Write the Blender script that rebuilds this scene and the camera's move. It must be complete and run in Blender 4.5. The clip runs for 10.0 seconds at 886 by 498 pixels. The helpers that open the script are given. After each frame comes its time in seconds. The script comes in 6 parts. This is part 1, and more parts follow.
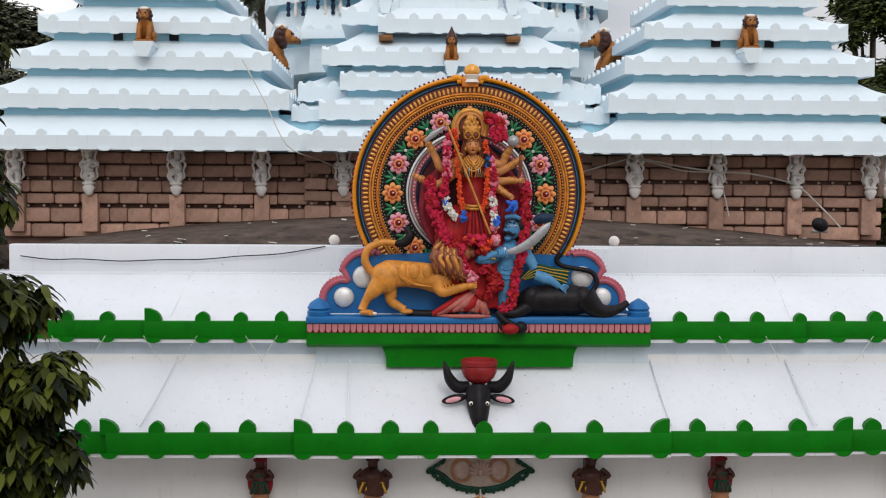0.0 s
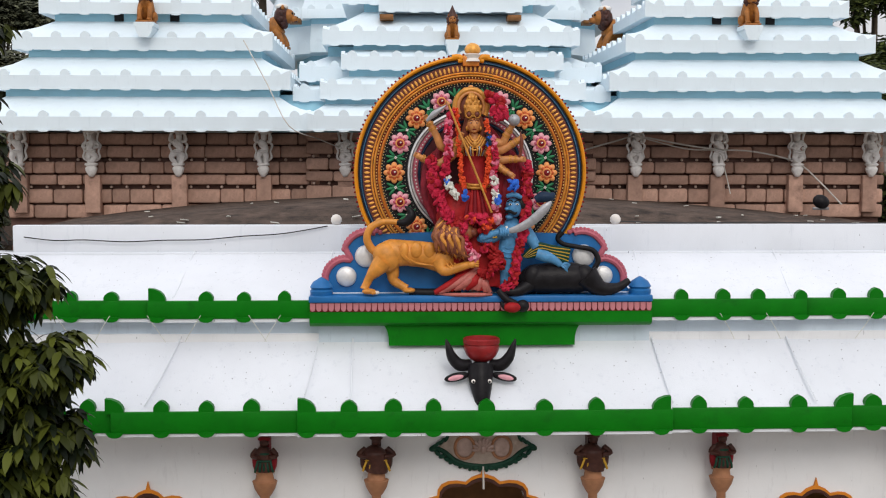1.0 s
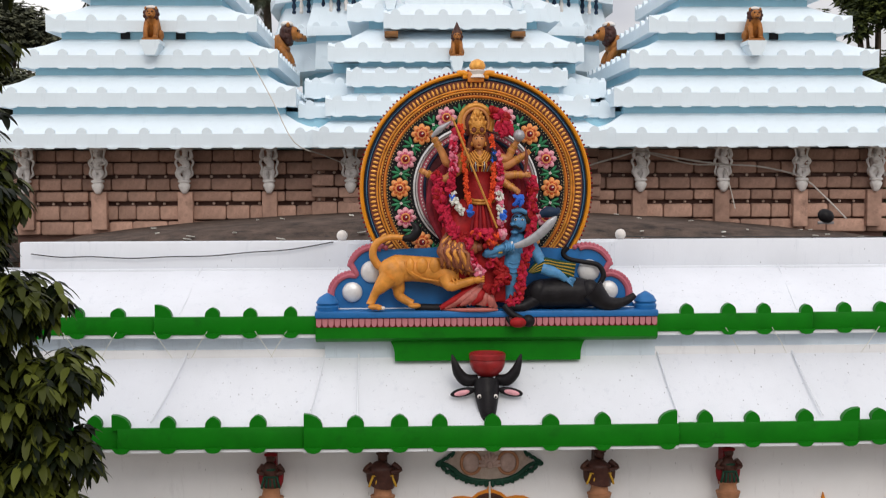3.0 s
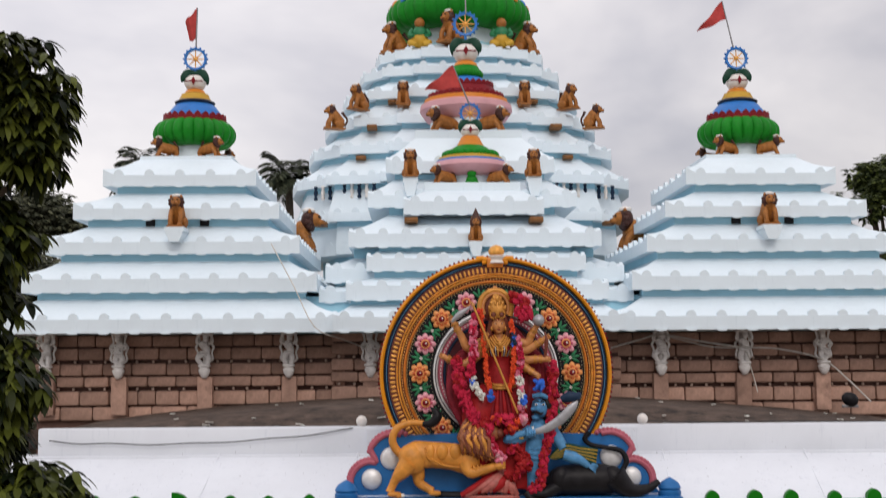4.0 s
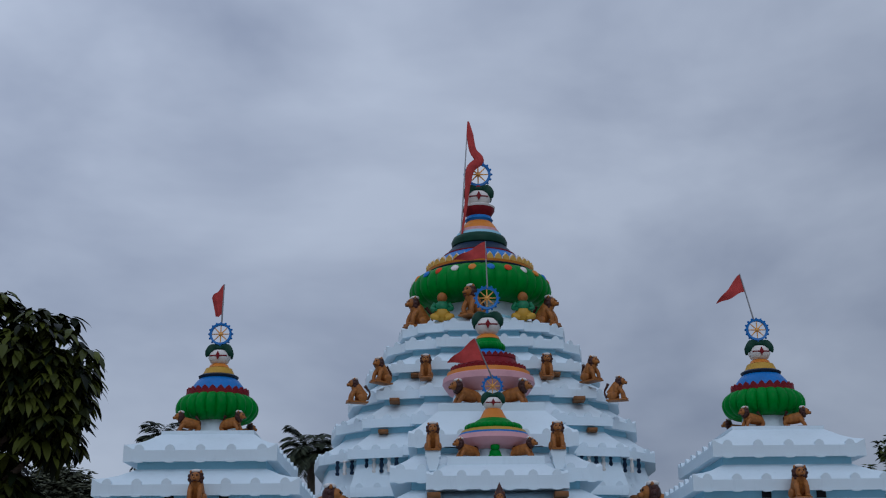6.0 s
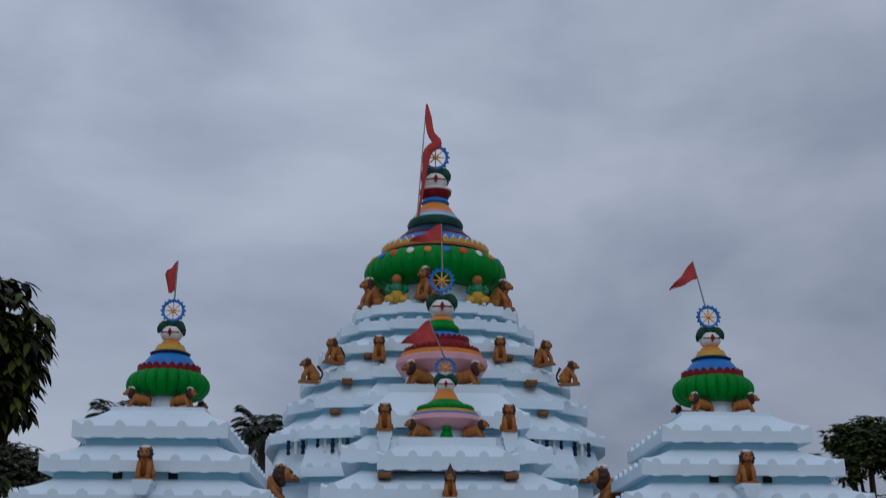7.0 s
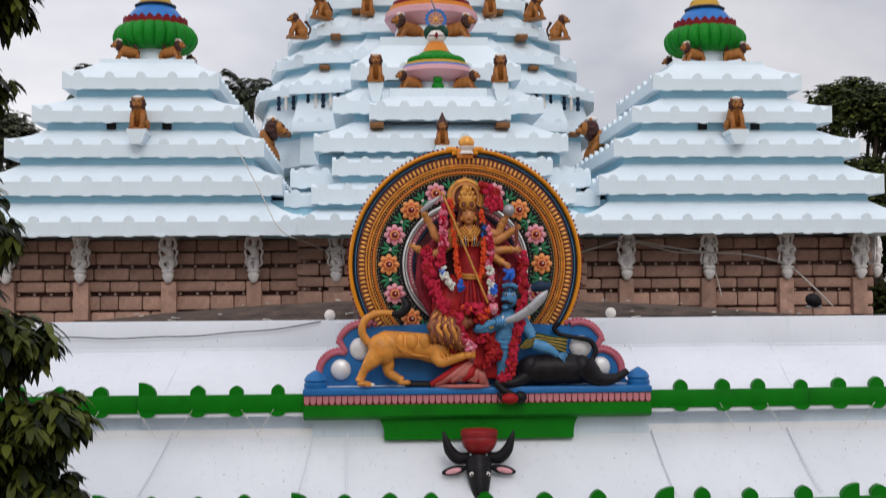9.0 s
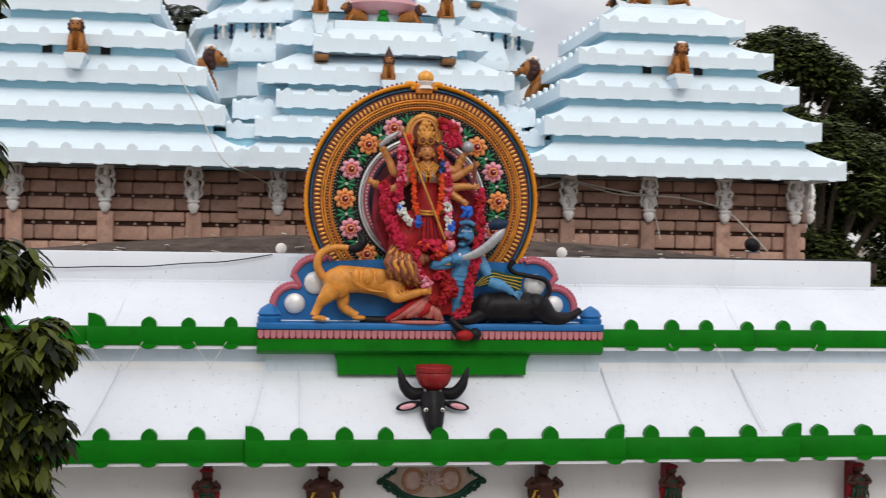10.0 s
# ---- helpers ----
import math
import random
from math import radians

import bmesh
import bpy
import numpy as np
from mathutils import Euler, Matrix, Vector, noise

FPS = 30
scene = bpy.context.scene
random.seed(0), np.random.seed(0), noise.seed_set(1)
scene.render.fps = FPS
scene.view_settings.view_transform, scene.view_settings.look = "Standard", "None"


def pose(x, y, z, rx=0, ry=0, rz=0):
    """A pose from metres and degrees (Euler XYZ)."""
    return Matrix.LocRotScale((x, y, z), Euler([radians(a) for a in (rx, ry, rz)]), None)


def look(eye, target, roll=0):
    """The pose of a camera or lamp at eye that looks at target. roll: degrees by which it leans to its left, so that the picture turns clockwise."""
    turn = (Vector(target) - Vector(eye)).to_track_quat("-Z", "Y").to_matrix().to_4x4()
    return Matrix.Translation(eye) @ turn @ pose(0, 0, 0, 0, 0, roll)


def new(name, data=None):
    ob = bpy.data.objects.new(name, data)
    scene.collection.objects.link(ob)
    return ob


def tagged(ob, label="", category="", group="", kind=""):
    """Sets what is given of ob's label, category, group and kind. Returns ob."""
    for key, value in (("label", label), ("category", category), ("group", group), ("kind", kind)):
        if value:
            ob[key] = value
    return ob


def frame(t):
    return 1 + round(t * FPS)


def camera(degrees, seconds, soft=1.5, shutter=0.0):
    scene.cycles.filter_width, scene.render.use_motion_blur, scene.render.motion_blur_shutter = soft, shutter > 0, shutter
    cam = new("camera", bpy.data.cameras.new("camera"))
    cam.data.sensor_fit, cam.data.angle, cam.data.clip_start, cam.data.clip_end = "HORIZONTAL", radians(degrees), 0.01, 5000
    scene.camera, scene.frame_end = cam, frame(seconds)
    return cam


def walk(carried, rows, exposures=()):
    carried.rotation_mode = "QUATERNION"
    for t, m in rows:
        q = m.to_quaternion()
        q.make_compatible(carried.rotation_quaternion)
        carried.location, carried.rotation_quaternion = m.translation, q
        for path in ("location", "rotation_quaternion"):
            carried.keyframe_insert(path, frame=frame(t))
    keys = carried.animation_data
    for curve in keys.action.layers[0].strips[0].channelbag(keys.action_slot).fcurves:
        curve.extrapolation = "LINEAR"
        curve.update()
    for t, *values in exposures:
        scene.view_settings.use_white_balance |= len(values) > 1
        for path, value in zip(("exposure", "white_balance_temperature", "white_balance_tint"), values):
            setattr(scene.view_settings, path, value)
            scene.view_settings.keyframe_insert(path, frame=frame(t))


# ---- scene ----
cam = camera(39.65, 10.0, soft=1.1, shutter=0.3)
PATH = [
    (0.0, pose(-1.603, 0.781, 9.015, 86.614, 0, -2.504) @ pose(0, 0, 0, 0, 0, 0.368)),
    (0.5, pose(-1.589, 0.685, 9.024, 86.090, 0, -2.534) @ pose(0, 0, 0, 0, 0, 0.308)),
    (1.0, pose(-1.595, 0.688, 9.010, 85.660, 0, -2.394) @ pose(0, 0, 0, 0, 0, 0.044)),
    (1.5, pose(-1.606, 0.660, 9.008, 85.616, 0, -2.292) @ pose(0, 0, 0, 0, 0, -0.157)),
    (2.0, pose(-1.590, 0.664, 9.013, 85.698, 0, -2.316) @ pose(0, 0, 0, 0, 0, -0.177)),
    (2.2, pose(-1.590, 0.664, 9.013, 85.668, 0, -2.296) @ pose(0, 0, 0, 0, 0, -0.177)),
    (2.7, pose(-1.600, 0.644, 9.003, 85.798, 0, -2.236) @ pose(0, 0, 0, 0, 0, -0.177)),
    (3.0, pose(-1.610, 0.629, 8.998, 86.418, 0, -2.166) @ pose(0, 0, 0, 0, 0, -0.177)),
    (3.3, pose(-1.625, 0.606, 8.988, 88.267, 0, -2.050) @ pose(0, 0, 0, 0, 0, -0.151)),
    (3.5, pose(-1.613, 0.646, 9.019, 89.920, 0, -1.862) @ pose(0, 0, 0, 0, 0, -0.200)),
    (4.0, pose(-1.628, 0.590, 9.063, 94.867, 0, -1.324) @ pose(0, 0, 0, 0, 0, -0.390)),
    (4.5, pose(-1.654, 0.587, 9.155, 99.411, 0, -0.772) @ pose(0, 0, 0, 0, 0, -0.654)),
    (5.0, pose(-1.641, 0.492, 9.380, 103.724, 0, -0.303) @ pose(0, 0, 0, 0, 0, -0.747)),
    (5.5, pose(-1.639, 0.561, 9.506, 105.805, 0, -0.168) @ pose(0, 0, 0, 0, 0, -0.718)),
    (5.7, pose(-1.577, 0.598, 9.254, 106.784, 0, 0.006) @ pose(0, 0, 0, 0, 0, -0.558)),
    (6.8, pose(-1.597, 0.618, 8.932, 108.040, 0, -2.157) @ pose(0, 0, 0, 0, 0, -0.071)),
    (7.0, pose(-1.594, 0.650, 8.916, 106.925, 0, -2.465) @ pose(0, 0, 0, 0, 0, 0.094)),
    (7.5, pose(-1.732, 0.660, 8.992, 104.354, 0, -3.190) @ pose(0, 0, 0, 0, 0, -0.168)),
    (8.0, pose(-1.801, 0.700, 8.734, 102.059, 0, -2.964) @ pose(0, 0, 0, 0, 0, -0.515)),
    (8.5, pose(-1.842, 0.827, 8.414, 97.014, 0, -3.148) @ pose(0, 0, 0, 0, 0, -0.782)),
    (9.0, pose(-1.864, 0.849, 8.080, 92.174, 0, -3.300) @ pose(0, 0, 0, 0, 0, -0.426)),
    (9.5, pose(-2.094, 0.924, 7.998, 89.521, 0, -3.396) @ pose(0, 0, 0, 0, 0, 0.641)),
    (10.0, pose(-2.791, 1.045, 8.034, 89.324, 0, -7.642) @ pose(0, 0, 0, 0, 0, 0.954)),
]
EXPOSURES = [(0.0, 0.12, 6750, 10), (0.6, 0.28, 6750, 10), (2.0, 0.26, 6800, 10), (3.5, 0.18, 6900, 13), (4.1, -0.02, 6900, 14), (4.6, -0.42, 6150, 12), (5.0, -0.84, 5350, 7), (5.5, -1.0, 5400, 9), (6.9, -1.11, 5530, 10), (7.5, -0.95, 5700, 11),
             (8.0, -0.7, 5850, 10), (8.4, -0.52, 6200, 10), (8.6, -0.40, 6350, 11), (9.0, -0.02, 6650, 12), (9.4, 0.08, 6700, 11), (10.0, 0.22, 6750, 10)]
walk(cam, PATH, EXPOSURES)

# ---- sky and sun: a bright overcast afternoon ----
world = bpy.data.worlds.new("overcast_sky")
scene.world = world
world.use_nodes = True
wn, wl = world.node_tree.nodes, world.node_tree.links
wn.clear()


def wnode(kind, **values):
    n = wn.new(kind)
    for key, value in values.items():
        n.inputs[key].default_value = value
    return n


w_out = wn.new("ShaderNodeOutputWorld")
w_bg = wnode("ShaderNodeBackground", Strength=1.0)
w_sky = wn.new("ShaderNodeTexSky")
w_sky.sky_type, w_sky.sun_disc = "NISHITA", False
w_sky.sun_elevation, w_sky.sun_rotation = radians(37), radians(173)
w_dim = wn.new("ShaderNodeVectorMath")
w_dim.operation = "SCALE"
w_dim.inputs["Scale"].default_value = 0.1
w_co = wn.new("ShaderNodeTexCoord")
w_map = wn.new("ShaderNodeMapping")
w_map.inputs["Scale"].default_value = (1.7, 1.7, 3.4)
w_n1 = wnode("ShaderNodeTexNoise", Scale=1.5, Detail=5.5, Roughness=0.52, Distortion=0.2)
w_ramp = wn.new("ShaderNodeValToRGB")
w_ramp.color_ramp.elements[0].position, w_ramp.color_ramp.elements[0].color = 0.34, (0.50, 0.52, 0.60, 1)
w_ramp.color_ramp.elements[1].position, w_ramp.color_ramp.elements[1].color = 0.64, (0.95, 0.95, 0.98, 1)
w_mix = wn.new("ShaderNodeMix")
w_mix.data_type = "RGBA"
w_mix.inputs["Factor"].default_value = 0.88
wl.new(w_co.outputs["Generated"], w_map.inputs["Vector"])
wl.new(w_map.outputs[0], w_n1.inputs["Vector"])
wl.new(w_n1.outputs[0], w_ramp.inputs[0])
wl.new(w_sky.outputs[0], w_dim.inputs[0])
wl.new(w_dim.outputs[0], w_mix.inputs["A"])
wl.new(w_ramp.outputs[0], w_mix.inputs["B"])
w_sep = wn.new("ShaderNodeSeparateXYZ")
w_lift = wn.new("ShaderNodeMapRange")
w_lift.inputs["From Min"].default_value, w_lift.inputs["From Max"].default_value = 0.0, 0.8
w_lift.inputs["To Min"].default_value, w_lift.inputs["To Max"].default_value = 0.80, 1.38
w_grade = wn.new("ShaderNodeVectorMath")
w_grade.operation = "SCALE"
wl.new(w_co.outputs["Generated"], w_sep.inputs[0])
wl.new(w_sep.outputs["Z"], w_lift.inputs["Value"])
w_side = wn.new("ShaderNodeMapRange")
w_side.inputs["From Min"].default_value, w_side.inputs["From Max"].default_value = -0.35, 0.35
w_side.inputs["To Min"].default_value, w_side.inputs["To Max"].default_value = 1.17, 0.94
w_both = wn.new("ShaderNodeMath")
w_both.operation = "MULTIPLY"
wl.new(w_sep.outputs["X"], w_side.inputs["Value"])
wl.new(w_lift.outputs[0], w_both.inputs[0])
wl.new(w_side.outputs[0], w_both.inputs[1])
wl.new(w_mix.outputs["Result"], w_grade.inputs[0])
wl.new(w_both.outputs[0], w_grade.inputs["Scale"])
wl.new(w_grade.outputs[0], w_bg.inputs["Color"])
wl.new(w_bg.outputs[0], w_out.inputs[0])
sun = new("sun", bpy.data.lights.new("sun", "SUN"))
sun.data.energy, sun.data.angle, sun.data.color = 0.92, radians(25), (1.0, 0.96, 0.90)
sun.matrix_world = look((3, -26, 20), (0, 0, 0))


# ---- materials ----
def paint(name, colour, rough=0.55, vary=0.12, scale=1.5, bump=0.15, stain=None, amount=0.0, streak=False, metal=0.0, fine=40.0, per_piece=0.0, specks=0.0):
    """A painted or mineral surface: a base colour, broad fading, fine grain with relief, and stains with their own shape."""
    m = bpy.data.materials.new(name)
    m.use_nodes = True
    nt = m.node_tree
    b = nt.nodes["Principled BSDF"]
    b.inputs["Roughness"].default_value, b.inputs["Metallic"].default_value = rough, metal
    b.inputs["Specular IOR Level"].default_value = 0.3

    def add(kind, **values):
        n = nt.nodes.new(kind)
        for key, value in values.items():
            n.inputs[key].default_value = value
        return n

    co = add("ShaderNodeTexCoord")
    big = add("ShaderNodeTexNoise", Scale=scale, Detail=5.0, Roughness=0.6)
    nt.links.new(co.outputs["Object"], big.inputs["Vector"])
    grain = add("ShaderNodeTexNoise", Scale=fine, Detail=3.0)
    nt.links.new(co.outputs["Object"], grain.inputs["Vector"])
    ramp = add("ShaderNodeValToRGB")
    low = [c * (1 - vary) for c in colour]
    high = [min(1, c * (1 + vary * 0.6)) for c in colour]
    ramp.color_ramp.elements[0].position, ramp.color_ramp.elements[0].color = 0.3, (*low, 1)
    ramp.color_ramp.elements[1].position, ramp.color_ramp.elements[1].color = 0.7, (*high, 1)
    nt.links.new(big.outputs[0], ramp.inputs[0])
    result = ramp.outputs[0]
    if per_piece:
        info = add("ShaderNodeObjectInfo")
        hsv = add("ShaderNodeHueSaturation")
        rng = add("ShaderNodeMapRange")
        rng.inputs["To Min"].default_value, rng.inputs["To Max"].default_value = 1 - per_piece, 1 + per_piece
        nt.links.new(info.outputs["Random"], rng.inputs["Value"])
        nt.links.new(rng.outputs[0], hsv.inputs["Value"])
        nt.links.new(result, hsv.inputs["Color"])
        result = hsv.outputs[0]
    if stain:
        mp = add("ShaderNodeMapping")
        mp.inputs["Scale"].default_value = (3.0, 3.0, 0.5) if streak else (1, 1, 1)
        st = add("ShaderNodeTexNoise", Scale=2.3, Detail=8.0, Roughness=0.72)
        nt.links.new(co.outputs["Object"], mp.inputs["Vector"])
        nt.links.new(mp.outputs[0], st.inputs["Vector"])
        sr = add("ShaderNodeValToRGB")
        sr.color_ramp.elements[0].position, sr.color_ramp.elements[0].color = 0.56, (0, 0, 0, 1)
        sr.color_ramp.elements[1].position, sr.color_ramp.elements[1].color = 0.74, (amount, amount, amount, 1)
        nt.links.new(st.outputs[0], sr.inputs[0])
        mx = add("ShaderNodeMix")
        mx.data_type = "RGBA"
        mx.inputs["B"].default_value = (*stain, 1)
        nt.links.new(sr.outputs[0], mx.inputs["Factor"])
        nt.links.new(result, mx.inputs["A"])
        result = mx.outputs["Result"]
    if specks:
        mp = add("ShaderNodeMapping")
        mp.inputs["Scale"].default_value = (20.0, 20.0, 6.0)
        sp = add("ShaderNodeTexNoise", Scale=1.0, Detail=2.0, Roughness=0.5)
        nt.links.new(co.outputs["Object"], mp.inputs["Vector"])
        nt.links.new(mp.outputs[0], sp.inputs["Vector"])
        sr = add("ShaderNodeValToRGB")
        sr.color_ramp.elements[0].position, sr.color_ramp.elements[0].color = 0.725, (0, 0, 0, 1)
        sr.color_ramp.elements[1].position, sr.color_ramp.elements[1].color = 0.745, (specks, specks, specks, 1)
        nt.links.new(sp.outputs[0], sr.inputs[0])
        mx = add("ShaderNodeMix")
        mx.data_type = "RGBA"
        mx.inputs["B"].default_value = (0.09, 0.09, 0.10, 1)
        nt.links.new(sr.outputs[0], mx.inputs["Factor"])
        nt.links.new(result, mx.inputs["A"])
        result = mx.outputs["Result"]
    nt.links.new(result, b.inputs["Base Color"])
    rr = add("ShaderNodeMapRange")
    rr.inputs["To Min"].default_value, rr.inputs["To Max"].default_value = max(0.05, rough - 0.12), min(1, rough + 0.12)
    nt.links.new(grain.outputs[0], rr.inputs["Value"])
    nt.links.new(rr.outputs[0], b.inputs["Roughness"])
    bp = add("ShaderNodeBump", Strength=bump, Distance=0.02)
    nt.links.new(grain.outputs[0], bp.inputs["Height"])
    nt.links.new(bp.outputs[0], b.inputs["Normal"])
    return m


WHITE = paint("tower_limewash", (0.70, 0.80, 0.86), 0.6, 0.05, 0.7, 0.12, (0.50, 0.60, 0.66), 0.35, True)
RISER = paint("pale_blue_limewash", (0.34, 0.61, 0.73), 0.65, 0.08, 0.8, 0.12, (0.34, 0.52, 0.62), 0.4, True)
GATE_WHITE = paint("gate_white_paint", (0.68, 0.71, 0.76), 0.5, 0.07, 0.5, 0.15, (0.46, 0.50, 0.57), 0.45, True, specks=0.8)
# Gate white with the recess's bluish shade put into the colour, plus mould streaks
GATE_SHADE = paint("gate_recess_shade_tint", (0.58, 0.67, 0.75), 0.6, 0.1, 0.8, 0.15, (0.30, 0.36, 0.42), 0.6, True)
GATE_WALL = paint("gate_wall_paint", (0.76, 0.77, 0.79), 0.6, 0.08, 0.5, 0.15, (0.48, 0.48, 0.50), 0.4, True, specks=0.4)
GREEN = paint("green_gloss_paint", (0.001, 0.155, 0.005), 0.42, 0.16, 1.8, 0.12, (0.004, 0.06, 0.006), 0.5)
BULB_GREEN = paint("bulb_green_paint", (0.006, 0.21, 0.018), 0.45, 0.15, 1.5, 0.1, (0.01, 0.10, 0.02), 0.4)
BLUE = paint("blue_paint", (0.02, 0.17, 0.52), 0.42, 0.14, 2.0, 0.1, (0.02, 0.06, 0.16), 0.4)
PINK = paint("pink_paint", (0.62, 0.33, 0.36), 0.55, 0.1, 2.0, 0.1, (0.4, 0.2, 0.2), 0.3)
ROSE = paint("rose_paint", (0.44, 0.11, 0.15), 0.5, 0.15, 3.0, 0.1)
ORANGE = paint("orange_paint", (0.66, 0.22, 0.02), 0.42, 0.14, 2.0, 0.1, (0.3, 0.10, 0.02), 0.4)
OCHRE = paint("lion_ochre_paint", (0.35, 0.13, 0.026), 0.5, 0.4, 9.0, 0.3, (0.09, 0.032, 0.014), 0.85)
GOLD = paint("antique_gold_paint", (0.80, 0.38, 0.08), 0.34, 0.3, 7.0, 0.25, (0.36, 0.11, 0.02), 0.7, metal=0.25)
SAFFRON = paint("saffron_ring_paint", (0.68, 0.25, 0.012), 0.36, 0.12, 3.0, 0.1)
DARK_RED = paint("dark_red_paint", (0.20, 0.012, 0.018), 0.45, 0.2, 3.0, 0.1)
RED = paint("red_paint", (0.33, 0.016, 0.018), 0.5, 0.35, 6.0, 0.35, (0.12, 0.008, 0.012), 0.7, fine=20.0)
BLACK = paint("black_paint", (0.014, 0.013, 0.015), 0.38, 0.4, 5.0, 0.3, (0.05, 0.045, 0.04), 0.6, fine=20.0)
DARK_GREEN = paint("dark_green_paint", (0.012, 0.055, 0.035), 0.45, 0.2, 3.0, 0.1)
CREAM = paint("cream_white_paint", (0.74, 0.70, 0.66), 0.5, 0.1, 4.0, 0.1)
YELLOW = paint("mustard_paint", (0.52, 0.30, 0.03), 0.5, 0.15, 3.0, 0.1)
SILVER = paint("silver_paint", (0.74, 0.74, 0.74), 0.36, 0.12, 7.0, 0.3, (0.42, 0.42, 0.44), 0.5, metal=0.25)
MAROON = paint("maroon_hair_paint", (0.17, 0.045, 0.025), 0.45, 0.25, 5.0, 0.1)
SKIN_BLUE = paint("pale_blue_figure_paint", (0.075, 0.255, 0.47), 0.4, 0.35, 7.0, 0.3, (0.03, 0.09, 0.26), 0.75, fine=20.0)
NAVY = paint("navy_paint", (0.015, 0.03, 0.06), 0.4, 0.2, 3.0, 0.1)
FIGURE = paint("bracket_whitewash", (0.86, 0.84, 0.82), 0.7, 0.15, 8.0, 0.3, (0.42, 0.34, 0.30), 0.55)
BROWN_FIGURE = paint("dark_brown_figure_paint", (0.062, 0.022, 0.016), 0.45, 0.4, 9.0, 0.25, (0.24, 0.10, 0.04), 0.5)
TERRACOTTA = paint("terracotta_pot_paint", (0.36, 0.17, 0.09), 0.6, 0.2, 5.0, 0.15)
STONE = paint("laterite_block", (0.46, 0.285, 0.22), 0.85, 0.3, 3.5, 0.8, (0.17, 0.10, 0.08), 0.8, per_piece=0.22)
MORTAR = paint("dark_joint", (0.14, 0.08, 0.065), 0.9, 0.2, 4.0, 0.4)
DECK = paint("weathered_roof_screed", (0.085, 0.058, 0.045), 0.95, 0.75, 2.2, 1.0, (0.010, 0.009, 0.008), 1.0, fine=25.0)
DUST = paint("bare_earth", (0.22, 0.19, 0.15), 0.95, 0.25, 0.3, 0.5, (0.10, 0.12, 0.05), 0.6)
DARK = paint("dark_void", (0.012, 0.012, 0.014), 0.8, 0.2, 3.0, 0.0)
ROPE = paint("grey_rope", (0.60, 0.57, 0.53), 0.8, 0.15, 6.0, 0.2)
WIRE = paint("black_cable", (0.03, 0.03, 0.03), 0.5, 0.1, 6.0, 0.0)
FLAG_RED = paint("faded_red_cloth", (0.46, 0.055, 0.05), 0.85, 0.25, 4.0, 0.25)
STEEL = paint("grey_steel", (0.25, 0.25, 0.26), 0.4, 0.1, 6.0, 0.05, metal=0.7)
BARK = paint("grey_brown_bark", (0.10, 0.075, 0.055), 0.9, 0.3, 6.0, 0.6)
MARIGOLD = paint("orange_red_garland", (0.72, 0.075, 0.02), 0.8, 0.3, 14.0, 0.6)
BROWN_BEAM = paint("ochre_brown_beam", (0.22, 0.095, 0.03), 0.6, 0.2, 5.0, 0.2)


for m in (GREEN, BULB_GREEN, DARK_GREEN, BLACK, NAVY, DARK_RED, RED):
    m.node_tree.nodes["Principled BSDF"].inputs["Specular IOR Level"].default_value = 0.12


def leaf_material(name, dark, light, gloss=0.45):
    m = bpy.data.materials.new(name)
    m.use_nodes = True
    nt = m.node_tree
    b = nt.nodes["Principled BSDF"]
    g = nt.nodes.new("ShaderNodeNewGeometry")
    r = nt.nodes.new("ShaderNodeValToRGB")
    r.color_ramp.elements[0].color, r.color_ramp.elements[1].color = (*dark, 1), (*light, 1)
    r.color_ramp.elements[0].position = 0.25
    nt.links.new(g.outputs["Random Per Island"], r.inputs[0])
    nt.links.new(r.outputs[0], b.inputs["Base Color"])
    b.inputs["Roughness"].default_value = gloss
    b.inputs["Specular IOR Level"].default_value = 0.15
    return m


LEAF = leaf_material("mango_leaf", (0.004, 0.008, 0.002), (0.085, 0.10, 0.014), 0.5)
FAR_LEAF = leaf_material("far_tree_leaf", (0.016, 0.025, 0.008), (0.098, 0.122, 0.03), 0.75)
# Far leaf greyed and lightened: the distance haze is put into its colour
HAZE_LEAF = leaf_material("hazed_tree_leaf", (0.04, 0.045, 0.028), (0.12, 0.125, 0.075), 0.8)
PALM_LEAF = leaf_material("palm_leaf", (0.02, 0.028, 0.018), (0.075, 0.085, 0.05), 0.6)


# ---- mesh helpers ----
def shade(me, smooth_angle=40):
    me.shade_smooth()
    me.set_sharp_from_angle(angle=radians(smooth_angle))


def mesh(name, bm, materials, angle=40):
    bmesh.ops.recalc_face_normals(bm, faces=bm.faces)
    me = bpy.data.meshes.new(name)
    bm.to_mesh(me)
    bm.free()
    for m in (materials if isinstance(materials, (list, tuple)) else [materials]):
        me.materials.append(m)
    shade(me, angle)
    return me


def thing(name, label, category, group="", at=None):
    ob = new(name)
    if at:
        ob.location = at
    return tagged(ob, label, category, group)


def part(name, bm, material, parent, label="", m=None, angle=40):
    me = bm if isinstance(bm, bpy.types.Mesh) else mesh(name, bm, material, angle)
    ob = new(name, me)
    ob.parent = parent
    if m is not None:
        ob.matrix_basis = m
    if label:
        ob["label"] = label
    return ob


def solid(name, bm, material, label, category, group="", kind="", m=None, angle=40):
    ob = new(name, mesh(name, bm, material, angle))
    if m is not None:
        ob.matrix_world = m
    return tagged(ob, label, category, group, kind)


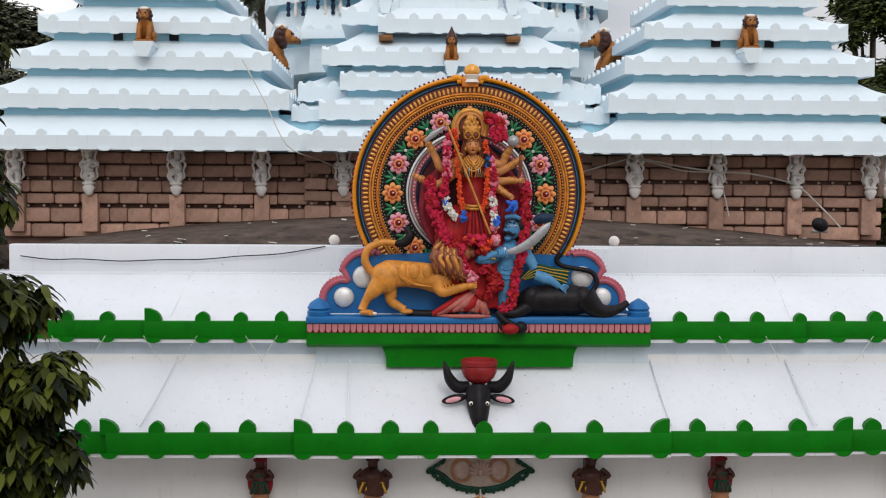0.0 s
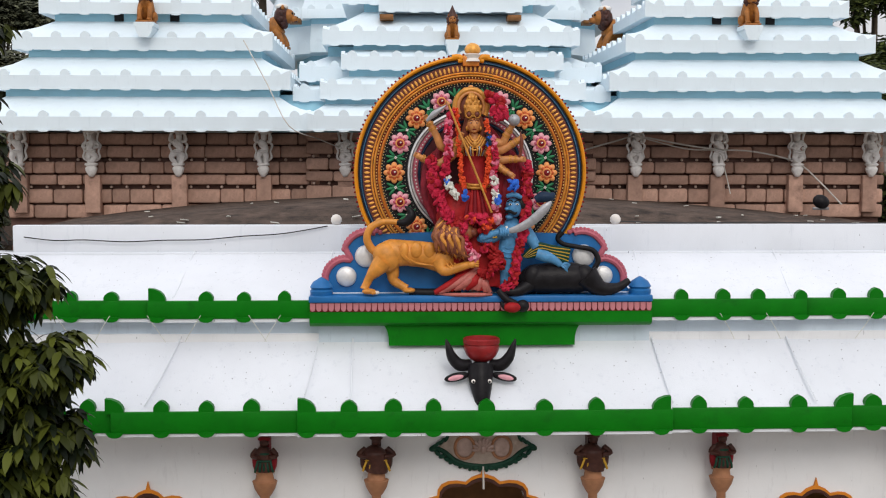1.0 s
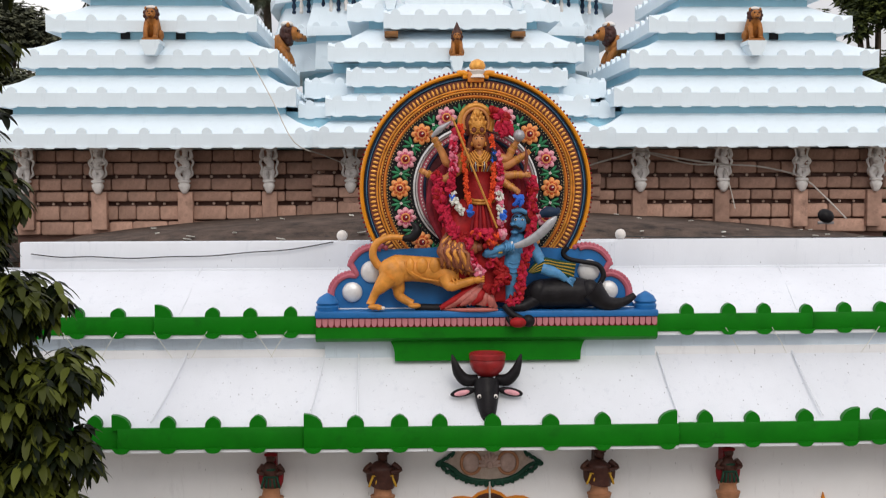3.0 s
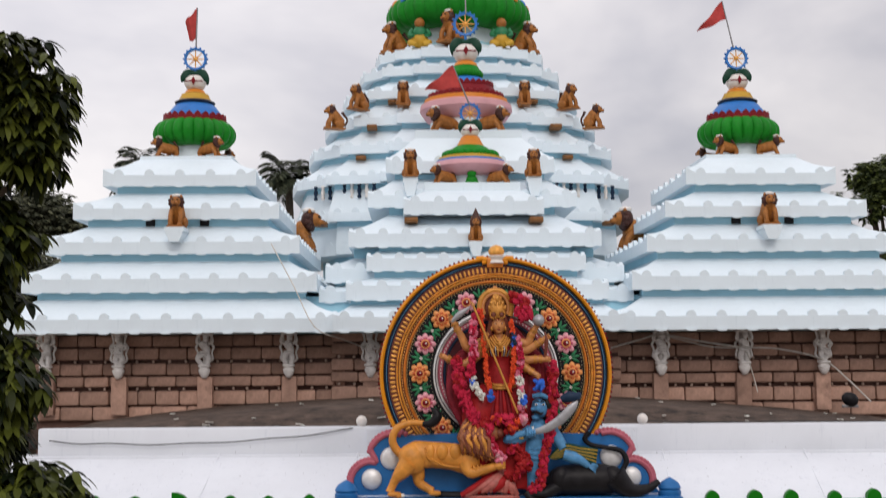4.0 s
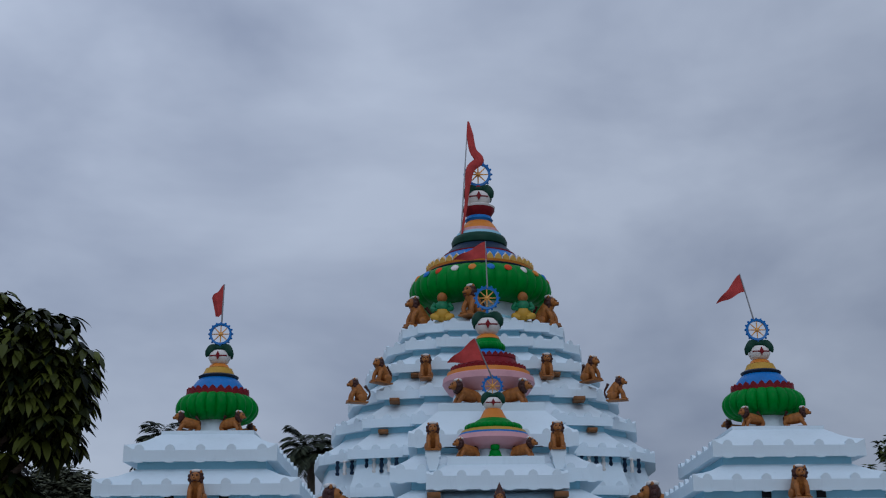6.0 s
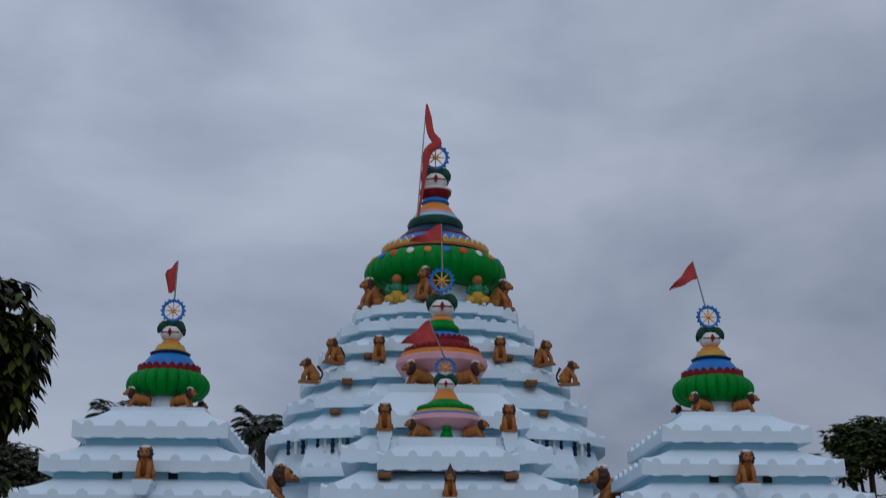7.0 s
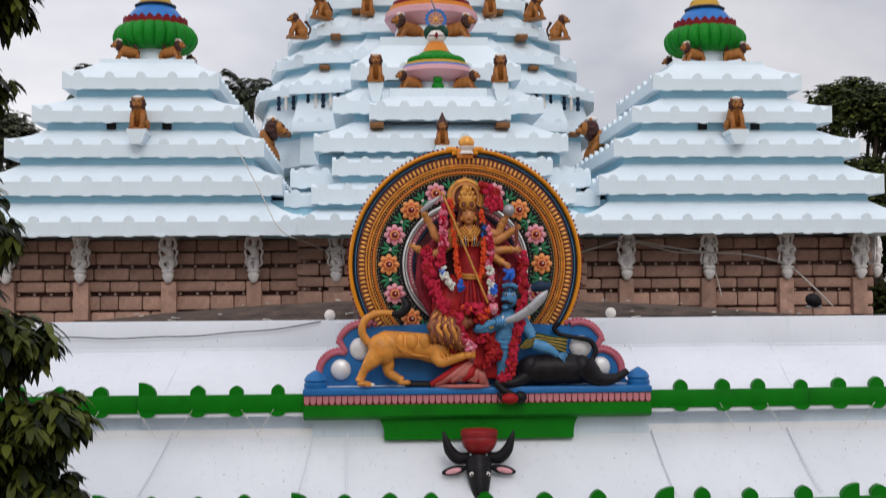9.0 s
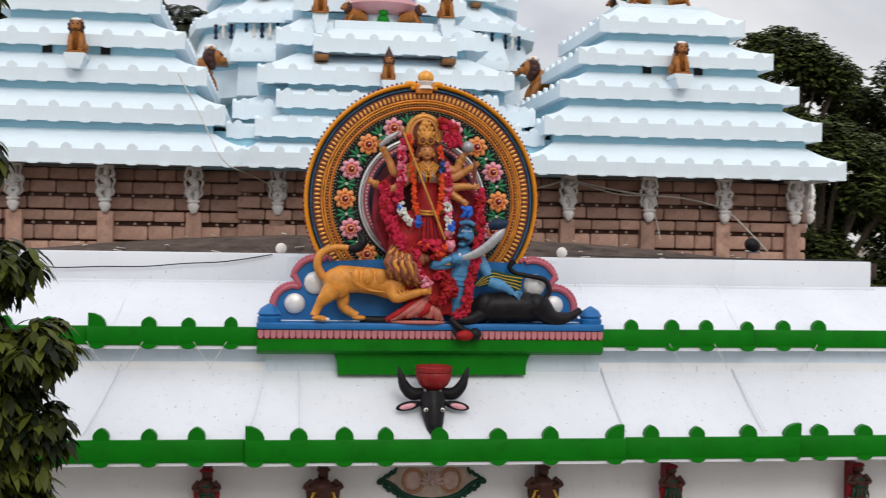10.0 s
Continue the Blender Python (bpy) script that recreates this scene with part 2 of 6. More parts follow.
def box(bm, x0, x1, y0, y1, z0, z1, mi=0, bevel=0.0):
    r = bmesh.ops.create_cube(bm, size=1)
    bmesh.ops.transform(bm, matrix=Matrix.LocRotScale(((x0 + x1) / 2, (y0 + y1) / 2, (z0 + z1) / 2), None, (x1 - x0, y1 - y0, z1 - z0)), verts=r["verts"])
    fs = {f for v in r["verts"] for f in v.link_faces}
    if bevel:
        es = list({e for v in r["verts"] for e in v.link_edges})
        out = bmesh.ops.bevel(bm, geom=es, offset=bevel, segments=2, affect="EDGES", profile=0.5)
        fs |= set(out["faces"])
    for f in fs:
        if f.is_valid:
            f.material_index = mi
    return bm


def lathe(bm, profile, n=32, mi=0, rib=0, depth=0.0, cx=0.0, cy=0.0, sx=1.0, sy=1.0):
    """Turn a profile of (radius, z) round the z axis; rib lobes of that depth."""
    rings = []
    for r, z in profile:
        ring = []
        for i in range(n):
            a = 2 * math.pi * i / n
            k = r
            if rib:
                k = r * (1 - depth + depth * abs(math.sin(rib * a / 2)) ** 0.5)
            ring.append(bm.verts.new((cx + k * sx * math.cos(a), cy + k * sy * math.sin(a), z)))
        rings.append(ring)
    for a, b in zip(rings, rings[1:]):
        for i in range(n):
            f = bm.faces.new((a[i], a[(i + 1) % n], b[(i + 1) % n], b[i]))
            f.material_index = mi
    for ring, flip in ((rings[0], True), (rings[-1], False)):
        f = bm.faces.new(ring[::-1] if flip else ring)
        f.material_index = mi
    return bm


def blob(bm, c, r, mi=0, rot=(0, 0, 0), seg=12):
    """An ellipsoid lump."""
    o = bmesh.ops.create_uvsphere(bm, u_segments=seg, v_segments=max(6, seg * 2 // 3), radius=1)
    m = Matrix.LocRotScale(c, Euler([radians(a) for a in rot]), r if isinstance(r, (tuple, list)) else (r, r, r))
    bmesh.ops.transform(bm, matrix=m, verts=o["verts"])
    for f in {f for v in o["verts"] for f in v.link_faces}:
        f.material_index = mi
    return bm


def tube(bm, points, radii, n=8, mi=0, flat=1.0):
    """A tapering limb through the points, smoothed."""
    pts = [Vector(p) for p in points]
    rad = list(radii) if isinstance(radii, (tuple, list)) else [radii] * len(pts)
    fine, fr = [], []
    for i in range(len(pts) - 1):
        p0, p1, p2, p3 = pts[max(i - 1, 0)], pts[i], pts[i + 1], pts[min(i + 2, len(pts) - 1)]
        steps = 4 if len(pts) > 2 else 1
        for s in range(steps):
            t = s / steps
            fine.append(0.5 * (2 * p1 + (p2 - p0) * t + (2 * p0 - 5 * p1 + 4 * p2 - p3) * t * t + (3 * p1 - p0 - 3 * p2 + p3) * t ** 3))
            fr.append(rad[i] + (rad[i + 1] - rad[i]) * t)
    fine.append(pts[-1])
    fr.append(rad[-1])
    rings = []
    for i, p in enumerate(fine):
        d = (fine[min(i + 1, len(fine) - 1)] - fine[max(i - 1, 0)]).normalized()
        side = d.cross(Vector((0, 1, 0)))
        if side.length < 0.05:
            side = d.cross(Vector((1, 0, 0)))
        side.normalize()
        up = side.cross(d)
        rings.append([bm.verts.new(p + fr[i] * (math.cos(2 * math.pi * k / n) * side + flat * math.sin(2 * math.pi * k / n) * up)) for k in range(n)])
    for a, b in zip(rings, rings[1:]):
        for k in range(n):
            f = bm.faces.new((a[k], a[(k + 1) % n], b[(k + 1) % n], b[k]))
            f.material_index = mi
    for ring in (rings[0], rings[-1]):
        bm.faces.new(ring).material_index = mi
    return bm


def slab(bm, outline, y0, y1, mi=0):
    """A plate with an outline of (x, z), from y0 to y1."""
    a = [bm.verts.new((x, y0, z)) for x, z in outline]
    b = [bm.verts.new((x, y1, z)) for x, z in outline]
    n = len(a)
    bm.faces.new(a).material_index = mi
    bm.faces.new(b[::-1]).material_index = mi
    for i in range(n):
        bm.faces.new((a[i], b[i], b[(i + 1) % n], a[(i + 1) % n])).material_index = mi
    return bm


B = bmesh.new


def extrude_x(bm, outline, x0, x1, mi=0):
    """A solid with an outline of (y, z), from x0 to x1."""
    a = [bm.verts.new((x0, y, z)) for y, z in outline]
    b = [bm.verts.new((x1, y, z)) for y, z in outline]
    bm.faces.new(a).material_index = mi
    bm.faces.new(b[::-1]).material_index = mi
    for i in range(len(a)):
        j = (i + 1) % len(a)
        bm.faces.new((a[i], b[i], b[j], a[j])).material_index = mi
    return bm


# ---- stepped roofs ----
def ring_points(plan, steps):
    """The corners of a plan with even points between them, each with its nearness to a corner (0 to 1)."""
    out = []
    for i, p in enumerate(plan):
        q = plan[(i + 1) % len(plan)]
        n = steps[i % len(steps)]
        for s in range(n):
            t = s / n
            length = math.dist(p, q)
            near = max(0.0, 1 - min(t, 1 - t) * length / 0.45)
            out.append((p[0] + (q[0] - p[0]) * t, p[1] + (q[1] - p[1]) * t, near))
    return out


def tier_mesh(outer, inner, zb, zt, zi, soffit, flick=0.16):
    """One roof tier: fascia, hollow slope up to the next riser, soffit; the corners turn up."""
    bm = B()
    steps = [max(8, int(math.dist(outer[i], outer[(i + 1) % len(outer)]) / 0.22)) for i in range(len(outer))]
    po, pi, ps = ring_points(outer, steps), ring_points(inner, steps), ring_points(soffit, steps)
    rows = []
    rows.append([bm.verts.new((x, y, zb + 0.05)) for x, y, _ in ps])
    rows.append([bm.verts.new((x, y, zb)) for x, y, _ in po])
    rows.append([bm.verts.new((x, y, zt + flick * c * c)) for x, y, c in po])
    for t in (0.07, 0.3, 0.6, 1.0):
        row = []
        for (x, y, c), (u, v, _) in zip(po, pi):
            k = t ** 1.15
            row.append(bm.verts.new((x + (u - x) * t, y + (v - y) * t, zt + (zi - zt) * k + flick * c * c * (1 - t) ** 2)))
        rows.append(row)
    for a, b in zip(rows, rows[1:]):
        for i in range(len(a)):
            j = (i + 1) % len(a)
            bm.faces.new((a[i], a[j], b[j], b[i]))
    bm.faces.new(rows[-1])
    bm.faces.new(rows[0][::-1])
    return bm


def leaf_mesh(name, w, h, drop, material, thick=0.05):
    """An upright rounded leaf that stands on a fascia, with a small tongue below; it faces -y, its foot at z = 0."""
    bm = B()
    pts = [(-w / 2, -0.03), (-w / 2, h * 0.35), (-w * 0.42, h * 0.62), (-w * 0.22, h * 0.88), (0, h), (w * 0.22, h * 0.88), (w * 0.42, h * 0.62), (w / 2, h * 0.35), (w / 2, -0.03)]
    slab(bm, pts, 0.004, thick * 2)
    return mesh(name, bm, material, 50)


def tongue_mesh(name, w, h, material):
    bm = B()
    slab(bm, [(-w / 2, 0.03), (w / 2, 0.03), (w * 0.3, -h * 0.7), (w * 0.1, -h), (-w * 0.1, -h), (-w * 0.3, -h * 0.7)], -0.02, 0.05)
    return mesh(name, bm, material, 50)


def along(outer, edges, spacing, z):
    """Poses at even spacing along some edges of a plan, facing outward."""
    out = []
    for i in edges:
        p, q = Vector(outer[i]), Vector(outer[(i + 1) % len(outer)])
        n = max(1, round((q - p).length / spacing))
        ang = math.degrees(math.atan2(q.y - p.y, q.x - p.x))
        for k in range(n):
            c = p + (q - p) * ((k + 0.5) / n)
            out.append(pose(c.x, c.y, z, 0, 0, ang))
    return out


def rect(hx, y0, y1, cx=0.0):
    return [(cx - hx, y0), (cx + hx, y0), (cx + hx, y1), (cx - hx, y1)]


def stepped(r):
    """A square plan with stepped projections and broad chamfers."""
    half = [(0.46, -1), (0.46, -0.92), (0.76, -0.86), (0.76, -0.78), (0.94, -0.6), (1, -0.25), (1, 0.5), (0.5, 1)]
    return [(-0.46 * r, -r)] + [(x * r, y * r) for x, y in half] + [(-x * r, y * r) for x, y in half[:0:-1]]


def polygon(r, n, cx, cy):
    a0 = -math.pi / 2 - math.pi / n
    return [(cx + r / math.cos(math.pi / n) * math.cos(a0 + 2 * math.pi * i / n), cy + r / math.cos(math.pi / n) * math.sin(a0 + 2 * math.pi * i / n)) for i in range(n)]


LEAF_WHITE = leaf_mesh("roof_leaf", 0.25, 0.16, 0.1, WHITE)
TONGUE_WHITE = tongue_mesh("roof_tongue", 0.36, 0.03, WHITE)


def roof_tier(owner, outer, inner, soffit, zb, zt, zi, riser_top, edges, spacing=0.64, flick=0.16, tongues=True, riser=None):
    """A tier with its leaves and, above it, the riser of the next tier."""
    part("roof_slab", tier_mesh(outer, inner, zb, zt, zi, soffit, flick), WHITE, owner, angle=35)
    if riser_top:
        bm = B()
        lo = [bm.verts.new((x, y, zi - 0.12)) for x, y in inner]
        hi = [bm.verts.new((x, y, riser_top)) for x, y in inner]
        for i in range(len(lo)):
            j = (i + 1) % len(lo)
            bm.faces.new((lo[i], lo[j], hi[j], hi[i]))
        bm.faces.new(hi)
        bm.faces.new(lo[::-1])
        part("riser", bm, riser or RISER, owner, "pale blue recessed riser")
    for m in along(outer, edges, spacing, zt):
        part("roof_leaf", LEAF_WHITE, None, owner, m=m)
    if tongues:
        for m in along(outer, edges[:1], spacing, zb):
            part("roof_tongue", TONGUE_WHITE, None, owner, m=m)


# ---- finials ----
def amalaka(owner, r, z0, z1, ribs, material=BULB_GREEN, depth=0.06, name="ribbed_bulb"):
    zc, h = (z0 + z1) / 2, (z1 - z0) / 2
    prof = [(r - h * 1.1 + h * 1.1 * math.cos(a), zc + h * math.sin(a)) for a in [math.radians(d) for d in range(-90, 91, 15)]]
    return part(name, lathe(B(), prof, max(64, ribs * 6), 0, ribs, depth), material, owner, "bright green ribbed bulb", angle=60)


def turned(owner, name, prof, material, label="", n=40):
    return part(name, lathe(B(), prof, n), material, owner, label)


def teeth(owner, r, z, count, w, h, material, name="tooth"):
    """A ring of separate pointed petals."""
    bm = B()
    slab(bm, [(-w / 2, 0), (w / 2, 0), (w * 0.35, h * 0.6), (0, h), (-w * 0.35, h * 0.6)], -0.03, 0.04)
    me = mesh(name, bm, material)
    for i in range(count):
        a = 360 * i / count
        part(name, me, None, owner, m=pose(r * math.sin(radians(a)), -r * math.cos(radians(a)), z, 0, 0, a))


def kalasha(owner, r, z0, leaves=DARK_GREEN, pot=CREAM, mark=DARK_RED):
    """A white pot under drooping dark green leaves, z0 its foot; 1.5 r high."""
    p = turned(owner, "pot", [(r * 0.45, z0), (r * 0.8, z0 + r * 0.25), (r, z0 + r * 0.65), (r * 0.92, z0 + r * 1.05), (r * 0.6, z0 + r * 1.35)], pot, "white painted pot", 28)
    bm = B()
    for ang in (-22, 35, 90, 145, 202):
        a = math.radians(ang)
        d = Vector((math.cos(a), math.sin(a), 0))
        o = Vector((0, 0, z0))
        tube(bm, [o + Vector((0, 0, r * 1.62)), o + d * r * 0.7 + Vector((0, 0, r * 1.6)), o + d * r * 1.04 + Vector((0, 0, r * 1.15)), o + d * r * 1.22 + Vector((0, 0, r * 0.72))], [r * 0.22, r * 0.38, r * 0.34, r * 0.06], 8, 0, 0.7)
    blob(bm, (0, r * 0.1, z0 + r * 1.55), (r * 0.62, r * 0.6, r * 0.3))
    part("leaf_cap", bm, leaves, owner, "dark green leaves over the pot")
    bm = B()
    slab(bm, [(-r * 0.2, z0 + r * 0.75), (0, z0 + r * 0.38), (r * 0.2, z0 + r * 0.75), (0, z0 + r * 1.15)], -r * 1.06, -r * 0.85)
    tube(bm, [(-r * 0.75, -r * 0.68, z0 + r * 0.78), (0, -r * 1.02, z0 + r * 0.72), (r * 0.75, -r * 0.68, z0 + r * 0.78)], r * 0.07, 6)
    part("red_mark", bm, mark, owner, "dark red painted mark")


def wheel(owner, r, z, rim=BLUE, spoke=GOLD, spokes=8):
    """An upright wheel with a toothed rim, facing -y."""
    hub = new("wheel")
    hub.parent = owner
    hub.matrix_basis = pose(0, 0, z)
    bm = B()
    n = 40
    ring = []
    for i in range(n):
        a = 2 * math.pi * i / n
        c, s = math.cos(a), math.sin(a)
        ring.append([bm.verts.new((k * c, y, k * s)) for k, y in ((r * 0.72, -0.04), (r * 0.9, -0.05), (r * 0.9, 0.05), (r * 0.72, 0.04))])
    for i in range(n):
        a, b = ring[i], ring[(i + 1) % n]
        for k in range(4):
            bm.faces.new((a[k], a[(k + 1) % 4], b[(k + 1) % 4], b[k]))
    for i in range(16):
        a = 2 * math.pi * i / 16
        blob(bm, (r * 0.95 * math.cos(a), 0, r * 0.95 * math.sin(a)), (r * 0.09, 0.035, r * 0.09), 0, (0, 0, 0), 6)
    part("rim", bm, rim, hub, "blue toothed rim")
    bm = B()
    for i in range(spokes):
        a = 2 * math.pi * i / spokes
        tube(bm, [(r * 0.1 * math.cos(a), 0, r * 0.1 * math.sin(a)), (r * 0.74 * math.cos(a), 0, r * 0.74 * math.sin(a))], [r * 0.06, r * 0.035], 6)
    blob(bm, (0, 0, 0), (r * 0.17, 0.05, r * 0.17), 0, (0, 0, 0), 10)
    part("spokes", bm, spoke, hub, "gilded spokes and hub")
    bm = B()
    tube(bm, [(0, 0, -r * 1.35), (0, 0, -r * 0.85)], [r * 0.12, r * 0.1], 8)
    part("stem", bm, rim, hub)
    return hub


def flag(label, foot, top, cloth, material=FLAG_RED):
    """A leaning pole with a pennant; cloth: corners in (x, z) from the pole's top."""
    f = thing("flag", label, "flag", "temple flags", foot)
    bm = B()
    t = Vector(top) - Vector(foot)
    tube(bm, [(0, 0, 0), t], [0.025, 0.018], 6)
    part("pole", bm, STEEL, f, "thin grey metal pole")
    bm = B()
    nu, nv = 10, 5
    a, b, c, d = [Vector((x, 0, z)) for x, z in cloth]
    for off in (0.0, 0.012):
        grid = []
        for i in range(nu + 1):
            u = i / nu
            grid.append([bm.verts.new(t + (a * (1 - v) + b * v) * (1 - u) + (d * (1 - v) + c * v) * u + Vector((0, off + 0.09 * math.sin(7 * u + 2 * v) * u, 0.03 * math.sin(9 * u))))
                         for v in [j / nv for j in range(nv + 1)]])
        for i in range(nu):
            for j in range(nv):
                bm.faces.new((grid[i][j], grid[i + 1][j], grid[i + 1][j + 1], grid[i][j + 1]))
    part("cloth", bm, material, f)
    return f


# ---- ground ----
bm = B()
bmesh.ops.create_grid(bm, x_segments=60, y_segments=60, size=1500)
solid("ground", bm, DUST, "bare brown earth of the temple court", "ground", kind="structure")

# ---- gatehouse in front of the temple ----
GX = 0.13
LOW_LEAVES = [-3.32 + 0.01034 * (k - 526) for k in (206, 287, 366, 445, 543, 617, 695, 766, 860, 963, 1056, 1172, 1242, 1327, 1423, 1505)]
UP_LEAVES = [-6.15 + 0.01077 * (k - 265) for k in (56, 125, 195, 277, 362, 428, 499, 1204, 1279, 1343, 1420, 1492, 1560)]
SECTIONS = [(-16.0, -10.2, 0.30), (-10.2, -6.70, 0.20), (-6.70, -3.32, 0.10), (-3.32, 3.57, 0.0), (3.57, 6.95, 0.10), (6.95, 10.5, 0.20), (10.5, 16.0, 0.30)]
gate = thing("gatehouse", "white gatehouse with two sloping roofs and green eaves", "gatehouse", at=(0, 0, 0))
LEAF_GREEN = leaf_mesh("eave_leaf", 0.29, 0.205, 0.1, GREEN, 0.07)
bm = B()
slab(bm, [(-0.17, -0.03), (-0.17, 0.25), (-0.06, 0.24), (0.06, 0.19), (0.13, 0.12), (0.16, 0.05), (0.17, -0.03)], 0.004, 0.14)
END_GREEN = mesh("eave_leaf", bm, GREEN, 50)
TONGUE_GREEN = tongue_mesh("eave_tongue", 0.34, 0.07, GREEN)
# wall with three arched doorways


def cusped(cx, w, z0, spring, apex, n=5):
    """The outline of a cusped arch, from the left foot over the apex to the right foot."""
    pts = [(cx - w / 2, z0), (cx - w / 2, spring)]
    for k in range(n):
        a0, a1 = math.pi - math.pi * k / n, math.pi - math.pi * (k + 1) / n
        for s in range(1, 6):
            a = a0 + (a1 - a0) * s / 5
            bulge = 1 + 0.16 * math.sin(math.pi * s / 5)
            pts.append((cx + w / 2 * math.cos(a) * bulge, spring + (apex - spring) * math.sin(a) * bulge))
    pts.append((cx + w / 2, z0))
    return pts


ARCHES = [(0.17, 2.0, 2.72), (-6.3, 1.7, 2.48), (6.75, 1.7, 2.42)]
edges_x = [-16.0]
for cx, w, apex in sorted(ARCHES):
    pts = cusped(cx, w, 0.0, apex - 0.75, apex - 0.12)
    # the wall above and beside each doorway, in upright strips
    left, right = cx - w / 2 - 0.35, cx + w / 2 + 0.35
    outline = [(left, 0.0)] + pts + [(right, 0.0), (right, 4.2), (left, 4.2)]
    part("wall", slab(B(), outline, 24.2, 24.65), GATE_WALL, gate, "white painted wall with a cusped doorway")
    edges_x += [left, right]
edges_x.append(16.0)
for a, b in zip(edges_x[::2], edges_x[1::2]):
    part("wall", box(B(), a, b, 24.2, 24.65, 0, 4.2), GATE_WALL, gate, "white painted wall")
part("upper_wall", box(B(), -16.0, 16.0, 24.22, 24.6, 4.2, 5.6), GATE_WALL, gate)
# Added dark brown box behind the doorways; it keeps light out
for q in ((-16.0, 16.0, 26.4, 26.6, 0, 5.5), (-16.0, 16.0, 24.65, 26.4, 4.0, 4.2), (-16.0, -15.8, 24.65, 26.4, 0, 4.0), (15.8, 16.0, 24.65, 26.4, 0, 4.0)):
    part("inner_wall", box(B(), *q), BROWN_BEAM, gate, "added brown walls and ceiling that keep the doorways dark")
for cx, w, apex in ARCHES:
    bm = B()
    for k, (mi, grow, y) in enumerate(((0, 0.0, 24.13), (1, 0.10, 24.15))):
        inner = cusped(cx, w + grow, 0.0, apex - 0.75, apex - 0.12 + grow * 0.5)
        outer = cusped(cx, w + grow + 0.11, 0.0, apex - 0.75, apex - 0.06 + grow * 0.5)
        vi = [bm.verts.new((x, y, z)) for x, z in inner]
        vo = [bm.verts.new((x, y, z)) for x, z in outer]
        vj = [bm.verts.new((x, 24.22, z)) for x, z in inner]
        vp = [bm.verts.new((x, 24.22, z)) for x, z in outer]
        for i in range(len(vi) - 1):
            for q in ((vi[i], vi[i + 1], vo[i + 1], vo[i]), (vi[i], vj[i], vj[i + 1], vi[i + 1]), (vo[i], vo[i + 1], vp[i + 1], vp[i])):
                bm.faces.new(q).material_index = mi
    slab(bm, [(cx - 0.13, apex - 0.02), (cx + 0.13, apex - 0.02), (cx + 0.04, apex + 0.12), (cx, apex + 0.27), (cx - 0.04, apex + 0.12)], 24.14, 24.22, 1)
    part("door_moulding", bm, [BROWN_FIGURE, ORANGE], gate, "brown and orange cusped door moulding")
# roofs and eaves, section by section
for i, (a, b, back) in enumerate(SECTIONS):
    y = 22.8 + back
    bm = B()
    n = 8
    rows = []
    for s in range(n + 1):
        t = s / n
        rows.append((y + 0.04 + (24.24 - y) * t, 4.33 + 1.17 * (t ** 1.08)))
    extrude_x(bm, rows + [(p, q - 0.14) for p, q in rows[::-1]], a, b)
    part("lower_roof", bm, GATE_WHITE, gate, "white sloping concrete roof")
    bm = B()
    box(bm, a, b, y, y + 0.16, 3.96, 4.36, 0, 0.012)
    part("lower_eave", bm, GREEN, gate, "bright green eave board")
    bm = B()
    box(bm, a, b - 0.004, y + 0.03, 24.19, 3.90, 3.955)
    part("soffit", bm, GATE_WHITE, gate)
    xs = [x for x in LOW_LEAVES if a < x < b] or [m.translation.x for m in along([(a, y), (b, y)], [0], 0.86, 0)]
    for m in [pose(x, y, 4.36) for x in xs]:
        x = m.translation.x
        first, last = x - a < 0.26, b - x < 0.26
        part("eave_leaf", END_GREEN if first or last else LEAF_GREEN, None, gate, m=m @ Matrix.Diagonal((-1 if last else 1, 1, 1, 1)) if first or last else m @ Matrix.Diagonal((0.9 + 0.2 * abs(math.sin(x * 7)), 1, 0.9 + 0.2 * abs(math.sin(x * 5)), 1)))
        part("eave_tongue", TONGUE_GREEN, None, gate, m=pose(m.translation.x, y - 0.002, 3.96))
UP = [(-16.0, -9.6, 0.2), (-9.6, -6.2, 0.1), (-6.2, 6.4, 0.0), (6.4, 9.9, 0.1), (9.9, 16.0, 0.2)]
for i, (a, b, back) in enumerate(UP):
    y = 23.9 + back
    bm = B()
    prof = [(y + 0.04, 6.24), (y + 0.7, 6.52), (y + 1.4, 6.86), (25.86, 7.06)]
    extrude_x(bm, prof + [(p, q - 0.14) for p, q in prof[::-1]], a, b)
    part("upper_roof", bm, GATE_WHITE, gate, "white sloping concrete roof")
    bm = B()
    box(bm, a, b, y, y + 0.14, 5.93, 6.27, 0, 0.012)
    part("upper_eave", bm, GREEN, gate, "bright green eave board")
    bm = B()
    box(bm, a, b - 0.004, y + 0.03, 24.5, 5.86, 5.925)
    part("soffit", bm, GATE_WHITE, gate)
    if i == 2:
        spans = [(a, GX - 3.35), (GX + 3.35, b)]
    else:
        spans = [(a, b)]
    for p, q in spans:
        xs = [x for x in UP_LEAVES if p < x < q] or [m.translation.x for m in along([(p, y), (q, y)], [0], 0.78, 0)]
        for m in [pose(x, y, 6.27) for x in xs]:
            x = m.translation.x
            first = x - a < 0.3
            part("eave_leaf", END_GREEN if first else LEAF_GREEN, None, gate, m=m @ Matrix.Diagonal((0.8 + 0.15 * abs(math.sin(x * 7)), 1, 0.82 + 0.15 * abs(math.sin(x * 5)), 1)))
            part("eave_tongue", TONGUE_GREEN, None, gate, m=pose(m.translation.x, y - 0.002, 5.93))
